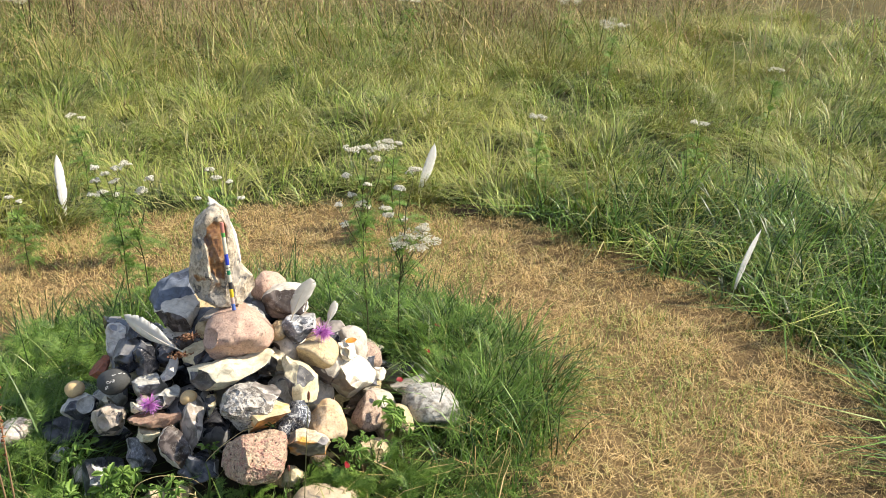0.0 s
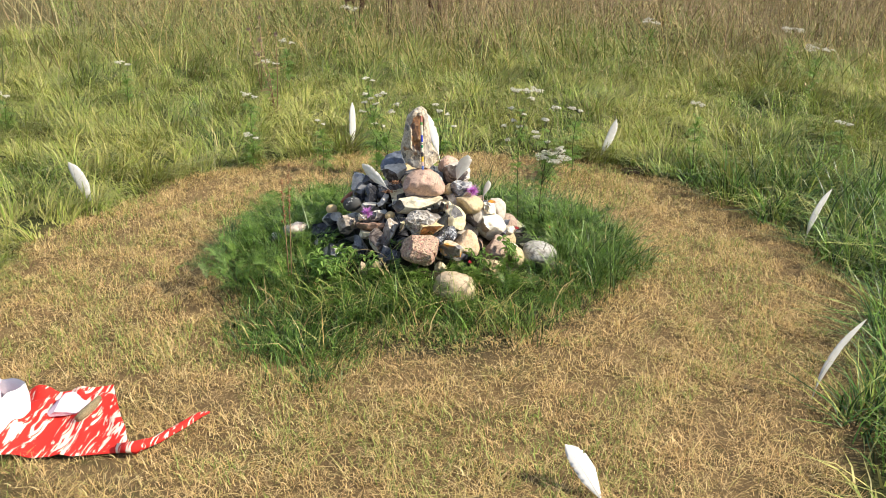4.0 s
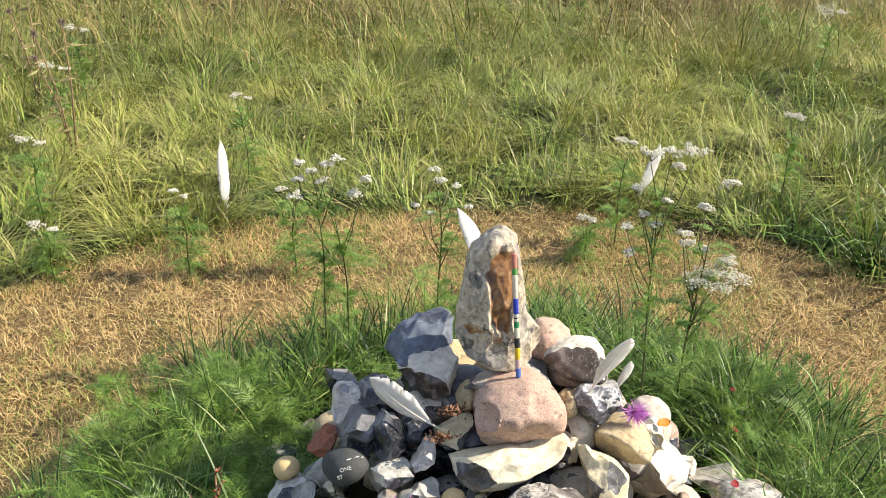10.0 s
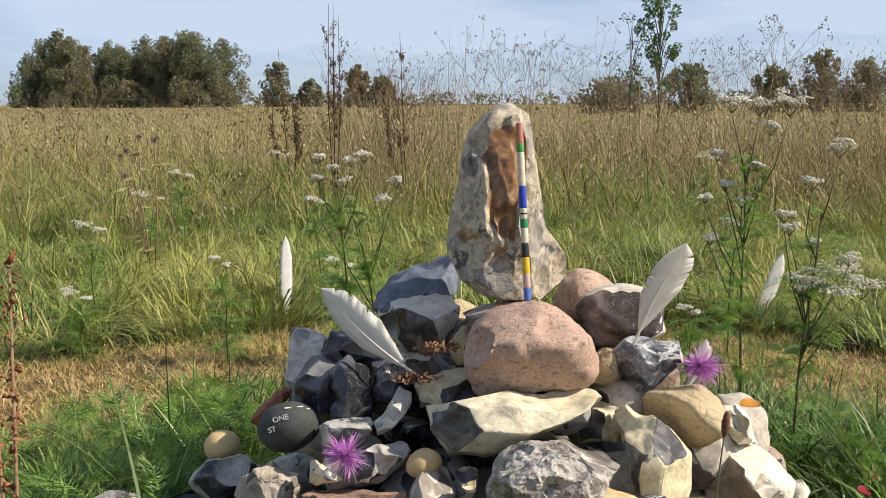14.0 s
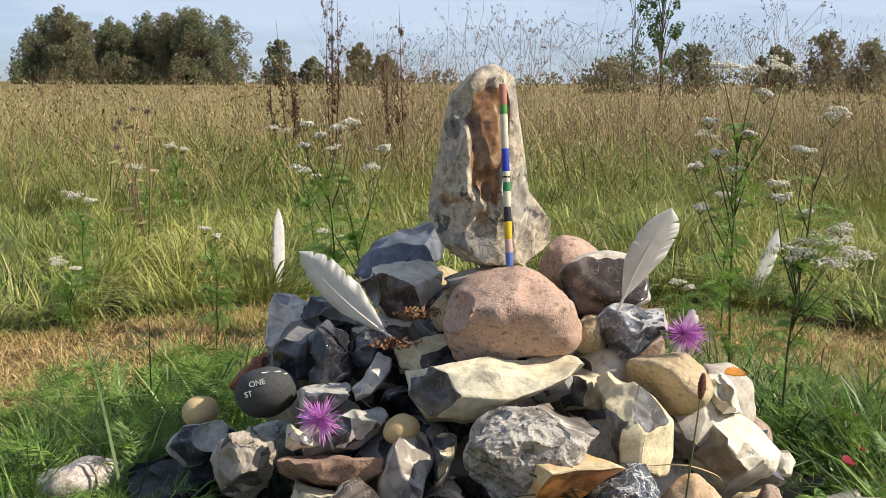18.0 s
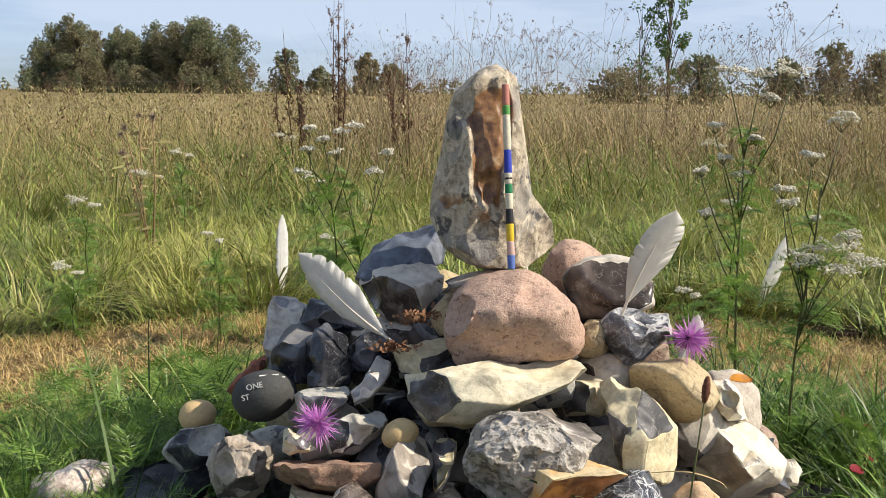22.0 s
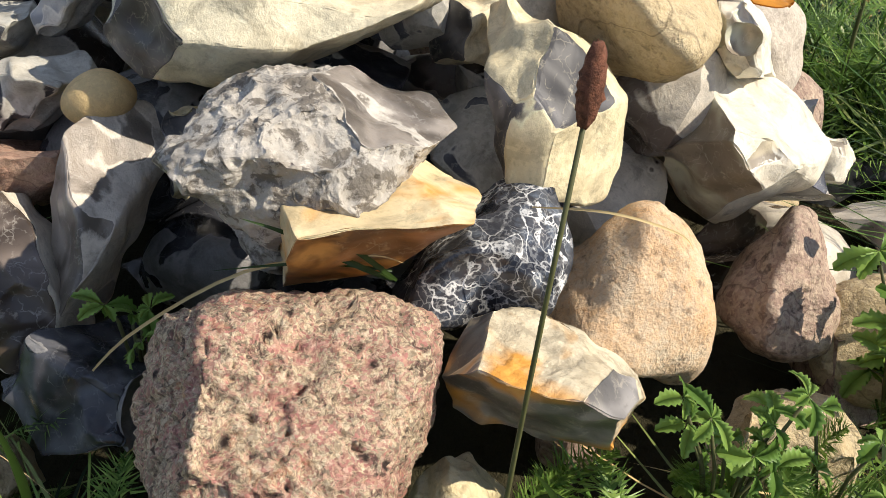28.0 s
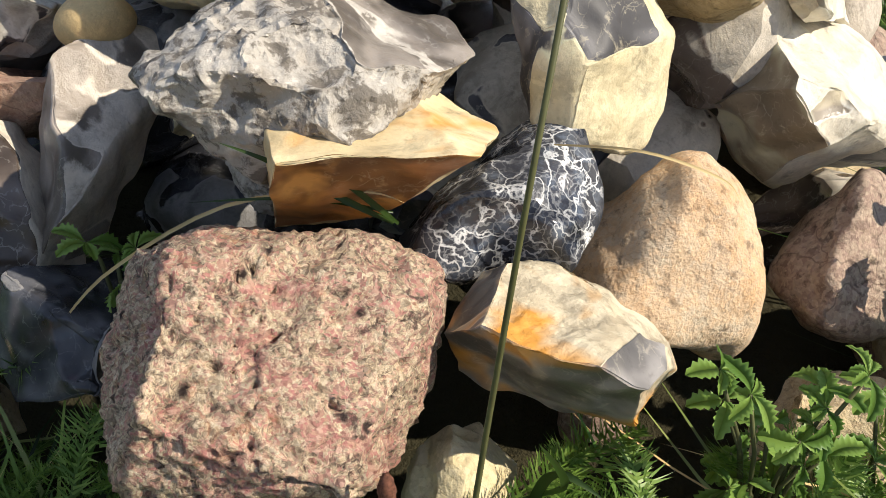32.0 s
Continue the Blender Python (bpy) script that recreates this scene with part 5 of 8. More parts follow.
def scatter(count, x0, x1, y0, y1, keep):
    x, y = rng.uniform(x0, x1, count), rng.uniform(y0, y1, count)
    m = keep(x, y)
    return x[m], y[m]


def on_scarf(x, y):
    """Where the scarf and the bag lie."""
    return (y > -1.22 + 0.22 * (x + 0.60)) & (y < -0.93) & (x < -0.60 - 0.63 * (y + 1.23))


x, y = ring_points(270000, 0.3, 2.05, lambda x, y: ~on_scarf(x, y) & (ring_edge(x, y) < 0.03) & (tuft_edge(x, y) > -0.10 + 0.14 * rng.uniform(size=len(x))))
blades("mown_grass", x, y, ground_zs(x, y), np.maximum(0.35, 1 + 0.9 * wob(x, y, 9.0, 1.0) + 0.8 * wob(x, y, 28.0, 5.0)) * rng.uniform(0.010, 0.036, len(x)), rng.uniform(0.0018, 0.0038, len(x)), rng.uniform(0.3, 1.9, len(x)), STRAW,
       "short dry straw-coloured mown grass round the cairn", rng=rng, seg=2)
x, y = ring_points(70000, 0.3, 2.05, lambda x, y: ~on_scarf(x, y) & (ring_edge(x, y) < 0.03) & (tuft_edge(x, y) > -0.08) &
                   ((wob(x, y, 2.3, 11.0) + 0.5 * wob(x, y, 9.0, 4.0) > 0.06) | (np.hypot(x + 0.26, y + 0.62) < 0.26 * rng.uniform(0.3, 1.2, len(x))) | (tuft_edge(x, y) < 0.10 * rng.uniform(size=len(x)))))
blades("mown_green_grass", x, y, ground_zs(x, y), rng.uniform(0.02, 0.06, len(x)), rng.uniform(0.002, 0.0036, len(x)), rng.uniform(0.3, 1.3, len(x)), TURF,
       "patches of short green mown grass", rng=rng, seg=2)
x, y, az, hk, lk = clumps(1700, 14, 0.6, 2.0, 0.06, lambda x, y: ~on_scarf(x, y) & (ring_edge(x, y) < 0.0) & (tuft_edge(x, y) > 0.0) & (wob(x, y, 4.0, 15.0) > -0.1))
blades("dry_thatch", x, y, ground_zs(x, y) + 0.004, rng.uniform(0.025, 0.06, len(x)), rng.uniform(0.0014, 0.0026, len(x)), rng.uniform(1.3, 2.4, len(x)), STRAW,
       "wisps of pale cut hay lying on the mown grass", "hay", rng=rng, az=az, seg=3)
# Grass left standing round the cairn, tangled and leaning.
x, y, az, hk, lk = clumps(2900, 24, 0.0, 1.0, 0.06, lambda x, y: (tuft_edge(x, y) < 0.02 + 0.16 * (rng.uniform(size=len(x)) - 0.5)) & (np.hypot(x / 0.50, (y - 0.14) / 0.43) > 1) & ~((x > 0.12) & (x < 0.62) & (y < -0.08) & (y > -0.42) & (rng.uniform(size=len(x)) < 0.65)))
hk = hk * np.where(y < -0.15, np.where(y < -0.5, 0.45, 0.62), 1.0)
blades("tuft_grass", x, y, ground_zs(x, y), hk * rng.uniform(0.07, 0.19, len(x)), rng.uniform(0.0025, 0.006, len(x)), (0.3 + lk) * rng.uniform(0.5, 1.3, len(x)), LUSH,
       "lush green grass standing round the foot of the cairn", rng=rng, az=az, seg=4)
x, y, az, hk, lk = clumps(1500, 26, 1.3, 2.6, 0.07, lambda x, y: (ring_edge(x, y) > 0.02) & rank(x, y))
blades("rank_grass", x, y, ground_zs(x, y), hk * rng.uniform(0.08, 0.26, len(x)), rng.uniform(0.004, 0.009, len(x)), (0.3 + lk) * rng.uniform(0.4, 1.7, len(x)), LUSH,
       "rank green grass at the shady rim of the circle, with near-black blades as shade", rng=rng, az=az, seg=3)
x, y = ring_points(700, 0.4, 0.85, lambda x, y: (tuft_edge(x, y) < 0.03) & (np.hypot(x / 0.50, (y - 0.14) / 0.43) > 1))
blades("tuft_straw", x, y, ground_zs(x, y) + 0.02, rng.uniform(0.06, 0.16, len(x)), rng.uniform(0.002, 0.004, len(x)), rng.uniform(0.7, 1.6, len(x)), STRAW,
       "dead straw caught in the green grass", rng=rng, seg=3)
# The meadow: a dense low sward, taller clumps, and longer pale blades that stick out.
x, y = scatter(500000, -4.6, 4.8, -1.1, 4.9, lambda x, y: in_view(x, y) & (ring_edge(x, y) > 0.0) & ~(rank(x, y) & (rng.uniform(size=len(x)) < 0.75)) & (wob(x, y, 6.0, 21.0) + 0.6 * wob(x, y, 15.0, 8.0) > -0.18))
hn = 1.0 + 0.6 * wob(x, y, 1.7, 3.0) + 1.6 * wob(x, y, 5.5, 6.0) + 1.2 * wob(x, y, 13.0, 1.0)
lodged = 14.0 * wob(x, y, 1.1, 40.0) + rng.normal(0, 0.8, len(x))
dark_side = 1 + 0.5 * ((x > 1.2) & (y < 1.4))
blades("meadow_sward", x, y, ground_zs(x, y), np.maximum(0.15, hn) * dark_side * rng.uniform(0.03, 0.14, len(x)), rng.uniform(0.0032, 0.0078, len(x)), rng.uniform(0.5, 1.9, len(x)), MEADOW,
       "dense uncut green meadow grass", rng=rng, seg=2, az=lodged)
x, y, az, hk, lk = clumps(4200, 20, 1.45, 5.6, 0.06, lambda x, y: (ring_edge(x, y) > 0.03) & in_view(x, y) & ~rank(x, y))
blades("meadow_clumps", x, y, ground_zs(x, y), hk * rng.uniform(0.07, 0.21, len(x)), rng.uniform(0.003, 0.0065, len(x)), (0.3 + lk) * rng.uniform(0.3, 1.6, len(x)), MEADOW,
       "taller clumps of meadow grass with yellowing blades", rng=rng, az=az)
x, y = ring_points(38000, 1.5, 9.0, lambda x, y: (ring_edge(x, y) > 0.02) & ~in_view(x, y) & (y < 4.5))
blades("meadow_beyond", x, y, ground_zs(x, y), rng.uniform(0.07, 0.22, len(x)), rng.uniform(0.006, 0.014, len(x)), rng.uniform(0.3, 1.5, len(x)), MEADOW,
       "meadow grass to the sides and behind", rng=rng, seg=2)
# The dry field.
WEED = blade_mat("dead_weed", [(0.18, 0.12, 0.07), (0.34, 0.24, 0.14), (0.50, 0.39, 0.23), (0.08, 0.052, 0.033)], 0.8, 0.1)
FIELD_GREEN = blade_mat("field_green", [(0.10, 0.17, 0.025), (0.23, 0.33, 0.055), (0.38, 0.43, 0.11), (0.04, 0.06, 0.012), (0.48, 0.45, 0.17)], 0.5, 0.2,
                        0.9, [(0.14, 0.15, 0.035), (0.28, 0.27, 0.075), (0.05, 0.055, 0.014), (0.44, 0.36, 0.15)])
x, y, az, hk, lk = clumps(4600, 19, 3.6, 10.5, 0.12, lambda x, y: (y > 4.1 + 1.2 * wob(x, y, 0.8, 5.0) + 1.6 * rng.uniform(size=len(x)) ** 2 + 2.2 * (x < -0.5) * (rng.uniform(size=len(x)) < 0.7)) & (np.abs(x) < 0.55 * y + 1.2))
blades("tall_dry_grass", x, y, ground_zs(x, y), hk * rng.uniform(0.10, 0.44, len(x)), rng.uniform(0.0028, 0.007, len(x)), (1.0 + lk) * rng.uniform(0.3, 2.4, len(x)), DRY,
       "tall dry brown grass of the field behind", rng=rng, az=az)
x, y = scatter(6500, -7, 7, 4.0, 9.5, lambda x, y: (np.abs(x) < 0.55 * y + 1.0) & (y > 4.2 + 0.8 * wob(x, y, 0.8, 5.0) + 1.6 * (x < -0.5)) & (wob(x, y, 1.4, 2.0) > -0.1))
blades("dead_weed_stems", x, y, ground_zs(x, y), rng.uniform(0.15, 0.58, len(x)), rng.uniform(0.003, 0.006, len(x)), rng.uniform(0.05, 1.6, len(x)), SEED_DARK,
       "dark brown dead weed stems in the dry field", "weeds", rng=rng, seg=2)
x, y, az, hk, lk = clumps(700, 34, 3.9, 9.5, 0.20, lambda x, y: (y > 4.1) & (np.abs(x) < 0.55 * y + 1.0) & (wob(x, y, 0.7, 14.0) > -0.05))
blades("weed_tangle", x, y, ground_zs(x, y), hk * rng.uniform(0.15, 0.55, len(x)), rng.uniform(0.003, 0.006, len(x)), rng.uniform(0.5, 2.3, len(x)), WEED,
       "tangled brown dead weeds in the dry field", "weeds", rng=rng, az=az, seg=3)
x, y, az, hk, lk = clumps(7000, 22, 3.5, 10.5, 0.14, lambda x, y: (y > 3.5) & (np.abs(x) < 0.55 * y + 1.2) & (wob(x, y, 0.6, 9.0) + 0.5 * wob(x, y, 2.1, 4.0) > -0.05 - 0.3 * (y < 6.0) - 0.3 * ((x < -0.5) & (y < 7.0))))
blades("field_undergrowth", x, y, ground_zs(x, y), hk * rng.uniform(0.12, 0.50, len(x)), rng.uniform(0.004, 0.010, len(x)), (0.4 + lk) * rng.uniform(0.3, 2.0, len(x)), FIELD_GREEN,
       "green undergrowth between dry field grass", rng=rng, az=az, seg=3)
x, y = ring_points(26000, 4.0, 14.0, lambda x, y: ~((np.abs(x) < 0.55 * y + 1.2) & (y < 10.5)) & (y > 2.5))
blades("dry_grass_aside", x, y, ground_zs(x, y), rng.uniform(0.2, 0.6, len(x)), rng.uniform(0.006, 0.014, len(x)), rng.uniform(0.2, 1.3, len(x)), DRY,
       "dry grass at the sides of the field", rng=rng, seg=2)
x, y = scatter(42000, -16, 16, 10.0, 24.0, lambda x, y: np.abs(x) < 0.6 * y + 1)
blades("dry_grass_far", x, y, np.zeros(len(x)), rng.uniform(0.12, 0.5, len(x)), rng.uniform(0.006, 0.014, len(x)), rng.uniform(0.4, 2.6, len(x)), DRY,
       "dry grass farther off in the field", rng=rng, seg=2)
x, y = ring_points(60000, 20.0, 75.0, lambda x, y: (y > 5) & (np.abs(x) < y * 0.8 + 4))
blades("field_grass", x, y, np.zeros(len(x)), rng.uniform(0.12, 0.5, len(x)), rng.uniform(0.012, 0.035, len(x)), rng.uniform(0.4, 2.2, len(x)), DRY,
       "dry grass of the far field", rng=rng, seg=2)


def specks(name, count, x0, x1, y0, y1, z0, z1, size, material, label, keep):
    """Small seed heads hanging in the grass, too many to count."""
    x, y = scatter(count, x0, x1, y0, y1, keep)
    n = len(x)
    z = rng.uniform(z0, z1, n)
    c = np.stack([x, y, z], 1)
    up = np.stack([rng.normal(0, 0.5, n), rng.normal(0, 0.5, n), np.ones(n)], 1) * size * rng.uniform(0.8, 2.6, n)[:, None]
    a, b3 = rng.normal(size=(n, 3)) * size * 0.45, rng.normal(size=(n, 3)) * size * 0.45
    V = np.stack([c - up, c + a, c + b3, c + up], 1).reshape(-1, 3)
    F = (np.arange(n)[:, None, None] * 4 + np.array([(0, 1, 2), (1, 3, 2), (0, 3, 1), (0, 2, 3)])[None]).reshape(-1, 3)
    tagged(mesh_from(name, V, F, material), label, "seedheads", kind="stuff")


wedge = lambda x, y: np.abs(x) < 0.55 * y + 1.0
specks("field_seedheads", 20000, -6.5, 6.5, 4.1, 10.0, 0.08, 0.46, 0.008, SEED_DARK, "small brown seedheads in the dry field", lambda x, y: wedge(x, y) & (wob(x, y, 1.3, 8.0) + 0.6 * wob(x, y, 4.0, 3.0) > 0.22))
specks("straw_seedheads", 16000, -6.5, 6.5, 3.9, 10.0, 0.15, 0.62, 0.010, DRY, "pale straw seedheads in the dry field", wedge)
specks("meadow_seedheads", 2500, -3.5, 3.5, 1.9, 4.3, 0.10, 0.32, 0.006, DRY, "pale grass seedheads over the meadow", wedge)
# Dead weeds that stand up over the field's edge, thickest beyond the yarrow.
x, y, az, hk, lk = clumps(2400, 24, 4.4, 9.5, 0.28, lambda x, y: (y > 4.3) & (x > -0.16 * y - 0.2) & (x < 0.55 * y + 1.0) & (wob(x, y, 0.9, 31.0) > -0.2))
blades("standing_weeds", x, y, ground_zs(x, y), hk * rng.uniform(0.5, 1.1, len(x)), rng.uniform(0.0022, 0.0042, len(x)), rng.uniform(0.1, 1.2, len(x)), WEED,
       "thin brown dead weeds standing over the field's edge", "weeds", rng=rng, az=az, seg=4)
x, y = scatter(3600, -6, 6.5, 5.0, 10.0, lambda x, y: wedge(x, y) & (x < 0.1 * y))
blades("standing_stalks", x, y, ground_zs(x, y), rng.uniform(0.5, 0.88, len(x)), rng.uniform(0.0022, 0.004, len(x)), rng.uniform(0.1, 0.9, len(x)), DRY,
       "tall dry grass stalks standing over the field", rng=rng, seg=4)
specks("weed_seedheads", 9000, -2.0, 6.5, 4.4, 9.5, 0.5, 1.0, 0.006, SEED_DARK, "small dark seedheads on the standing weeds", lambda x, y: (x > -0.16 * y - 0.2) & wedge(x, y) & (wob(x, y, 0.9, 31.0) > -0.2))
x, y = scatter(4600, -5.5, 5.5, 3.4, 9.0, wedge)
blades("arching_straw", x, y, ground_zs(x, y), rng.uniform(0.30, 0.80, len(x)), rng.uniform(0.002, 0.0045, len(x)), rng.uniform(0.5, 2.2, len(x)), STRAW,
       "long bleached grass stalks arching over the field's edge", rng=rng, seg=5)
# Meadow to the sides, and the mown way behind the walk.
side_rng = np.random.default_rng(61)
x, y = side_rng.uniform(-7, 7, 120000), side_rng.uniform(-6.5, 4.5, 120000)
m = (ring_edge(x, y) > 0.02) & ~in_view(x, y)
x, y = x[m], y[m]
blades("meadow_aside", x, y, ground_zs(x, y), side_rng.uniform(0.05, 0.19, len(x)), side_rng.uniform(0.006, 0.013, len(x)), side_rng.uniform(0.5, 1.9, len(x)), MEADOW,
       "dense meadow grass beside the mown way", rng=side_rng, seg=2)
x, y = side_rng.uniform(-1.4, 1.4, 60000), side_rng.uniform(-6.5, -1.5, 60000)
m = (ring_edge(x, y) < 0.0) & (np.hypot(x, y - 0.05) > 1.55) & ~on_scarf(x, y)
x, y = x[m], y[m]
blades("mown_way_grass", x, y, ground_zs(x, y), side_rng.uniform(0.012, 0.04, len(x)), side_rng.uniform(0.003, 0.006, len(x)), side_rng.uniform(0.4, 1.9, len(x)), STRAW,
       "short dry mown grass of the way to the cairn", rng=side_rng, seg=2)


# ---- things in and round the cairn ----
def plain(name, col, rough=0.7, vary=0.25, scale=60.0, trans=0.0, bump=0.0, spec=0.3):
    """A painted or living surface: one colour with slight drift and grain."""
    m, n, l, b = node_mat(name, rough, spec)
    v = object_vec(n, l)
    a = noise_node(n, l, v, scale, 5.0, 0.6)
    col_n = mix_node(n, l, ramp_node(n, l, a, [(0.35, (0, 0, 0)), (0.65, (1, 1, 1))]), col, tuple(c * (1 - vary) for c in col))
    l.new(col_n, b.inputs["Base Color"])
    if bump:
        bump_node(n, l, noise_node(n, l, v, scale * 4, 4.0, 0.6), 0.6, bump, b)
    if trans:
        t = n.new("ShaderNodeBsdfTranslucent")
        l.new(col_n, t.inputs[0])
        x = n.new("ShaderNodeMixShader")
        x.inputs[0].default_value = trans
        l.new(b.outputs[0], x.inputs[1])
        l.new(t.outputs[0], x.inputs[2])
        l.new(x.outputs[0], n["Material Output"].inputs[0])
    return m


VANE = plain("feather_vane", (0.80, 0.78, 0.73), 0.65, 0.12, 90.0, 0.3, 0.0006)
SHAFT = plain("feather_shaft", (0.78, 0.72, 0.60), 0.4, 0.15)
STEM = plain("stem_green", (0.10, 0.105, 0.04), 0.6, 0.35, 120.0)
STEM_DRY = plain("stem_dry", (0.30, 0.19, 0.10), 0.75, 0.4, 120.0)
STEM_DARK = plain("stem_dark", (0.10, 0.055, 0.035), 0.8, 0.4, 120.0)
SPIKE = plain("plantain_spike", (0.24, 0.10, 0.06), 0.9, 0.6, 600.0, 0.0, 0.0015)
SEED_RED = blade_mat("sorrel_seed", [(0.30, 0.09, 0.05), (0.36, 0.17, 0.07), (0.22, 0.06, 0.04)], 0.8, 0.15)
FLORET = blade_mat("yarrow_floret", [(0.82, 0.80, 0.70), (0.74, 0.70, 0.57), (0.85, 0.83, 0.77)], 0.7, 0.4)
PURPLE = blade_mat("knapweed_petal", [(0.58, 0.20, 0.58), (0.74, 0.36, 0.72), (0.46, 0.11, 0.46)], 0.6, 0.35)
CALYX = plain("calyx", (0.10, 0.11, 0.05), 0.8)
RED_PETAL = plain("red_petal", (0.26, 0.012, 0.014), 0.5, 0.3, 80.0, 0.25)
ORANGE_LEAF = plain("orange_leaf", (0.62, 0.26, 0.03), 0.6, 0.4, 80.0, 0.2)
FRUIT = blade_mat("dry_seedhead", [(0.20, 0.10, 0.055), (0.13, 0.06, 0.035), (0.28, 0.16, 0.08)], 0.85, 0.0)


def empty(name, at, label, category, group=""):
    e = new(name)
    e.empty_display_size = 0.02
    e.location = at
    return tagged(e, label, category, group)


def feather(base, tip, width, face, bend, label, seed, group="feathers"):
    """A feather stuck in by its quill: a curved shaft and a thin vane with split edges. face: the way its flat side looks."""
    rng = np.random.default_rng(seed)
    base, tip, face = Vector(base), Vector(tip), Vector(face).normalized()
    e = empty("feather", base, label, "feather", group)
    along = tip - base
    side = along.cross(face).normalized()
    face = side.cross(along).normalized()
    def spine(s):
        return along * s + side * bend * 4 * s * (1 - s) * 0.5 + face * abs(bend) * 0.6 * s * (1 - s)
    rows, cols = 56, (-1.0, -0.5, 0.0, 0.5, 1.0)
    bm = bmesh.new()
    splits = [(rng.uniform(0.35, 0.95), rng.choice((-1, 1)), rng.uniform(0.12, 0.4)) for _ in range(4)]
    sheets = []
    for lift in (0.0005, -0.0005):
        grid = []
        for i in range(rows + 1):
            s = 0.14 + 0.86 * i / rows
            u = i / rows
            w = width * 0.5 * min(1.0, (u * 3.2) ** 0.7) * max(0.015, 1 - max(0.0, (u - 0.50) / 0.50) ** 3.0)
            row = []
            for c in cols:
                reach = w * c * (0.75 if c < 0 else 1.2)
                for at_s, way, deep in splits:
                    if c * way > 0:
                        reach *= 1 - deep * max(0.0, 1 - abs(u - at_s) * 55) * abs(c)
                reach *= 1 + 0.018 * rng.normal() * (abs(c) == 1)
                q = spine(s) + side * reach + along.normalized() * abs(reach) * (0.9 * (1 - u) + 0.1) + face * (lift * (1.2 - abs(c)) - 0.10 * abs(reach))
                row.append(bm.verts.new(q))
            grid.append(row)
        for p, q in zip(grid, grid[1:]):
            for k in range(4):
                f = (p[k], p[k + 1], q[k + 1], q[k])
                bm.faces.new(f if lift > 0 else f[::-1])
        sheets.append(grid)
    top, low = sheets
    for i in range(rows):
        for k, rev in ((0, False), (4, True)):
            f = (top[i][k], top[i + 1][k], low[i + 1][k], low[i][k])
            bm.faces.new(f[::-1] if rev else f)
    part("vane", bm, VANE, e)
    bm = bmesh.new()
    tube(bm, [spine(s) - along.normalized() * 0.01 * (s == 0) for s in np.linspace(0, 0.98, 14)], [0.0018 - 0.0014 * k / 13 for k in range(14)])
    part("quill", bm, SHAFT, e, "pale horn-coloured quill")
    return e


feather((-1.555, 0.543, -0.005), (-1.640, 0.530, 0.225), 0.052, (0.2, -1, 0.2), 0.01, "white feather leaning in the grass at the circle's rim", 1, "feathers round the circle")
feather((-0.597, 1.592, -0.005), (-0.605, 1.64, 0.262), 0.036, (0.5, -1, 0.1), -0.01, "upright narrow white feather at the rim of the mown circle", 2, "feathers round the circle")
feather((0.707, 1.594, -0.005), (0.790, 1.61, 0.225), 0.046, (0.4, -1, 0.2), 0.008, "greyish white feather leaning over at the circle's rim", 3, "feathers round the circle")
feather((1.513, 0.542, -0.005), (1.592, 0.56, 0.235), 0.034, (0.5, -1, 0.2), -0.06, "curved white feather standing by dark uncut grass", 4, "feathers round the circle")
feather((1.243, -0.712, -0.005), (1.356, -0.70, 0.262), 0.028, (0.5, -1, 0.3), -0.085, "thin bowed white feather standing beside tall grass", 5, "feathers round the circle")
feather((0.625, -1.29, -0.005), (0.518, -1.20, 0.112), 0.050, (0.4, -1, 0.5), 0.006, "white feather leaning with a notched edge in mown grass", 6, "feathers round the circle")
feather((-0.112, -0.005, 0.338), (-0.222, 0.0, 0.437), 0.040, (-0.60, -0.75, 0.35), -0.012, "white feather lying slantwise over dark flints", 7, "feathers on the cairn")
feather((0.118, 0.026, 0.368), (0.163, -0.012, 0.489), 0.050, (0.45, -0.9, 0.1), -0.012, "broad white feather standing between stones of the cairn", 8, "feathers on the cairn")
feather((0.030, 0.29, 0.365), (-0.044, 0.379, 0.541), 0.034, (0.3, -1, 0.3), 0.006, "white feather leaning behind the standing stone", 10, "feathers on the cairn")
feather((0.205, 0.16, 0.27), (0.228, 0.15, 0.345), 0.024, (0.4, -1, 0.1), 0.004, "short white feather behind a flower on the cairn", 9, "feathers on the cairn")


def painted_stick(base, tip, radius):
    """A thin stick with painted rings."""
    base, tip = Vector(base), Vector(tip)
    e = empty("painted_stick", base, "thin wooden stick painted with blue, green and yellow rings", "stick")
    bands = [(0.0, 0.075, (0.10, 0.17, 0.45)), (0.075, 0.15, (0.62, 0.42, 0.36)), (0.15, 0.245, (0.75, 0.50, 0.03)), (0.245, 0.325, (0.03, 0.03, 0.035)),
             (0.325, 0.41, (0.68, 0.62, 0.46)), (0.41, 0.46, (0.03, 0.22, 0.09)), (0.46, 0.52, (0.66, 0.60, 0.46)), (0.52, 0.645, (0.035, 0.06, 0.42)),
             (0.645, 0.835, (0.66, 0.60, 0.45)), (0.835, 0.885, (0.10, 0.32, 0.07)), (0.885, 1.0, (0.50, 0.20, 0.15))]
    for a, c, col in bands:
        bm = bmesh.new()
        d = tip - base
        tube(bm, [d * a, d * (a + 0.004), d * (c - 0.004), d * c], [radius * 0.97, radius, radius, radius * 0.97], 14)
        part("ring", bm, plain("stick_paint", col, 0.5, 0.2, 200.0), e, "painted ring")
    bm = bmesh.new()
    tube(bm, [d * 0.485, d * 0.495], [radius * 1.04, radius * 1.04], 10)
    part("dot", bm, plain("stick_dot", (0.02, 0.02, 0.02)), e)


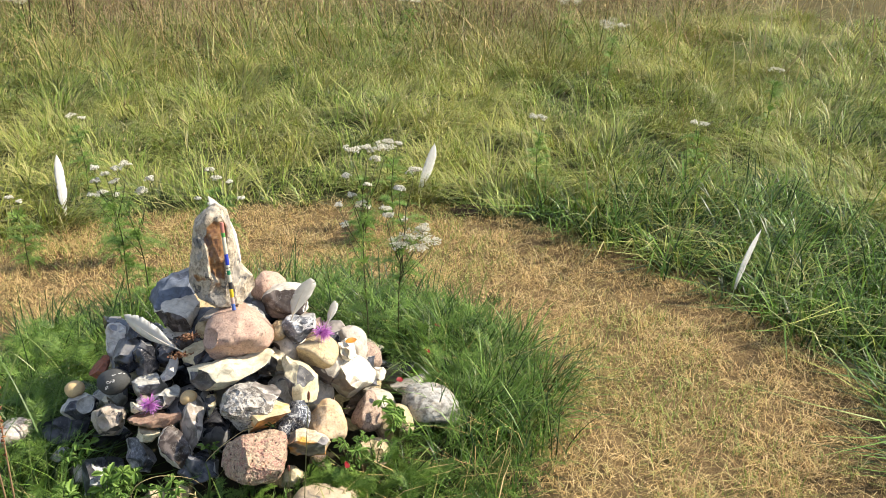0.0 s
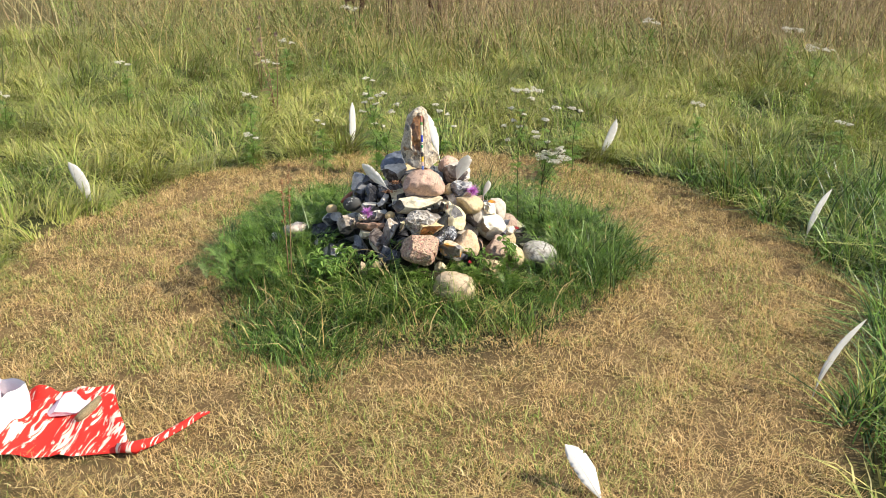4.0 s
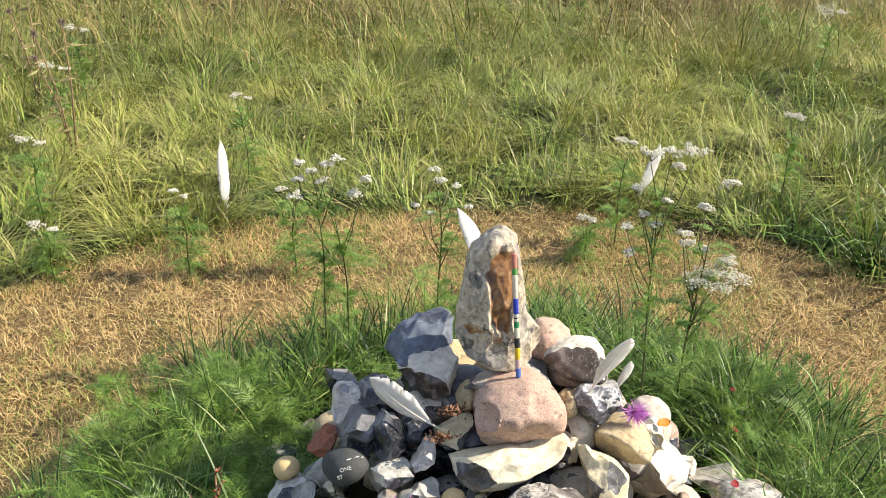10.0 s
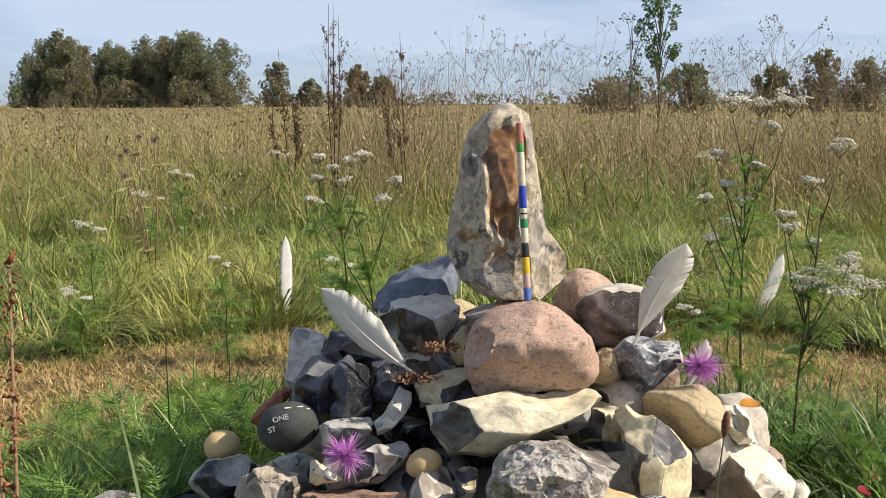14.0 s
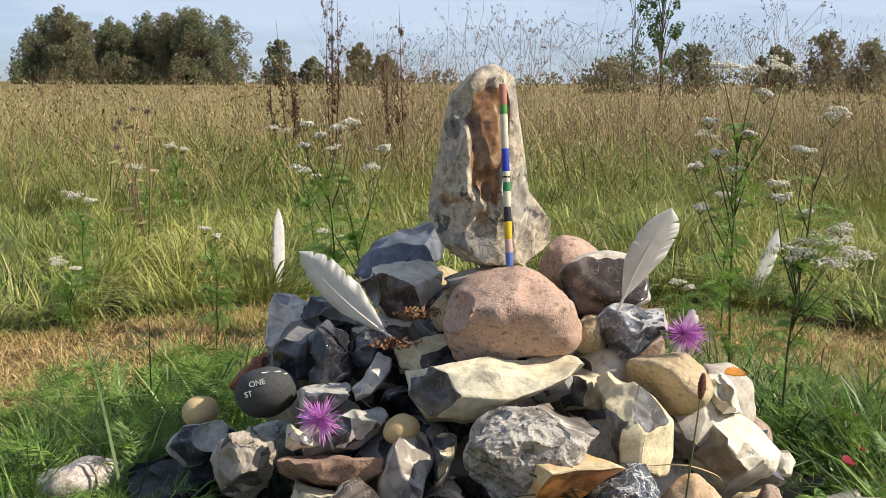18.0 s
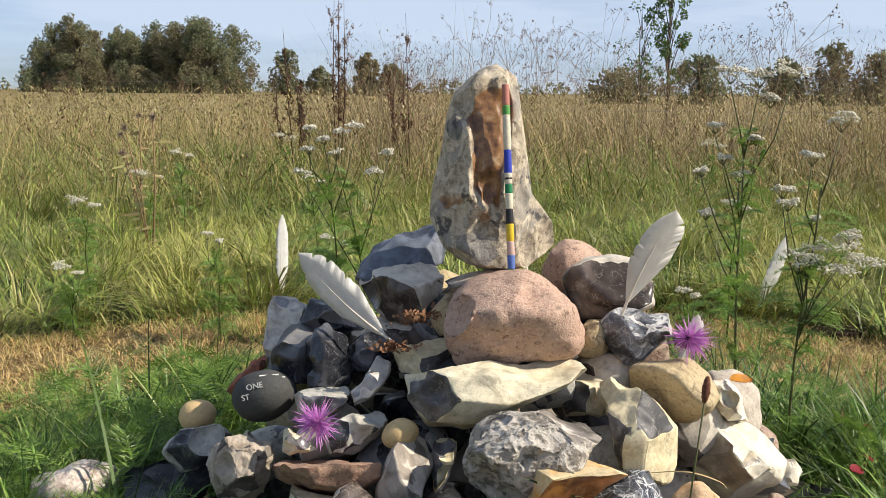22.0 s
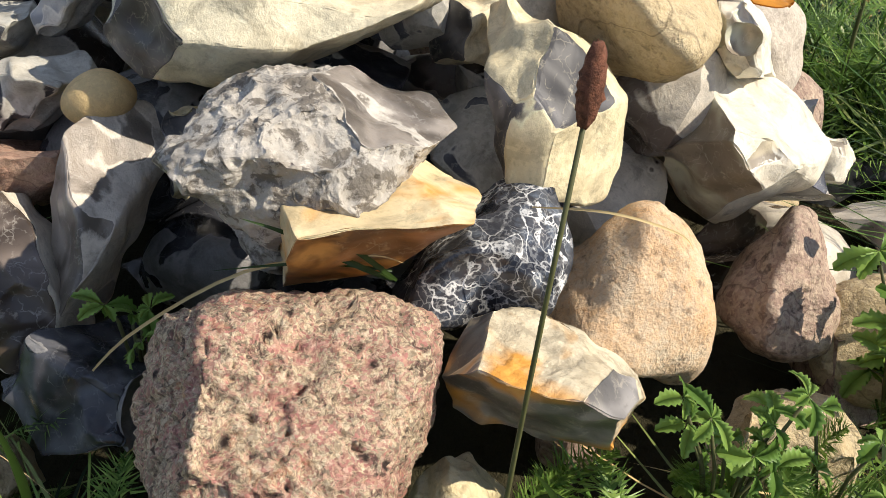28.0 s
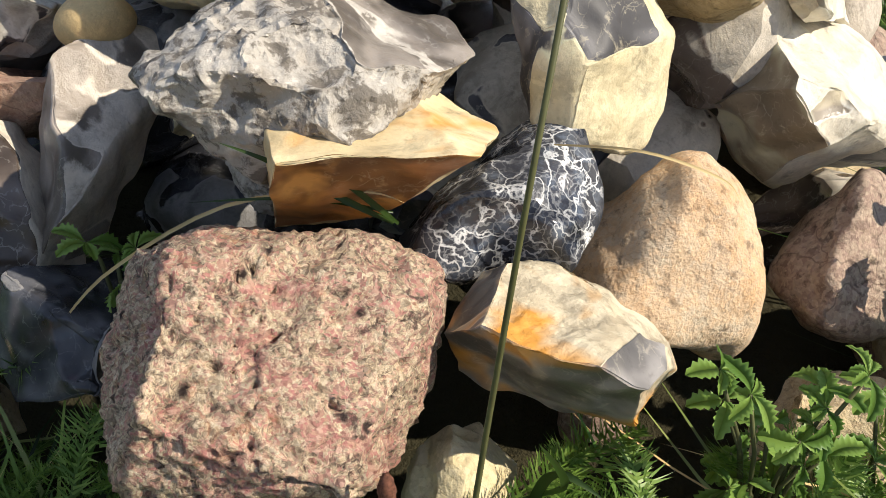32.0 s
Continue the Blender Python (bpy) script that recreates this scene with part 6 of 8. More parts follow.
painted_stick((0.0, 0.0, 0.424), (-0.0095, 0.034, 0.612), 0.0040)


def knapweed(at, way, r, label, seed):
    """A purple knapweed head: a scaly calyx and a burst of thin split petals."""
    rng = np.random.default_rng(seed)
    e = empty("knapweed_flower", at, label, "flower", "purple flowers")
    way = Vector(way).normalized()
    side = way.orthogonal().normalized()
    other = way.cross(side)
    V, F = [], []
    for k in range(280):
        a, t = rng.uniform(0, 2 * math.pi), rng.uniform(0.02, 1.35) ** 0.8
        d = (way * math.cos(t * 1.3) + (side * math.cos(a) + other * math.sin(a)) * math.sin(t * 1.3)).normalized()
        ln = r * rng.uniform(0.55, 1.0)
        w = d.orthogonal().normalized() * 0.00052
        curl = Vector(rng.normal(size=3)) * r * 0.12
        i = len(V)
        V += [w * 0.6, -w * 0.6, d * ln * 0.6 + w + curl * 0.3, d * ln * 0.6 - w + curl * 0.3, d * ln + curl]
        F += [(i, i + 1, i + 3), (i, i + 3, i + 2), (i + 2, i + 3, i + 4)]
    ob = mesh_from("petals", [tuple(v) for v in V], F, PURPLE)
    ob.parent = e
    bm = bmesh.new()
    tube(bm, [-way * r * 0.75, -way * r * 0.55, -way * r * 0.2, way * r * 0.05], [r * 0.08, r * 0.30, r * 0.34, r * 0.18], 10)
    part("calyx", bm, CALYX, e, "dark green calyx")


knapweed((0.182, -0.012, 0.357), (0.35, -1, 0.25), 0.030, "purple knapweed flower on the cairn's ochre stone", 1)
knapweed((-0.178, -0.137, 0.303), (-0.1, -1, 0.35), 0.026, "bright purple knapweed flower lying on grey flint", 2)


def seedhead(at, r, label, seed):
    """A dried seed cluster: many short twisted twigs."""
    rng = np.random.default_rng(seed)
    V, F = [], []
    for k in range(120):
        d = rng.normal(size=3)
        d[2] = abs(d[2]) * 0.6
        d = d / np.linalg.norm(d)
        c = rng.normal(size=3) * r * 0.5 * np.array([1.3, 0.7, 0.35])
        w = np.cross(d, rng.normal(size=3))
        w = w / np.linalg.norm(w) * 0.0011
        i = len(V)
        V += [c + w, c - w, c + d * r * 0.28 + w * 1.6, c + d * r * 0.28 - w * 1.6, c + d * r * 0.45]
        F += [(i, i + 1, i + 3), (i, i + 3, i + 2), (i + 2, i + 3, i + 4)]
    ob = mesh_from("dried_seedhead", V, F, FRUIT)
    ob.location = at
    tagged(ob, label, "seedhead", "dried seedheads")


seedhead((-0.099, -0.005, 0.372), 0.017, "brown dried seedhead lying between flints", 1)
seedhead((-0.120, -0.035, 0.347), 0.014, "small brown dried seedhead below a feather", 2)


def loose_leaf(name, at, length, width, turn, material, label, category):
    """A single fallen leaf or petal, curled a little."""
    bm = bmesh.new()
    for lift in (0.0004, -0.0004):
        grid = []
        for i in range(9):
            s = i / 8
            w = width * math.sin(math.pi * min(1, s * 0.96 + 0.04)) ** 0.7 * 0.5
            grid.append([bm.verts.new(((s - 0.5) * length, c * w * (1 + 0.12 * math.sin(7 * s + c)), 0.14 * length * (c * c) * s + 0.1 * length * math.sin(3 * s) + lift)) for c in (-1, -0.5, 0, 0.5, 1)])
        for p, q in zip(grid, grid[1:]):
            for k in range(4):
                f = (p[k], p[k + 1], q[k + 1], q[k])
                bm.faces.new(f if lift > 0 else f[::-1])
    ob = part(name, bm, material)
    ob.matrix_world = pose(*at, *turn)
    return tagged(ob, label, category)


loose_leaf("fallen_leaf", (0.249, 0.03, 0.300), 0.030, 0.016, (20, 15, 30), ORANGE_LEAF, "small orange fallen leaf on a stone", "leaf")
for at, turn in [((0.345, -0.05, 0.235), (30, 20, 40)), ((0.52, 0.338, 0.14), (10, 30, 0)), ((0.196, -0.262, 0.185), (40, 10, 80)), ((0.46, 0.20, 0.15), (20, 0, 120))]:
    loose_leaf("red_petal", at, 0.020, 0.013, turn, RED_PETAL, "dark red petal caught in green leaves", "petal")

# White letters scratched on the dark pebble; most cannot be read.
LETTER = plain("letter_white", (0.66, 0.66, 0.62), 0.8)
pebble = [o for o in scene.objects if o.name.startswith("pebble") and o["label"].startswith("smooth dark grey")][0]
for text, dx, dz, size, roll in [("ONE", -0.016, 0.004, 0.0085, 18), ("ST", -0.021, -0.006, 0.008, 22)]:
    cu = bpy.data.curves.new("lettering", "FONT")
    cu.body, cu.size, cu.extrude = text, size, 0.0003
    cu.materials.append(LETTER)
    ob = new("lettering", cu)
    ob.parent = pebble
    ob.matrix_local = pose(dx - 0.006, -0.0435 + abs(dx) * 0.22, dz, 90, 0, 0) @ pose(0, 0, 0, 0, -24, roll * 0.4)
    ob["label"] = "white painted letters"
for k, (dx, dz, w) in enumerate([(-0.004, 0.0165, 0.008), (0.008, 0.0165, 0.008), (0.016, 0.0135, 0.006)]):
    bm = bmesh.new()
    bmesh.ops.create_cube(bm, size=1.0)
    ob = part("letter_bar", bm, LETTER, pebble)
    ob.matrix_local = pose(dx, -0.037 + abs(dx) * 0.12, dz + 0.002, -32, 0, 0) @ Matrix.Diagonal((w, 0.0006, 0.0014, 1))


# ---- plants ----
def umbel(parent, at, r, seed):
    """A flat head of many small white florets on spokes."""
    rng = np.random.default_rng(seed)
    V, F = [], []
    at = np.array(at)
    tufts = [np.array([0.78 * r * math.cos(b) * w, 0.78 * r * math.sin(b) * w, 0.14 * r * rng.normal()]) for b, w in zip(rng.uniform(0, 6.28, 9), np.sqrt(rng.uniform(0.05, 1, 9)))]
    for k in range(int(70 + 3200 * r)):
        a, d, tuft = rng.uniform(0, 2 * math.pi), 0.44 * r * math.sqrt(rng.uniform(0, 1)), tufts[rng.integers(len(tufts))]
        c = at + tuft + np.array([d * math.cos(a), d * math.sin(a), 0.05 * r * rng.normal() + 0.20 * r * (1 - (d / (0.44 * r)) ** 2)])
        s = rng.uniform(0.0014, 0.0027)
        i = len(V)
        for q in range(5):
            b = 2 * math.pi * q / 5 + a
            V.append(c + s * np.array([math.cos(b), math.sin(b), 0.25 * rng.normal()]))
        V += [c + np.array([0, 0, s * 0.7]), c - np.array([0, 0, s * 0.9])]
        F += [(i + q, i + (q + 1) % 5, i + 5) for q in range(5)] + [(i + (q + 1) % 5, i + q, i + 6) for q in range(5)]
    ob = mesh_from("flower_head", V, F, FLORET)
    ob.parent = parent
    bm = bmesh.new()
    for k in range(6):
        a = 2 * math.pi * k / 6
        tube(bm, [tuple(at + (0, 0, -0.9 * r)), tuple(at + np.array([0.4 * r * math.cos(a), 0.4 * r * math.sin(a), -0.45 * r])), tuple(at + np.array([0.75 * r * math.cos(a), 0.75 * r * math.sin(a), 0.0]))],
             [0.0005, 0.0004, 0.0003], 4)
    part("spokes", bm, STEM, parent)


def fronds(name, parent, spots, length, material=None):
    """Feathery leaves: a rib with many thin leaflets on both sides. spots: place, way, droop."""
    V, F = [], []
    rng = np.random.default_rng(len(spots) + int(length * 1000))
    for base, way, droop, ln in spots:
        base, way = np.array(base, float), np.array(way, float) / np.linalg.norm(way)
        side = np.cross(way, (0, 0, 1.0))
        side = side / max(1e-6, np.linalg.norm(side))
        n = 26
        for k in range(n):
            s = (k + 0.5) / n
            c = base + way * ln * s + np.array([0, 0, -droop * ln * s * s])
            w = ln * 0.19 * math.sin(math.pi * (0.08 + 0.9 * s)) * rng.uniform(0.8, 1.15)
            for sg in (-1, 1):
                d = side * sg * 0.85 + way * 0.55 + rng.normal(size=3) * 0.22
                for q, m_ in ((0.0, 1.0), (0.45, 0.5), (-0.35, 0.55)):
                    dd = d + way * q + np.array([0, 0, 0.2 * rng.normal()])
                    p = c + dd * w * (0.0 if q == 0 else 0.35)
                    e2 = p + dd * w * m_
                    tk = way * 0.0008
                    i = len(V)
                    V += [p - tk, p + tk, e2]
                    F.append((i, i + 1, i + 2))
        for k in range(6):
            s0, s1 = k / 6, (k + 1) / 6
            a = base + way * ln * s0 + np.array([0, 0, -droop * ln * s0 * s0])
            b2 = base + way * ln * s1 + np.array([0, 0, -droop * ln * s1 * s1])
            i = len(V)
            t = side * 0.0009
            V += [a - t, a + t, b2 + t, b2 - t]
            F += [(i, i + 1, i + 2), (i, i + 2, i + 3)]
    ob = mesh_from(name, V, F, material or LEAF)
    ob.parent = parent
    return ob


def yarrow(base, heads, label, seed, fork=0.45):
    """A yarrow plant: stems that fork to flat white heads, feathery leaves up the stem."""
    rng = np.random.default_rng(seed)
    base = Vector(base)
    e = empty("yarrow", base, label, "wildflower", "yarrow plants")
    top = sum((Vector(h[:3]) for h in heads), Vector()) / len(heads) - base
    tall = max(h[2] for h in heads) - base.z
    lean = Vector((top.x, top.y, 0)) * 0.8
    knee = lean + Vector((0, 0, tall * 0.82))
    spots = []

    def on_stem(q):
        """A point on the main stem, from its foot to its top."""
        return Vector((knee.x * q * q, knee.y * q * q, knee.z * q)) + Vector((math.sin(q * 7 + seed), math.cos(q * 5 + seed), 0)) * 0.006 * q

    bm = bmesh.new()
    tube(bm, [(0, 0, -0.02)] + [tuple(on_stem(q / 7)) for q in range(1, 8)], [0.0024 - 0.00017 * q for q in range(8)], 6)
    part("stem", bm, STEM, e)
    for k, (x, y, z, r) in enumerate(heads):
        h = Vector((x, y, z)) - base
        bm = bmesh.new()
        away = (Vector((h.x, h.y, 0)) - lean).length
        low = on_stem(min(0.97, max(0.25, (h.z - 0.04 - 1.1 * away - rng.uniform(0.01, 0.07)) / knee.z)))
        m1 = low.lerp(h, 0.5) + Vector((0, 0, -0.014)) + Vector(rng.normal(0, 0.006, 3))
        tube(bm, [tuple(low), tuple(m1), tuple(h - Vector((0, 0, r)))], [0.0013, 0.0011, 0.0008], 5)
        branch = part("branch", bm, STEM, e)
        umbel(branch, tuple(h), r, seed * 50 + k)
        for q in range(3):
            c = low.lerp(m1, rng.uniform(0.1, 1))
            spots.append((tuple(c), (rng.normal(), rng.normal(), 0.5), 0.5, rng.uniform(0.03, 0.06)))
    for q in range(44):
        s = rng.uniform(0.05, 0.95)
        spots.append((tuple(on_stem(s)), (rng.normal(), rng.normal(), 0.6), 0.6, rng.uniform(0.05, 0.10)))
    fronds("leaves", e, spots, 0.05)


def dry_thistle(base, heads, label, seed):
    """A withered thistle: brown stem, curled leaf rags, grey fluffy heads."""
    rng = np.random.default_rng(seed)
    base = Vector(base)
    e = empty("dry_thistle", base, label, "dead plant", "withered thistles")
    for k, hd in enumerate(heads):
        h = Vector(hd) - base
        bm = bmesh.new()
        tube(bm, [(0, 0, -0.02), tuple(h * 0.5 + Vector((0.01, 0, 0.02))), tuple(h)], [0.004, 0.003, 0.002], 5)
        part("stem", bm, STEM_DRY, e)
        V, F = [], []
        for q in range(170):
            d = rng.normal(size=3)
            d = d / np.linalg.norm(d) * 0.020 * rng.uniform(0.5, 1.1)
            w = np.cross(d, rng.normal(size=3))
            w = w / np.linalg.norm(w) * 0.0016
            i = len(V)
            V += [np.array(h) + w, np.array(h) - w, np.array(h) + d]
            F.append((i, i + 1, i + 2))
        ob = mesh_from("fluffy_head", V, F, FLUFF)
        ob.parent = e
        V, F = [], []
        for q in range(16):
            c = np.array(h) * rng.uniform(0.1, 0.9)
            d = np.array([rng.normal(), rng.normal(), -0.3]) * 0.03
            w = np.array([0, 0, 0.006])
            i = len(V)
            V += [c - w, c + w, c + d * 0.6 + w * 0.7, c + d]
            F += [(i, i + 1, i + 2), (i, i + 2, i + 3)]
        ob = mesh_from("withered_leaf", V, F, DRY)
        ob.parent = e
        ob["kind"] = "stuff"


FLUFF = blade_mat("thistle_fluff", [(0.34, 0.26, 0.20), (0.24, 0.16, 0.12), (0.42, 0.34, 0.26)], 0.8, 0.2)
dry_thistle((-1.2, 2.22, 0.0), [(-1.168, 2.2, 0.514), (-1.28, 2.2, 0.391), (-1.268, 2.2, 0.476)], "withered thistle with grey-brown fluffy heads", 1)
dry_thistle((-1.5, 2.9, 0.0), [(-1.48, 2.9, 0.50), (-1.56, 2.9, 0.42)], "withered brown thistle in the meadow", 2)
yarrow((0.335, 0.36, 0.04), [(0.308, 0.38, 0.638, 0.022), (0.350, 0.39, 0.632, 0.020), (0.389, 0.38, 0.636, 0.026), (0.303, 0.38, 0.517, 0.012), (0.328, 0.38, 0.493, 0.013), (0.284, 0.38, 0.440, 0.014), (0.295, 0.40, 0.560, 0.013), (0.345, 0.37, 0.545, 0.012), (0.270, 0.36, 0.500, 0.011), (0.37, 0.40, 0.60, 0.016)],
       "tall yarrow plant with white flower heads behind the cairn", 1, 0.7)
yarrow((0.42, 0.38, 0.03), [(0.463, 0.38, 0.573, 0.022), (0.389, 0.38, 0.474, 0.016), (0.398, 0.38, 0.454, 0.014), (0.415, 0.37, 0.380, 0.030), (0.454, 0.38, 0.388, 0.032), (0.507, 0.38, 0.374, 0.030), (0.470, 0.36, 0.360, 0.028), (0.435, 0.39, 0.365, 0.024), (0.488, 0.40, 0.392, 0.024), (0.43, 0.39, 0.52, 0.016), (0.44, 0.40, 0.43, 0.014), (0.49, 0.39, 0.41, 0.018)],
       "bushy yarrow plant with dense cream flower heads", 2, 0.5)
yarrow((-0.29, 0.66, 0.02), [(-0.333, 0.64, 0.542, 0.014), (-0.276, 0.64, 0.536, 0.014), (-0.253, 0.64, 0.546, 0.016), (-0.306, 0.64, 0.524, 0.013), (-0.333, 0.64, 0.507, 0.013)], "slender yarrow with white flower heads at the circle's far side", 3, 0.6)
yarrow((-0.03, 0.76, 0.0), [(-0.044, 0.738, 0.481, 0.013), (-0.028, 0.752, 0.451, 0.018), (-0.086, 0.748, 0.395, 0.011), (0.035, 0.748, 0.386, 0.012), (0.004, 0.742, 0.440, 0.012), (-0.052, 0.75, 0.375, 0.010)], "yarrow with cream flower heads behind the standing stone", 9, 0.6)
yarrow((-0.24, 0.68, 0.02), [(-0.287, 0.64, 0.500, 0.013), (-0.344, 0.64, 0.468, 0.015), (-0.218, 0.64, 0.467, 0.022), (-0.197, 0.64, 0.501, 0.016)], "slender yarrow with scattered white flower heads", 4, 0.6)
for k, (x, y, z, r) in enumerate([(-0.397, 1.2, 0.265, 0.02), (-1.049, 1.2, 0.181, 0.026), (-0.687, 1.2, 0.268, 0.016), (0.433, 1.2, 0.156, 0.02), (2.121, 3.116, 0.35, 0.06), (1.158, 1.488, 0.35, 0.025), (0.548, 1.29, 0.35, 0.025),
                                  (-1.259, 4.495, 0.35, 0.06), (1.141, 4.099, 0.35, 0.05), (2.133, 3.879, 0.35, 0.06), (-0.567, 1.832, 0.35, 0.022), (-1.331, 2.901, 0.35, 0.03), (-1.167, 1.563, 0.3, 0.03),
                                  (-1.315, 2.455, 0.3, 0.035), (-2.6, 1.6, 0.25, 0.03), (-2.2, 2.3, 0.3, 0.03), (1.9, 1.6, 0.25, 0.03), (2.6, 2.2, 0.3, 0.03)]):
    yarrow((x + 0.02, y + 0.02, 0.0), [(x, y, z, r), (x + 1.6 * r, y + 0.5 * r, z - 0.015, r * 0.7)], "single yarrow in the meadow with white heads", 20 + k, 0.6)

# Feathery leaves low round the foot of the pile.
rng = np.random.default_rng(12)
spots = []
for k in range(480):
    a = rng.uniform(math.radians(150), math.radians(330)) if k % 3 else rng.uniform(-0.5, math.pi)
    r = rng.uniform(0.36, 0.62)
    x, y = r * 1.1 * math.cos(a), 0.12 + r * math.sin(a)
    spots.append(((x, y, ground_z(x, y) + rng.uniform(0.0, 0.05)), (math.cos(a) + rng.normal() * 0.7, math.sin(a) + rng.normal() * 0.7, rng.uniform(0.3, 1.1)), 0.5, rng.uniform(0.07, 0.17)))
for k in range(420):
    left = k % 3 > 0
    x, y = (rng.uniform(-0.74, -0.36), rng.uniform(-0.35, 0.55)) if left else (rng.uniform(0.44, 0.68), rng.uniform(0.02, 0.5))
    spots.append(((x, y, ground_z(x, y) + rng.uniform(0.0, 0.13 if left else 0.10)), (rng.normal(), rng.normal(), rng.uniform(0.1, 1.3)), 0.5, rng.uniform(0.08, 0.17)))
for k in range(150):
    x, y = rng.uniform(-0.70, -0.36), rng.uniform(-0.05, 0.50)
    spots.append(((x, y, ground_z(x, y) + rng.uniform(0.02, 0.13)), (rng.normal(), rng.normal() - 0.3, rng.uniform(0.2, 1.0)), 0.6, rng.uniform(0.13, 0.21)))
for k in range(46):
    spots.append(((rng.uniform(0.09, 0.20), rng.uniform(-0.30, -0.235), rng.uniform(0.11, 0.155)), (rng.uniform(-0.2, 1), rng.normal() * 0.5, rng.uniform(0.1, 0.7)), 0.5, rng.uniform(0.045, 0.08)))
for x, y, z, wx, wy, ln in [(0.10, -0.285, 0.115, 1, 0.05, 0.12), (0.13, -0.30, 0.10, 0.9, 0.3, 0.10), (0.16, -0.29, 0.10, 0.7, -0.3, 0.09), (0.21, -0.27, 0.10, 0.6, 0.6, 0.10), (0.24, -0.25, 0.10, 1, 0.1, 0.10),
                            (0.105, -0.26, 0.14, 1, 0.1, 0.07), (0.115, -0.25, 0.155, 1, 0.0, 0.075), (0.125, -0.265, 0.13, 0.9, 0.2, 0.07), (0.13, -0.25, 0.145, 0.8, -0.2, 0.06), (0.15, -0.26, 0.15, 0.7, 0.3, 0.06),
                            (0.12, -0.27, 0.135, 0.5, 0.5, 0.06), (0.16, -0.25, 0.14, 1, -0.1, 0.06), (0.11, -0.24, 0.15, 0.4, 0.4, 0.06), (0.17, -0.27, 0.13, 0.9, 0.1, 0.07), (0.14, -0.28, 0.125, 1, 0.2, 0.07),
                            (-0.05, -0.29, 0.10, -0.5, -0.5, 0.09), (0.02, -0.30, 0.09, 0.6, -0.4, 0.09), (-0.25, -0.20, 0.12, -0.3, -0.3, 0.11), (-0.31, -0.17, 0.12, -0.6, -0.2, 0.12)]:
    spots.append(((x, y, z), (wx, wy, 0.25), 0.3, ln))
for k in range(70):
    spots.append(((rng.uniform(-0.13, 0.03), rng.uniform(-0.30, -0.235), rng.uniform(0.10, 0.15)), (rng.normal() * 0.7, rng.normal() * 0.5 - 0.2, rng.uniform(0.2, 0.9)), 0.5, rng.uniform(0.04, 0.075)))
for k in range(60):
    spots.append(((rng.uniform(0.20, 0.34), rng.uniform(-0.29, -0.17), rng.uniform(0.10, 0.15)), (rng.normal() * 0.6, rng.normal() * 0.5 - 0.2, rng.uniform(0.3, 1.0)), 0.5, rng.uniform(0.04, 0.085)))
FROND = blade_mat("frond", [(0.10, 0.19, 0.03), (0.18, 0.30, 0.05), (0.30, 0.41, 0.10)], 0.4, 0.3,
                  22.0, [(0.035, 0.075, 0.012), (0.08, 0.15, 0.024), (0.14, 0.24, 0.04)])
ob = fronds("feathery_leaves", None, spots, 0.09, FROND)
tagged(ob, "feathery bright green yarrow leaves round the foot of the pile", "herb", kind="stuff")


def cinquefoil(at, count, size, seed, label, tall=1.9):
    """A low herb with toothed leaves of five leaflets on thin stalks."""
    rng = np.random.default_rng(seed)
    e = empty("cinquefoil", at, label, "herb", "low leafy herbs")
    for k in range(count):
        a = rng.uniform(0, 2 * math.pi)
        c = Vector((size * rng.uniform(0.2, 1.4) * math.cos(a), size * 0.8 * rng.uniform(0.2, 1.2) * math.sin(a), size * rng.uniform(0.2, tall)))
        bm = bmesh.new()
        tube(bm, [(0, 0, -0.03), tuple(c * 0.5 + Vector((0, 0, 0.006))), tuple(c)], [0.0012, 0.001, 0.0008], 5)
        leaf = part("stalk", bm, STEM, e)
        up = Vector((0.5 * rng.normal() + 0.2, -0.35 + 0.5 * rng.normal(), 1)).normalized()
        s0 = up.orthogonal().normalized()
        s1 = up.cross(s0)
        V, F = [], []
        for q in range(5):
            b = 2 * math.pi * (q / 6.6) + a + 0.25 * rng.normal()
            d = s0 * math.cos(b) + s1 * math.sin(b)
            w = up.cross(d)
            ln = size * (1.0, 0.85, 0.5, 0.55, 0.9)[q] * rng.uniform(0.55, 0.95)
            i0 = len(V)
            mids = [c + d * ln * s + up * ln * (0.16 * math.sin(3 * s) - 0.30 * s * s) + w * ln * 0.04 * math.sin(5 * s + q) for s in (i / 14 for i in range(15))]
            V += [tuple(p) for p in mids]
            for sg in (1, -1):
                j0 = len(V)
                for i in range(1, 14):
                    s = i / 14
                    wid = ln * 0.27 * math.sin(math.pi * s ** 1.35) ** 0.75 * (1.14 if i % 2 else 0.80)
                    V.append(tuple(mids[i] + w * sg * wid + up * (wid * 0.22 + ln * 0.015 * (i % 2)) + d * (0.05 if i % 2 else 0.0) * ln))
                F += [(i0, i0 + 1, j0)]
                for i in range(1, 13):
                    F += [(i0 + i, i0 + i + 1, j0 + i), (i0 + i, j0 + i, j0 + i - 1)]
                F += [(i0 + 13, i0 + 14, j0 + 12)]
        ob = mesh_from("leaf", V, F, LEAF)
        ob.parent = leaf
    return e


cinquefoil((0.215, -0.205, 0.125), 20, 0.021, 1, "toothed green cinquefoil leaves in front of the flints", 4.2)
cinquefoil((0.265, -0.190, 0.115), 9, 0.021, 13, "toothed leaves before a yellowish stone", 3.8)
cinquefoil((0.33, -0.10, 0.12), 20, 0.028, 2, "green toothed leaves beside a brown stone", 3.5)
cinquefoil((-0.067, -0.18, 0.185), 4, 0.020, 3, "small green sprig growing between the stones")
cinquefoil((-0.163, -0.25, 0.15), 10, 0.024, 4, "five-fingered green leaves before dark flint")
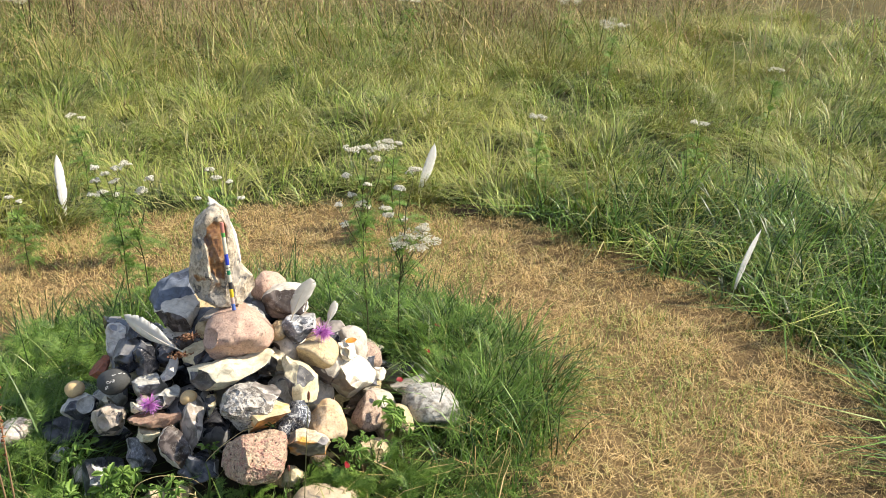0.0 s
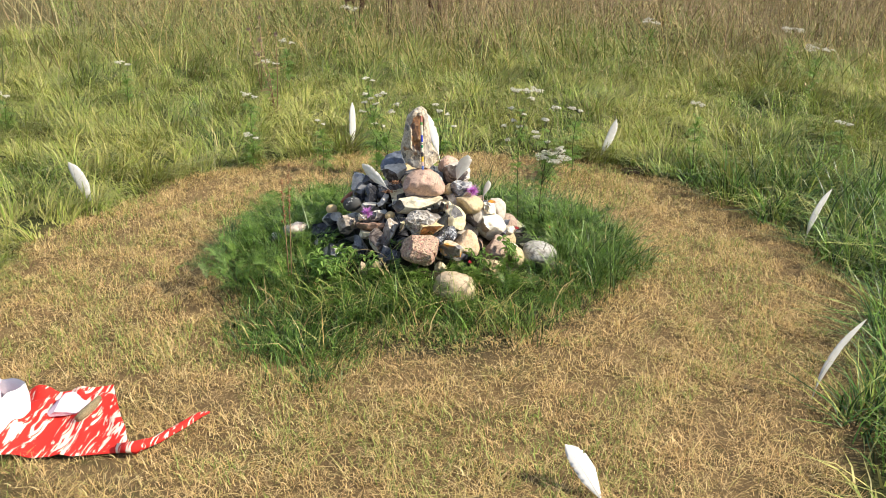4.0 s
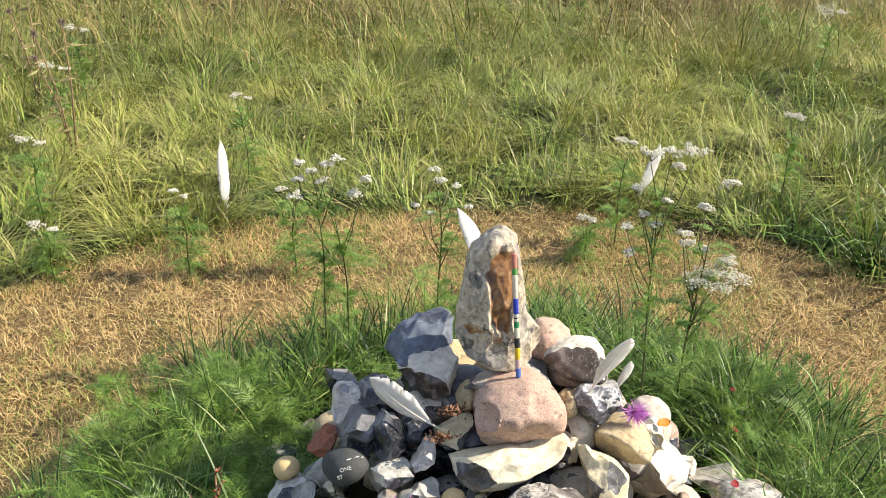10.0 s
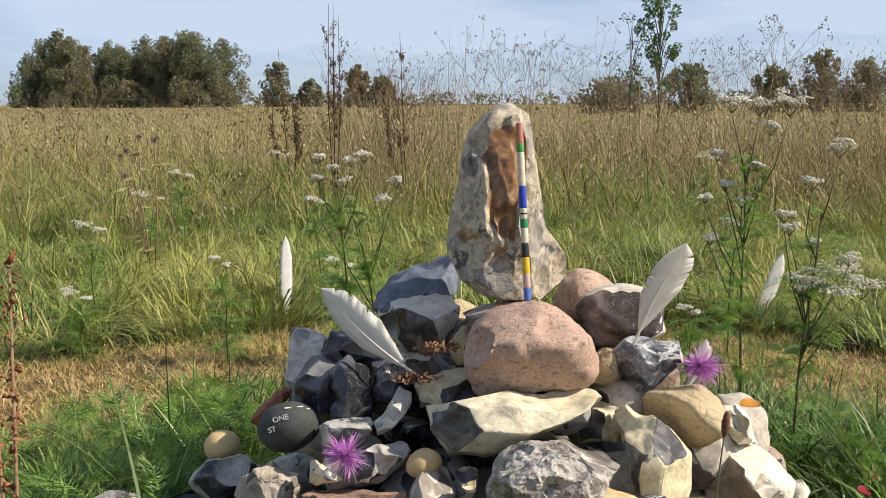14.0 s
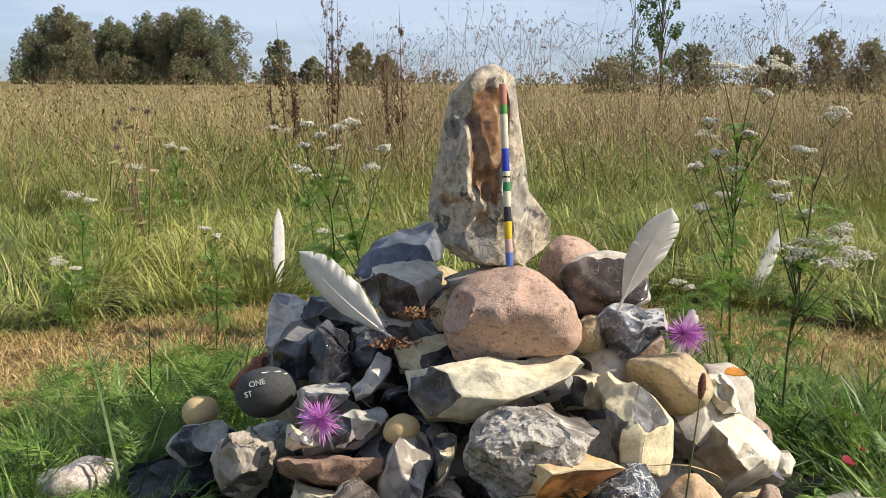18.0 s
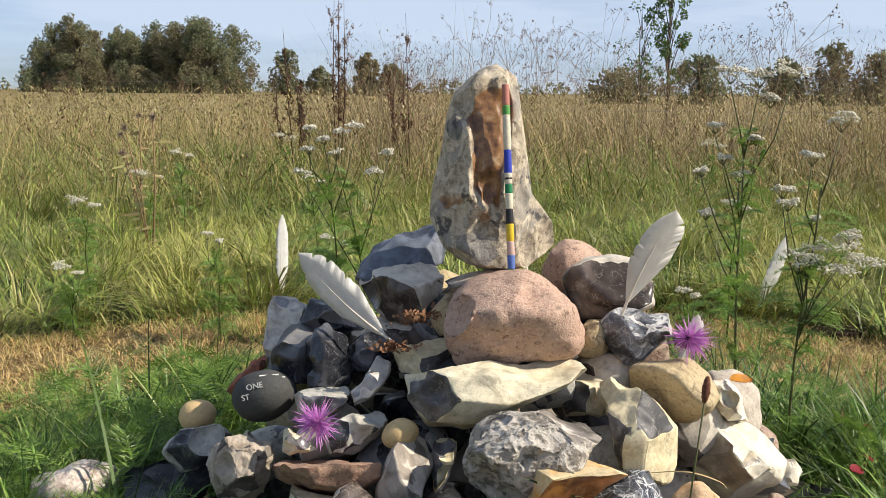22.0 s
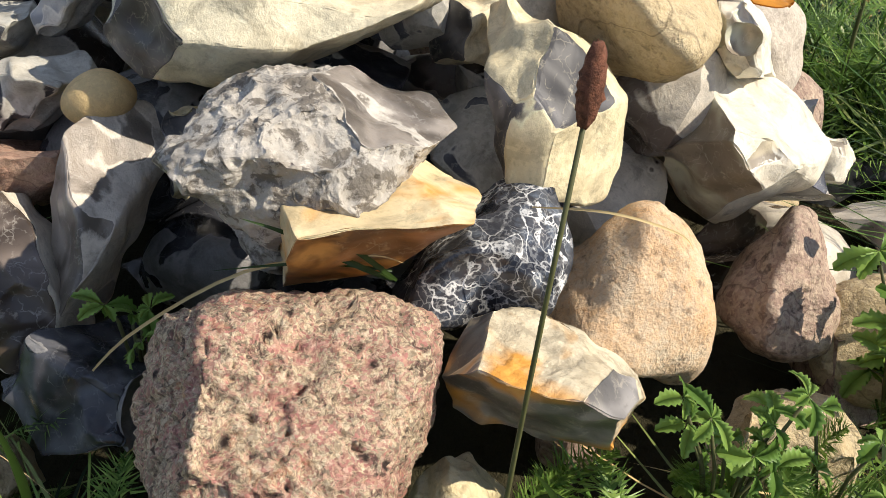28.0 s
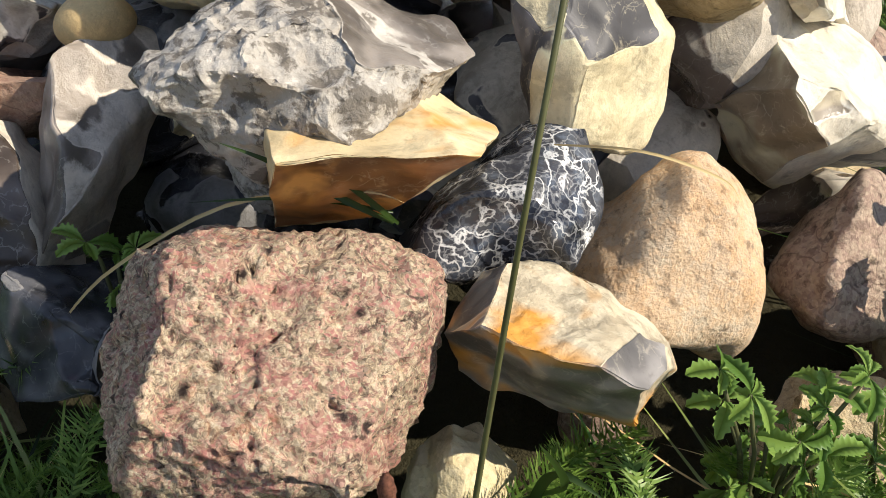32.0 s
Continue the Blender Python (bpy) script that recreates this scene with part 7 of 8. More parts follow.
cinquefoil((-0.25, -0.175, 0.125), 20, 0.030, 12, "bright green toothed leaves spreading over low stones", 1.8)
cinquefoil((-0.36, -0.22, 0.09), 24, 0.034, 10, "broad green toothed leaves at the foot of the dark flints", 2.4)
cinquefoil((-0.27, -0.25, 0.09), 16, 0.030, 11, "green toothed leaves below a knobbly grey stone", 2.2)
cinquefoil((-0.30, -0.30, 0.10), 26, 0.034, 8, "broad toothed green leaves in the grass before the pile", 2.6)
cinquefoil((-0.30, -0.31, 0.09), 14, 0.030, 9, "light green toothed leaves before the dark flints", 2.6)
cinquefoil((-0.35, -0.08, 0.14), 12, 0.026, 5, "green toothed leaves at the pile's edge")
cinquefoil((-0.26, -0.24, 0.12), 16, 0.026, 6, "broad green herb leaves in the grass")
cinquefoil((0.05, -0.27, 0.10), 5, 0.022, 7, "small green leaves under the granite block")


def plantain(base, head, label, seed):
    """A bare stalk with a brown spike on top."""
    base, head = Vector(base), Vector(head)
    e = empty("plantain", base, label, "wild herb", "plantain stalks")
    d = head - base
    bm = bmesh.new()
    tube(bm, [tuple(d * s + Vector((-0.002, 0, 0)) * 4 * s * (1 - s)) for s in np.linspace(0, 1, 8)], [0.0011 - 0.0005 * k / 7 for k in range(8)], 6)
    part("stalk", bm, STEM, e)
    rng = np.random.default_rng(seed)
    bm = bmesh.new()
    n = d.normalized()
    ln = 0.018 if d.z > 0.3 else 0.013
    tube(bm, [tuple(d + n * ln * s) for s in np.linspace(0, 1, 16)], [0.0005 + 0.0021 * math.sin(math.pi * (0.04 + 0.92 * k / 15)) ** 0.6 for k in range(16)], 14)
    for k, v in enumerate(bm.verts):
        v.co += Vector(rng.normal(0, 0.00018, 3)) + (v.co - d - n * ln * 0.5).normalized() * 0.0005 * ((k // 14 + k) % 2)
    part("seed_spike", bm, SPIKE, e, "brown seed spike")


plantain((0.098, -0.34, 0.05), (0.1245, -0.330, 0.396), "thin green plantain stalk with a brown spike before the cairn", 1)
plantain((0.082, -0.30, 0.07), (0.081, -0.292, 0.213), "short plantain stalk beside the granite block", 2)


def sorrel(base, height, lean, label, seed):
    """A dry stalk with rusty whorls of seeds along its upper half."""
    rng = np.random.default_rng(seed)
    e = empty("sorrel", base, label, "wild herb", "sorrel stalks")
    top = Vector((lean * height, 0.02, height))
    bm = bmesh.new()
    tube(bm, [(0, 0, -0.02), tuple(top * 0.5), tuple(top)], [0.0022, 0.0018, 0.0009], 5)
    part("stalk", bm, STEM_DRY, e)
    V, F = [], []
    for k in range(80):
        c = np.array(top) * rng.uniform(0.6, 1.0) + rng.normal(0, 0.003, 3)
        s = rng.uniform(0.0015, 0.003)
        i = len(V)
        V += [c + rng.normal(size=3) * s for _ in range(4)]
        F += [(i, i + 1, i + 2), (i, i + 2, i + 3), (i, i + 3, i + 1), (i + 1, i + 3, i + 2)]
    ob = mesh_from("seed_crust", V, F, SEED_RED)
    ob.parent = e
    ob["kind"] = "stuff"


for k, (x, y, h, ln) in enumerate([(-0.415, -0.32, 0.46, 0.02), (-0.43, -0.29, 0.40, -0.03)]):
    sorrel((x, y, 0.06), h, ln, "rusty brown sorrel stalk standing in the grass", 40 + k)


# Single long grass leaves that hang over the stones and at the left of the pile.
rng = np.random.default_rng(9)
x, y = rng.uniform(-0.62, -0.38, 90), rng.uniform(-0.10, 0.35, 90)
x, y = x[:34], y[:34]
blades("broad_grass", x, y, ground_zs(x, y), rng.uniform(0.14, 0.32, 34), rng.uniform(0.003, 0.006, 34), rng.uniform(0.3, 1.1, 34), LUSH, "broad green grass leaves beside the stones", rng=rng, seg=8)
x, y = rng.uniform(-0.45, 0.45, 160), rng.uniform(-0.50, -0.26, 160)
blades("foreground_grass", x, y, ground_zs(x, y), rng.uniform(0.08, 0.20, 160), rng.uniform(0.0022, 0.004, 160), rng.uniform(0.3, 1.2, 160), TURF, "thin grass blades in front of the stones", rng=rng, seg=8)


def long_leaf(pts, width, label, material=None):
    """One long folded grass leaf through a few points."""
    pts = [Vector(p) for p in pts]
    V, F = [], []
    n = 18
    for i in range(n + 1):
        s = i / n * (len(pts) - 1)
        k = min(int(s), len(pts) - 2)
        q = s - k
        p0, p1, p2, p3 = pts[max(k - 1, 0)], pts[k], pts[k + 1], pts[min(k + 2, len(pts) - 1)]
        c = 0.5 * (2 * p1 + (p2 - p0) * q + (2 * p0 - 5 * p1 + 4 * p2 - p3) * q * q + (3 * p1 - p0 - 3 * p2 + p3) * q ** 3)
        d = (pts[k + 1] - pts[k]).normalized()
        side = d.cross(Vector((0.2, -0.8, 0.6))).normalized() * width * 0.5 * min(1, 0.5 + 2 * i / n) * min(1.0, 2.2 * (1 - i / n) + 0.04)
        V += [tuple(c - side), tuple(c - Vector((0, -0.35, 0.35)) * side.length), tuple(c + side)]
        if i:
            a = 3 * i
            F += [(a - 3, a - 2, a + 1, a), (a - 2, a - 1, a + 2, a + 1)]
    ob = mesh_from("grass_leaf", V, F, material or LUSH)
    return tagged(ob, label, "grass leaf", "long grass leaves on the stones")


long_leaf([(-0.085, -0.20, 0.185), (-0.054, -0.202, 0.219), (0.001, -0.204, 0.258), (0.05, -0.198, 0.266), (0.066, -0.19, 0.258)], 0.0015, "long yellow-green grass leaf lying over the granite block", STRAW)
long_leaf([(0.060, -0.185, 0.245), (0.045, -0.198, 0.262), (0.022, -0.205, 0.279), (0.004, -0.208, 0.287)], 0.0026, "green grass leaf sprouting over the granite block")
long_leaf([(0.062, -0.185, 0.245), (0.050, -0.200, 0.268), (0.038, -0.205, 0.282)], 0.0024, "short green grass leaf above the granite block")
long_leaf([(0.060, -0.185, 0.25), (0.03, -0.20, 0.262), (-0.01, -0.21, 0.262)], 0.0015, "thin green grass leaf above the granite block")
long_leaf([(0.12, -0.22, 0.14), (0.135, -0.25, 0.185), (0.125, -0.26, 0.215)], 0.0036, "green grass leaf in front of a pale flint")
long_leaf([(-0.09, -0.27, 0.10), (-0.07, -0.28, 0.20), (-0.075, -0.28, 0.25)], 0.0040, "upright green grass leaf beside the granite block")
def dry_grass_head(base, tip, label, seed):
    """A bleached grass stalk with small hanging spikelets."""
    rng = np.random.default_rng(seed)
    base, tip = Vector(base), Vector(tip)
    e = empty("dry_grass_head", base, label, "grass stalk", "bleached grass stalks")
    d = tip - base
    side = d.cross(Vector((0, 1, 0.2))).normalized()
    bend = [d * q + side * 0.10 * d.length * q * q for q in np.linspace(0, 1, 9)]
    bm = bmesh.new()
    tube(bm, [tuple(p) for p in bend], [0.0007 - 0.00005 * k for k in range(9)], 5)
    part("stalk", bm, STRAW, e)
    for k in range(22):
        q = 0.42 + 0.58 * k / 21
        i = min(7, int(q * 8))
        c = bend[i].lerp(bend[i + 1], q * 8 - i)
        way = (d.normalized() * 0.8 + side * rng.uniform(-0.9, 0.9) + Vector((0, rng.normal() * 0.4, -0.15))).normalized()
        bm = bmesh.new()
        ln = rng.uniform(0.006, 0.011)
        tube(bm, [tuple(c), tuple(c + way * ln * 0.3), tuple(c + way * ln * 0.65), tuple(c + way * ln)], [0.0003, 0.0010, 0.0008, 0.0001], 5)
        part("spikelet", bm, STRAW, e)


dry_grass_head((-0.060, -0.315, 0.120), (-0.092, -0.312, 0.205), "bleached dry grass stalk with drooping spikelets beside granite", 61)
dry_grass_head((-0.075, -0.320, 0.115), (-0.108, -0.312, 0.190), "short bleached grass stalk with drooping spikelets", 62)
# A dried curl of grass over the orange sandstone.
long_leaf([(0.118, -0.168, 0.276), (0.150, -0.182, 0.284), (0.178, -0.18, 0.275), (0.186, -0.178, 0.266)], 0.0011, "dry pale curl of grass over a sandstone", STRAW)
long_leaf([(-0.228, -0.26, 0.13), (-0.215, -0.255, 0.19), (-0.175, -0.25, 0.208), (-0.135, -0.25, 0.203), (-0.103, -0.25, 0.190), (-0.075, -0.255, 0.165)], 0.0010, "thin grass stalk arching before the dark flints", STRAW)
long_leaf([(-0.235, -0.29, 0.10), (-0.214, -0.285, 0.178), (-0.183, -0.28, 0.189), (-0.146, -0.275, 0.194), (-0.102, -0.27, 0.195)], 0.0026, "yellowing grass leaf over pale stones")
long_leaf([(0.12, -0.235, 0.12), (0.125, -0.24, 0.165), (0.133, -0.245, 0.185), (0.150, -0.25, 0.18)], 0.0045, "short green grass leaf beneath a spotted flint")


# ---- cloth, bag and what lies on them ----
m, n, l, b = node_mat("dyed_cloth", 0.85, 0.2)
c = n.new("ShaderNodeTexCoord")
w = n.new("ShaderNodeMapping")
w.inputs["Scale"].default_value, w.inputs["Rotation"].default_value = (40.0, 7.0, 7.0), (0, 0, 0.5)
l.new(c.outputs["Object"], w.inputs[0])
l.new(ramp_node(n, l, noise_node(n, l, w.outputs[0], 0.8, 4.0, 0.6, 1.8), [(0.53, (0.60, 0.026, 0.018)), (0.56, (0.72, 0.60, 0.47))]), b.inputs["Base Color"])
bump_node(n, l, noise_node(n, l, c.outputs["Object"], 700.0, 2.0, 0.5), 0.3, 0.001, b)
CLOTH = m
PAPER = plain("white_bag", (0.82, 0.82, 0.82), 0.75, 0.06, 14.0, 0.0, 0.002)


def cloth_sheet(name, corners, parent, wave, seed, nx=46, ny=36):
    """A thin wrinkled sheet between four corners."""
    off = Vector((seed * 3.1, 1.7, 0))
    bm = bmesh.new()
    a, b4, c4, d4 = (Vector(q) for q in corners)
    sheets = []
    for lift in (0.0012, 0.0):
        grid = []
        for i in range(nx + 1):
            row = []
            for j in range(ny + 1):
                u, v = i / nx, j / ny
                p = a.lerp(b4, u).lerp(d4.lerp(c4, u), v)
                fold = noise.noise(Vector((p.x * 16 + p.y * 7, p.y * 5, 0)) + off) + 0.5 * noise.noise(p * 24 + off)
                row.append(bm.verts.new(p + Vector((0.01 * noise.noise(p * 9 + off), 0.012 * noise.noise(p * 8 - off), max(-0.006, wave * fold) + lift))))
            grid.append(row)
        for p, q in zip(grid, grid[1:]):
            for k in range(ny):
                f = (p[k], q[k], q[k + 1], p[k + 1])
                bm.faces.new(f if lift else f[::-1])
        sheets.append(grid)
    return part(name, bm, CLOTH, parent)


scarf = empty("scarf", (0, 0, 0), "red and white tie-dyed scarf spread on mown grass", "cloth")
cloth_sheet("spread_cloth", [(-1.18, -1.36, 0.018), (-0.60, -1.23, 0.020), (-0.79, -0.93, 0.022), (-1.18, -1.04, 0.018)], scarf, 0.028, 1)
bm = bmesh.new()
pts = [(-0.64, -1.23, 0.035), (-0.59, -1.225, 0.04), (-0.55, -1.18, 0.035), (-0.51, -1.11, 0.035), (-0.48, -1.05, 0.035), (-0.46, -1.03, 0.035)]
tube(bm, pts, [0.016, 0.022, 0.017, 0.014, 0.011, 0.004], 10)
for v in bm.verts:
    v.co.z = 0.024 + (v.co.z - 0.035) * 0.6 + 0.006 * noise.noise(v.co * 60)
part("twisted_end", bm, CLOTH, scarf, "twisted red cloth end with a knot")

bag = empty("bag", (-1.07, -1.185, 0.012), "open white bag with folded things inside standing on the scarf", "bag")
bag.rotation_euler = (0, 0, radians(-4))


def bag_wall(name, p, q, h):
    """One thick, slightly crumpled side of the bag."""
    bm = bmesh.new()
    p, q = Vector(p), Vector(q)
    nrm = (q - p).cross(Vector((0, 0, 1))).normalized()
    for sgn in (0.002, -0.002):
        grid = []
        for i in range(13):
            row = []
            for j in range(9):
                o = p.lerp(q, i / 12) + Vector((0, 0, h * j / 8 * (1 + 0.05 * math.sin(i))))
                row.append(bm.verts.new(o + nrm * (sgn + 0.010 * noise.noise(o * 14)) + Vector((0, 0, 0.006 * noise.noise(o * 20)))))
            grid.append(row)
        for a, c5 in zip(grid, grid[1:]):
            for k in range(8):
                f = (a[k], c5[k], c5[k + 1], a[k + 1])
                bm.faces.new(f if sgn > 0 else f[::-1])
    part(name, bm, PAPER, bag)


A, B, C2, D2 = (-0.13, -0.11, 0), (0.10, -0.12, 0), (0.11, 0.10, 0), (-0.13, 0.11, 0)
bag_wall("side_panel", A, B, 0.105)
bag_wall("side_panel", B, C2, 0.105)
bag_wall("side_panel", C2, D2, 0.105)
bag_wall("side_panel", D2, A, 0.105)
TISSUE = rock("patterned_tissue", (0.62, 0.50, 0.58), (0.70, 0.62, 0.66), (0.45, 0.25, 0.40), 240.0, 0.2)
stone("folded_tissue", "crumpled pale lilac patterned cloth in the white bag", (-1.095, -1.15, 0.07), (0.18, 0.16, 0.11), (0, 0, 20), TISSUE, 901, 4, 0, group="contents of the bag")["category"] = "cloth"
stone("folded_tissue", "crumpled lilac patterned cloth lying on the scarf", (-0.86, -1.06, 0.035), (0.11, 0.10, 0.04), (0, 0, 35), TISSUE, 902, 4, 0, group="contents of the bag")["category"] = "cloth"
stone("orange_wrapper", "orange crumpled wrapper inside the white bag", (-1.05, -1.17, 0.115), (0.09, 0.03, 0.03), (0, 10, 30), plain("orange_wrap", (0.62, 0.20, 0.08), 0.5), 903, 3, 0, group="contents of the bag")["category"] = "wrapper"
bm = bmesh.new()
tube(bm, [(0, 0, 0), (0.003, 0.03, 0.002), (0.0, 0.075, 0.0), (-0.004, 0.11, 0.003)], [0.010, 0.013, 0.012, 0.007], 12)
ob = part("herb_bundle", bm, plain("herb_bundle", (0.30, 0.24, 0.13), 0.9, 0.5, 240.0, 0.0, 0.004))
ob.matrix_world = pose(-0.795, -1.13, 0.036, 0, 0, -8)
tagged(ob, "dry brown herb bundle lying on the scarf", "herb bundle")


# ---- the field behind ----
def dead_dock(base, height, lean, label, seed):
    """A dead dock: dark upright stems with crusts of brown seeds."""
    rng = np.random.default_rng(seed)
    e = empty("dead_dock", base, label, "dead plant", "dead dock stalks")
    for k in range(4):
        h = height * rng.uniform(0.65, 1.0) if k else height
        off = Vector((rng.normal() * 0.05, rng.normal() * 0.05, 0)) if k else Vector()
        top = Vector((lean * h + off.x * 1.2, off.y, h))
        bm = bmesh.new()
        tube(bm, [tuple(off * 0.3), tuple(off + top * 0.5), tuple(top)], [0.005, 0.0035, 0.0012], 5)
        part("stem", bm, STEM_DARK, e)
        V, F = [], []
        for q in range(16):
            s = rng.uniform(0.28, 0.86)
            foot = np.array(off + top * s)
            ln = h * rng.uniform(0.06, 0.17) * (1.25 - s)
            way = np.array([rng.normal() * 0.35, rng.normal() * 0.35, 1.0])
            tip = foot + way * ln
            i = len(V)
            V += [foot - [0.0013, 0, 0], foot + [0.0013, 0, 0], tip]
            F.append((i, i + 1, i + 2))
            for _ in range(int(26 * (1.3 - s))):
                c = foot + (tip - foot) * rng.uniform(0.1, 1) + rng.normal(0, 0.007, 3)
                z = rng.uniform(0.003, 0.007)
                i = len(V)
                V += [c + rng.normal(size=3) * z for _ in range(4)]
                F += [(i, i + 1, i + 2), (i, i + 2, i + 3), (i, i + 3, i + 1), (i + 1, i + 3, i + 2)]
        ob = mesh_from("seed_crust", V, F, SEED_DARK)
        ob.parent = e
        ob["kind"] = "stuff"


dead_dock((-1.0, 5.1, 0.0), 1.28, 0.01, "tall dark brown dead dock with thin bare tips", 1)
dead_dock((-1.29, 5.1, 0.0), 1.0, -0.06, "dark brown dead dock stalks in dry grass", 2)
dead_dock((-0.53, 5.1, 0.0), 1.1, -0.03, "slim dark dead dock stalk", 3)


def hedge_parsley(base, height, seed):
    """A dried umbel plant: a forking bare stalk with small dark seed clusters."""
    rng = np.random.default_rng(seed)
    e = empty("dry_umbellifer", base, "dry branching weed with small dark seed clusters", "dead plant", "dry weeds of the field")
    bm = bmesh.new()
    V, F = [], []

    def grow(p, d, ln, r, depth):
        q = p + d * ln
        tube(bm, [tuple(p), tuple(p.lerp(q, 0.5) + Vector(rng.normal(0, 0.012 * ln, 3))), tuple(q)], [r, r * 0.85, r * 0.7], 4)
        if depth == 0:
            for _ in range(7):
                c = np.array(q) + rng.normal(0, 0.011, 3)
                i = len(V)
                V.extend([c + rng.normal(size=3) * 0.0042 for _ in range(4)])
                F.extend([(i, i + 1, i + 2), (i, i + 2, i + 3), (i, i + 3, i + 1), (i + 1, i + 3, i + 2)])
            return
        for _ in range(3 if depth > 1 else 2):
            nd = (d + Vector((rng.normal() * 0.45, rng.normal() * 0.45, 0.15 + 0.2 * rng.normal()))).normalized()
            grow(q, nd, ln * rng.uniform(0.45, 0.7), r * 0.65, depth - 1)

    grow(Vector((0, 0, 0)), Vector((rng.normal() * 0.06, 0, 1)).normalized(), height * 0.5, 0.0030, 3)
    part("branching_stem", bm, STEM_DRY, e)
    ob = mesh_from("seed_crust", V, F, SEED_DARK)
    ob.parent = e
    ob["kind"] = "stuff"
    return e


rng = np.random.default_rng(21)
for k in range(34):
    y = rng.uniform(4.6, 8.5)
    x = y * rng.uniform(-0.10, 0.62)
    hedge_parsley((x, y, -0.02), rng.uniform(0.6, 1.05) + 0.02 * y, 100 + k)
for k in range(12):
    y = rng.uniform(4.0, 8.0)
    hedge_parsley((y * rng.uniform(-0.55, -0.1), y, -0.02), rng.uniform(0.55, 0.8), 160 + k)


def fence_post(at, h, label, seed):
    bm = bmesh.new()
    tube(bm, [(0, 0, -0.1), (0.004, 0, h * 0.4), (-0.006, 0.004, h * 0.97), (-0.006, 0.004, h)], [0.038, 0.036, 0.034, 0.028], 10)
    for v in bm.verts:
        v.co += Vector((1, 1, 0)) * 0.006 * noise.noise(v.co * 9 + Vector((seed, 0, 0)))
    ob = part("fence_post", bm, plain("weathered_post", (0.15, 0.13, 0.115), 0.9, 0.5, 30.0, 0.0, 0.006))
    ob.location = at
    tagged(ob, label, "fence post", "fence posts")


fence_post((3.54, 5.58, 0.0), 0.95, "weathered grey round wooden fence post", 1)
fence_post((-6.4, 8.0, 0.0), 0.80, "weathered wooden fence post in dry grass", 2)
fence_post((-11.5, 9.2, 0.0), 0.85, "weathered wooden fence post far along the wire", 3)
fence_post((11.0, 4.0, 0.0), 0.95, "weathered wooden fence post beyond the meadow", 4)
WIRE = plain("fence_wire", (0.25, 0.25, 0.25), 0.5)
for z in (0.73, 0.50):
    bm = bmesh.new()
    tube(bm, [(11.0, 3.95, z), (3.54, 5.53, z), (-6.4, 7.95, z - 0.08), (-11.5, 9.15, z - 0.16), (-24, 12.5, z - 0.22)], [0.001] * 5, 5)
    tagged(part("fence_wire", bm, WIRE), "thin grey wire strung along the fence", "wire", "fence wires")


def leaf_cloud(name, parent, blobs, count, size, material, seed):
    """Many small leaf clumps spread over lumpy volumes, with gaps between the lumps."""
    rng = np.random.default_rng(seed)
    blobs = np.array(blobs)
    share = rng.choice(len(blobs), count, p=blobs[:, 3] ** 2 / (blobs[:, 3] ** 2).sum())
    d = rng.normal(size=(count, 3))
    d /= np.linalg.norm(d, axis=1)[:, None]
    r = blobs[share, 3] * rng.uniform(0.35, 1.08, count) ** 0.5
    c = blobs[share, :3] + d * r[:, None] * np.array([0.85, 0.85, 1.15])
    u = rng.normal(size=(count, 3))
    u /= np.linalg.norm(u, axis=1)[:, None]
    v = np.cross(u, rng.normal(size=(count, 3)))
    v /= np.linalg.norm(v, axis=1)[:, None]
    s = size * rng.uniform(0.5, 1.3, count)[:, None]
    V = np.stack([c - u * s, c + v * s * 0.45, c + u * s, c - v * s * 0.45], 1).reshape(-1, 3)
    F = np.arange(count * 4).reshape(-1, 4)
    ob = mesh_from(name, V, F, material)
    ob.parent = parent
    return ob


# Pale grey-olive leaf colours carry the haze of distance, painted in.
FOLIAGE = blade_mat("tree_foliage", [(0.15, 0.185, 0.105), (0.20, 0.225, 0.125), (0.25, 0.255, 0.14), (0.13, 0.155, 0.09)], 0.95, 0.4,
                    0.12, [(0.27, 0.225, 0.13), (0.21, 0.205, 0.115), (0.31, 0.25, 0.145), (0.17, 0.175, 0.105)], 0.05)
SAPLING = blade_mat("sapling_leaves", [(0.07, 0.14, 0.03), (0.12, 0.21, 0.045), (0.05, 0.09, 0.02)], 0.5, 0.3)
BARK = plain("bark", (0.16, 0.13, 0.10), 0.9, 0.5, 3.0, 0.0, 0.03)


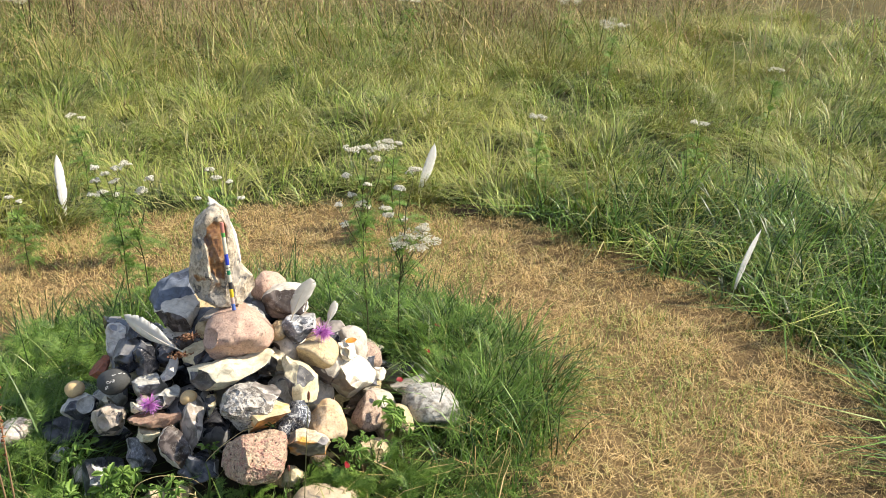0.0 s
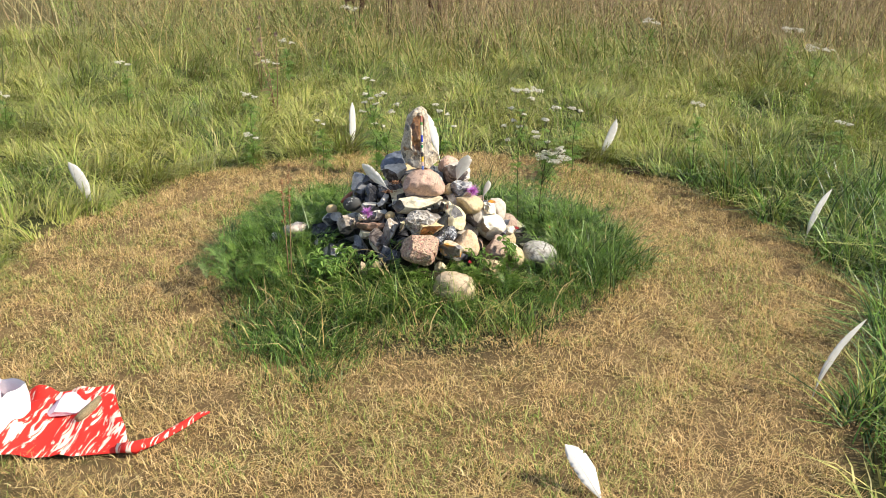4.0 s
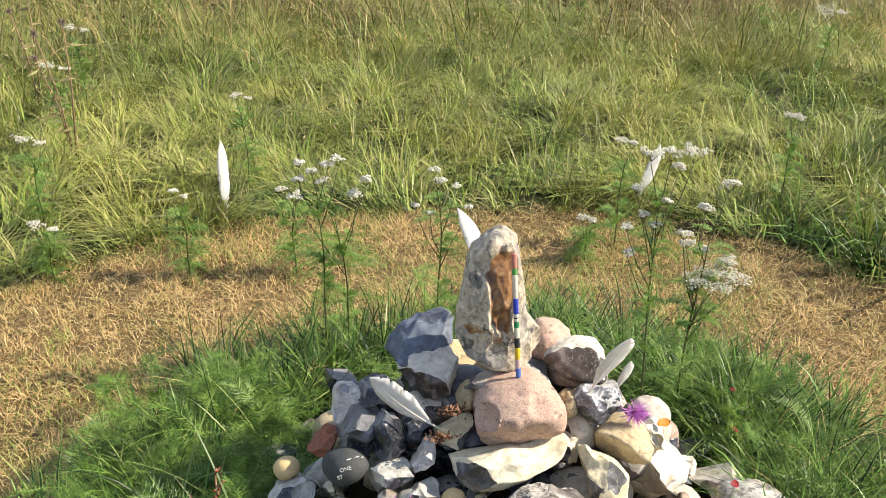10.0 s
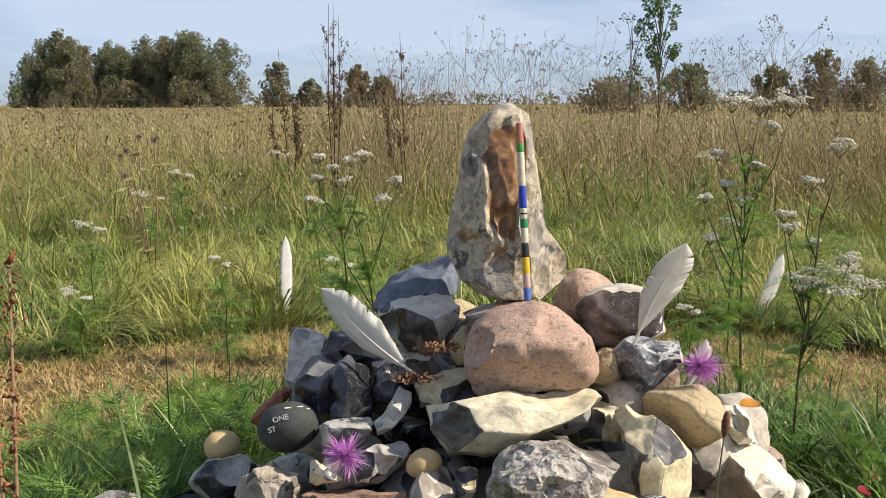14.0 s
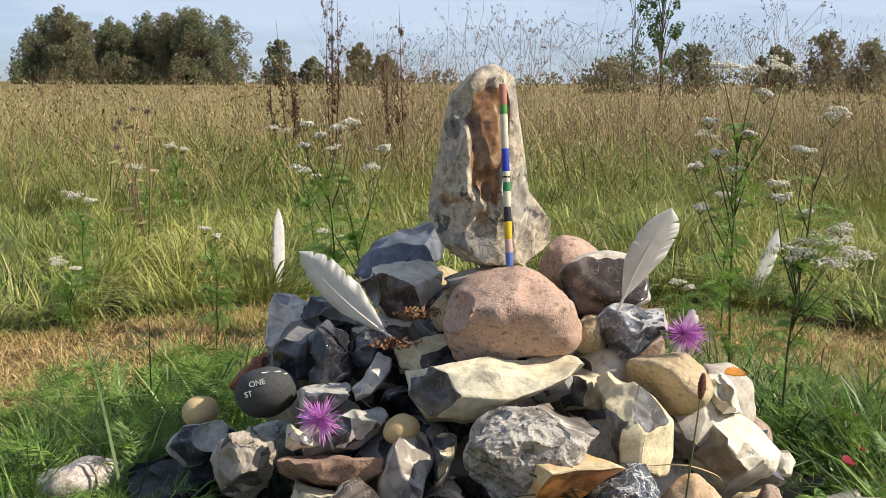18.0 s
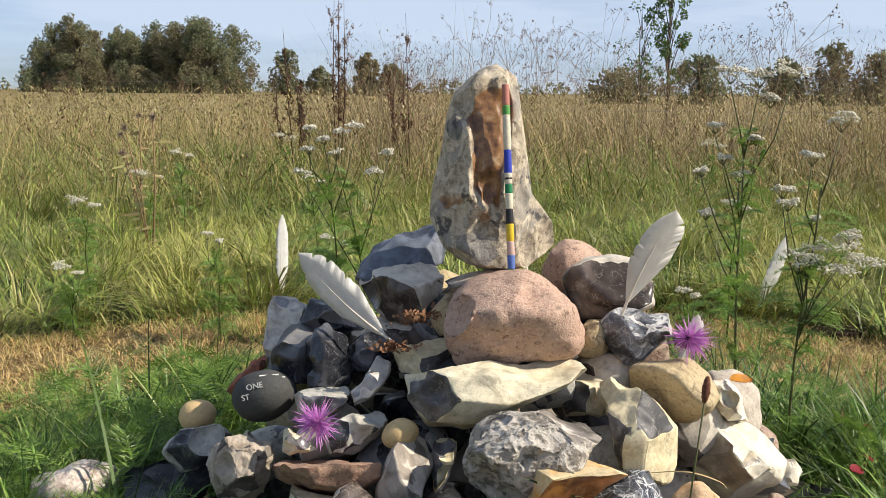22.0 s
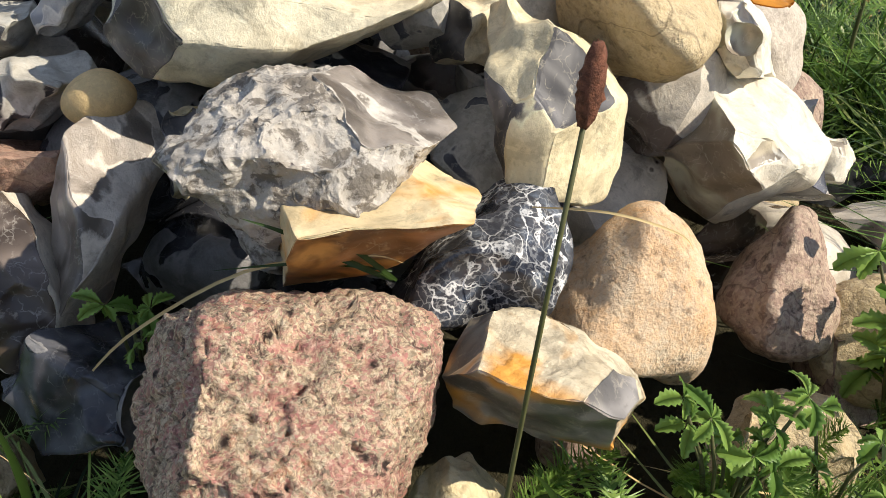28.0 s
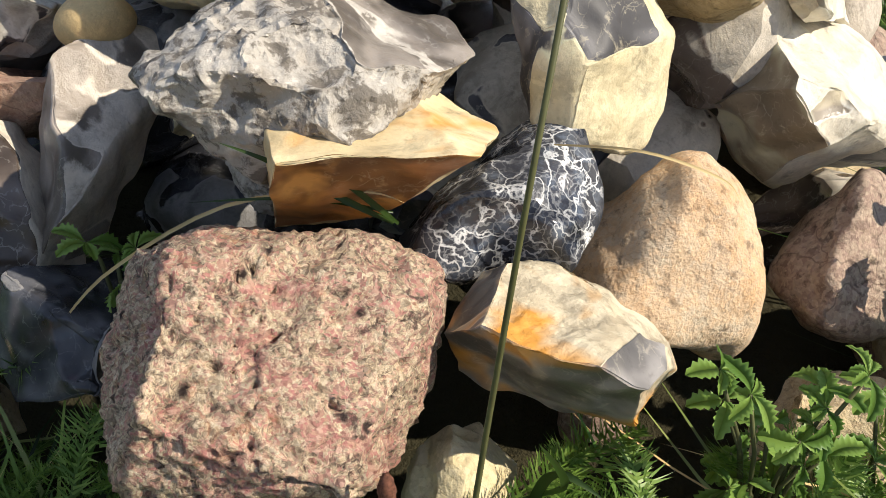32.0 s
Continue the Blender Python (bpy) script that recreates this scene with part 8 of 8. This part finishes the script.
def tree(at, height, spread, label, seed, leaves=9000, material=None, leaf=0.27, group="trees of the copse", low=0.12, lumps=110, limb=1.0):
    """A broadleaf tree: tapered trunk, limbs that fork into the crown, leaf clumps in uneven lumps."""
    rng = np.random.default_rng(seed)
    e = empty("tree", at, label, "tree", group)
    bm = bmesh.new()
    tube(bm, [(0, 0, -0.3), (rng.normal() * 0.01 * height, 0, height * 0.35), (rng.normal() * 0.02 * height, 0, height * 0.8)], [height * 0.022 * limb, height * 0.016 * limb, height * 0.005 * limb], 8)
    part("trunk", bm, BARK, e)
    blobs = []
    bm = bmesh.new()
    for k in range(lumps):
        s = rng.uniform(low, 0.95)
        a = rng.uniform(0, 2 * math.pi)
        wide = spread * 0.5 * math.sin(math.pi * min(0.97, 0.22 + 0.78 * s)) ** 0.6
        c = Vector((wide * rng.uniform(0.1, 1.0) * math.cos(a), wide * rng.uniform(0.1, 1.0) * math.sin(a), height * s))
        rr = rng.uniform(0.06, 0.14) * spread * (1.15 - 0.5 * s)
        blobs.append((*c, min(rr, max(0.05, (height - c.z) * 1.1))))
        tube(bm, [(0, 0, height * max(0.1, s - 0.22)), tuple(c * 0.55 + Vector((0, 0, height * (s * 0.45 - 0.05)))), tuple(c)], [height * 0.008 * limb, height * 0.005 * limb, height * 0.002 * limb], 5)
    part("branchwork", bm, BARK, e)
    leaf_cloud("crown", e, blobs, leaves, leaf, material or FOLIAGE, seed + 7)
    return e


rng = np.random.default_rng(31)
tops = [(-98.5, 11.5), (-95, 14.5), (-91, 17.0), (-86, 14.0), (-81.5, 14.2), (-77, 12.6), (-72, 15.0), (-67, 14.6), (-62.5, 16.0), (-59, 15.0), (-56, 14.6)]
for k, (x, h) in enumerate(tops):
    tree((x, 200 + rng.uniform(-6, 6), 0), h + 0.4, rng.uniform(11, 14), "broad dark green birch in a copse across the field", 500 + k, low=0.06)
for k, (x, h) in enumerate([(-88, 13.5), (-79, 12.5), (-74.5, 13.0), (-69.5, 13.8), (-64.5, 14.2)]):
    tree((x, 206 + rng.uniform(-2, 2), 0), h, 11.0, "dark green birch deep in the copse across the field", 520 + k, low=0.06)
for k in range(12):
    tree((-96 + k * 3.7, 196 + rng.uniform(-3, 3), 0), rng.uniform(3.5, 6.0), rng.uniform(5, 8), "low dark bush at the copse's edge", 540 + k, 2600, leaf=0.3, low=0.02)
for x, y, h, w, lab in [(-43.5, 200, 9.5, 8.0, "round green tree standing alone across the field"), (-36.2, 200, 6.0, 5.5, "small dark tree on the horizon"), (-19.5, 150, 7.0, 5.0, "green tree on the horizon"),
                        (-15.5, 150, 5.0, 5.0, "low tree on the horizon"), (8.4, 60, 2.3, 4.6, "low brownish bush on the horizon"), (13.4, 60, 3.2, 3.6, "dark green bush on the horizon"),
                        (18.6, 60, 3.0, 3.0, "dark green bush on the horizon"), (21.6, 60, 4.0, 3.6, "dark bushy conifer on the horizon"), (24.6, 60, 3.4, 4.0, "dark bushy conifer on the horizon"), (29.5, 62, 3.4, 5.0, "dark bush on the horizon")]:
    tree((x, y, 0), h, w, lab, int(600 + x), 2600, leaf=0.38 if y > 100 else 0.15, group="trees on the horizon", low=0.05)
tree((2.39, 12.0, 0), 2.35, 0.85, "slim green sapling with small leaves behind the fence", 700, 2600, SAPLING, 0.026, "saplings", 0.34, 40, 0.35)
tree((2.05, 12.2, 0), 1.95, 1.0, "slim leaning sapling with few leaves", 702, 420, SAPLING, 0.026, "saplings", 0.45, 22, 0.3)
# A low far hedge line along the horizon.
rng = np.random.default_rng(44)
far_blobs = [(x, 420 + rng.uniform(-20, 20), rng.uniform(0.5, 2.5), rng.uniform(2, 4.5)) for x in np.linspace(-300, 300, 150)]
ob = leaf_cloud("far_hedge", None, far_blobs, 9000, 1.0, FOLIAGE, 45)
tagged(ob, "low dark far hedge along the horizon", "hedge", kind="stuff")

# A small burnt or dug hollow of bare earth at the rim of the circle, with a grey feather tuft in it.
m, n, l, b = node_mat("bare_earth", 0.95, 0.1)
g = n.new("ShaderNodeNewGeometry")
l.new(ramp_node(n, l, noise_node(n, l, g.outputs["Position"], 40.0, 6.0, 0.7), [(0.35, (0.025, 0.018, 0.014)), (0.65, (0.09, 0.06, 0.04))]), b.inputs["Base Color"])
bump_node(n, l, noise_node(n, l, g.outputs["Position"], 90.0, 5.0, 0.7), 0.9, 0.012, b)
stone("earth_mound", "low heap of dark bare earth at the circle's rim", (0.89, 1.44, -0.004), (0.15, 0.11, 0.05), (0, 0, 20), m, 950, 3, 1, pits=0.3, group="bare earth")["category"] = "earth"
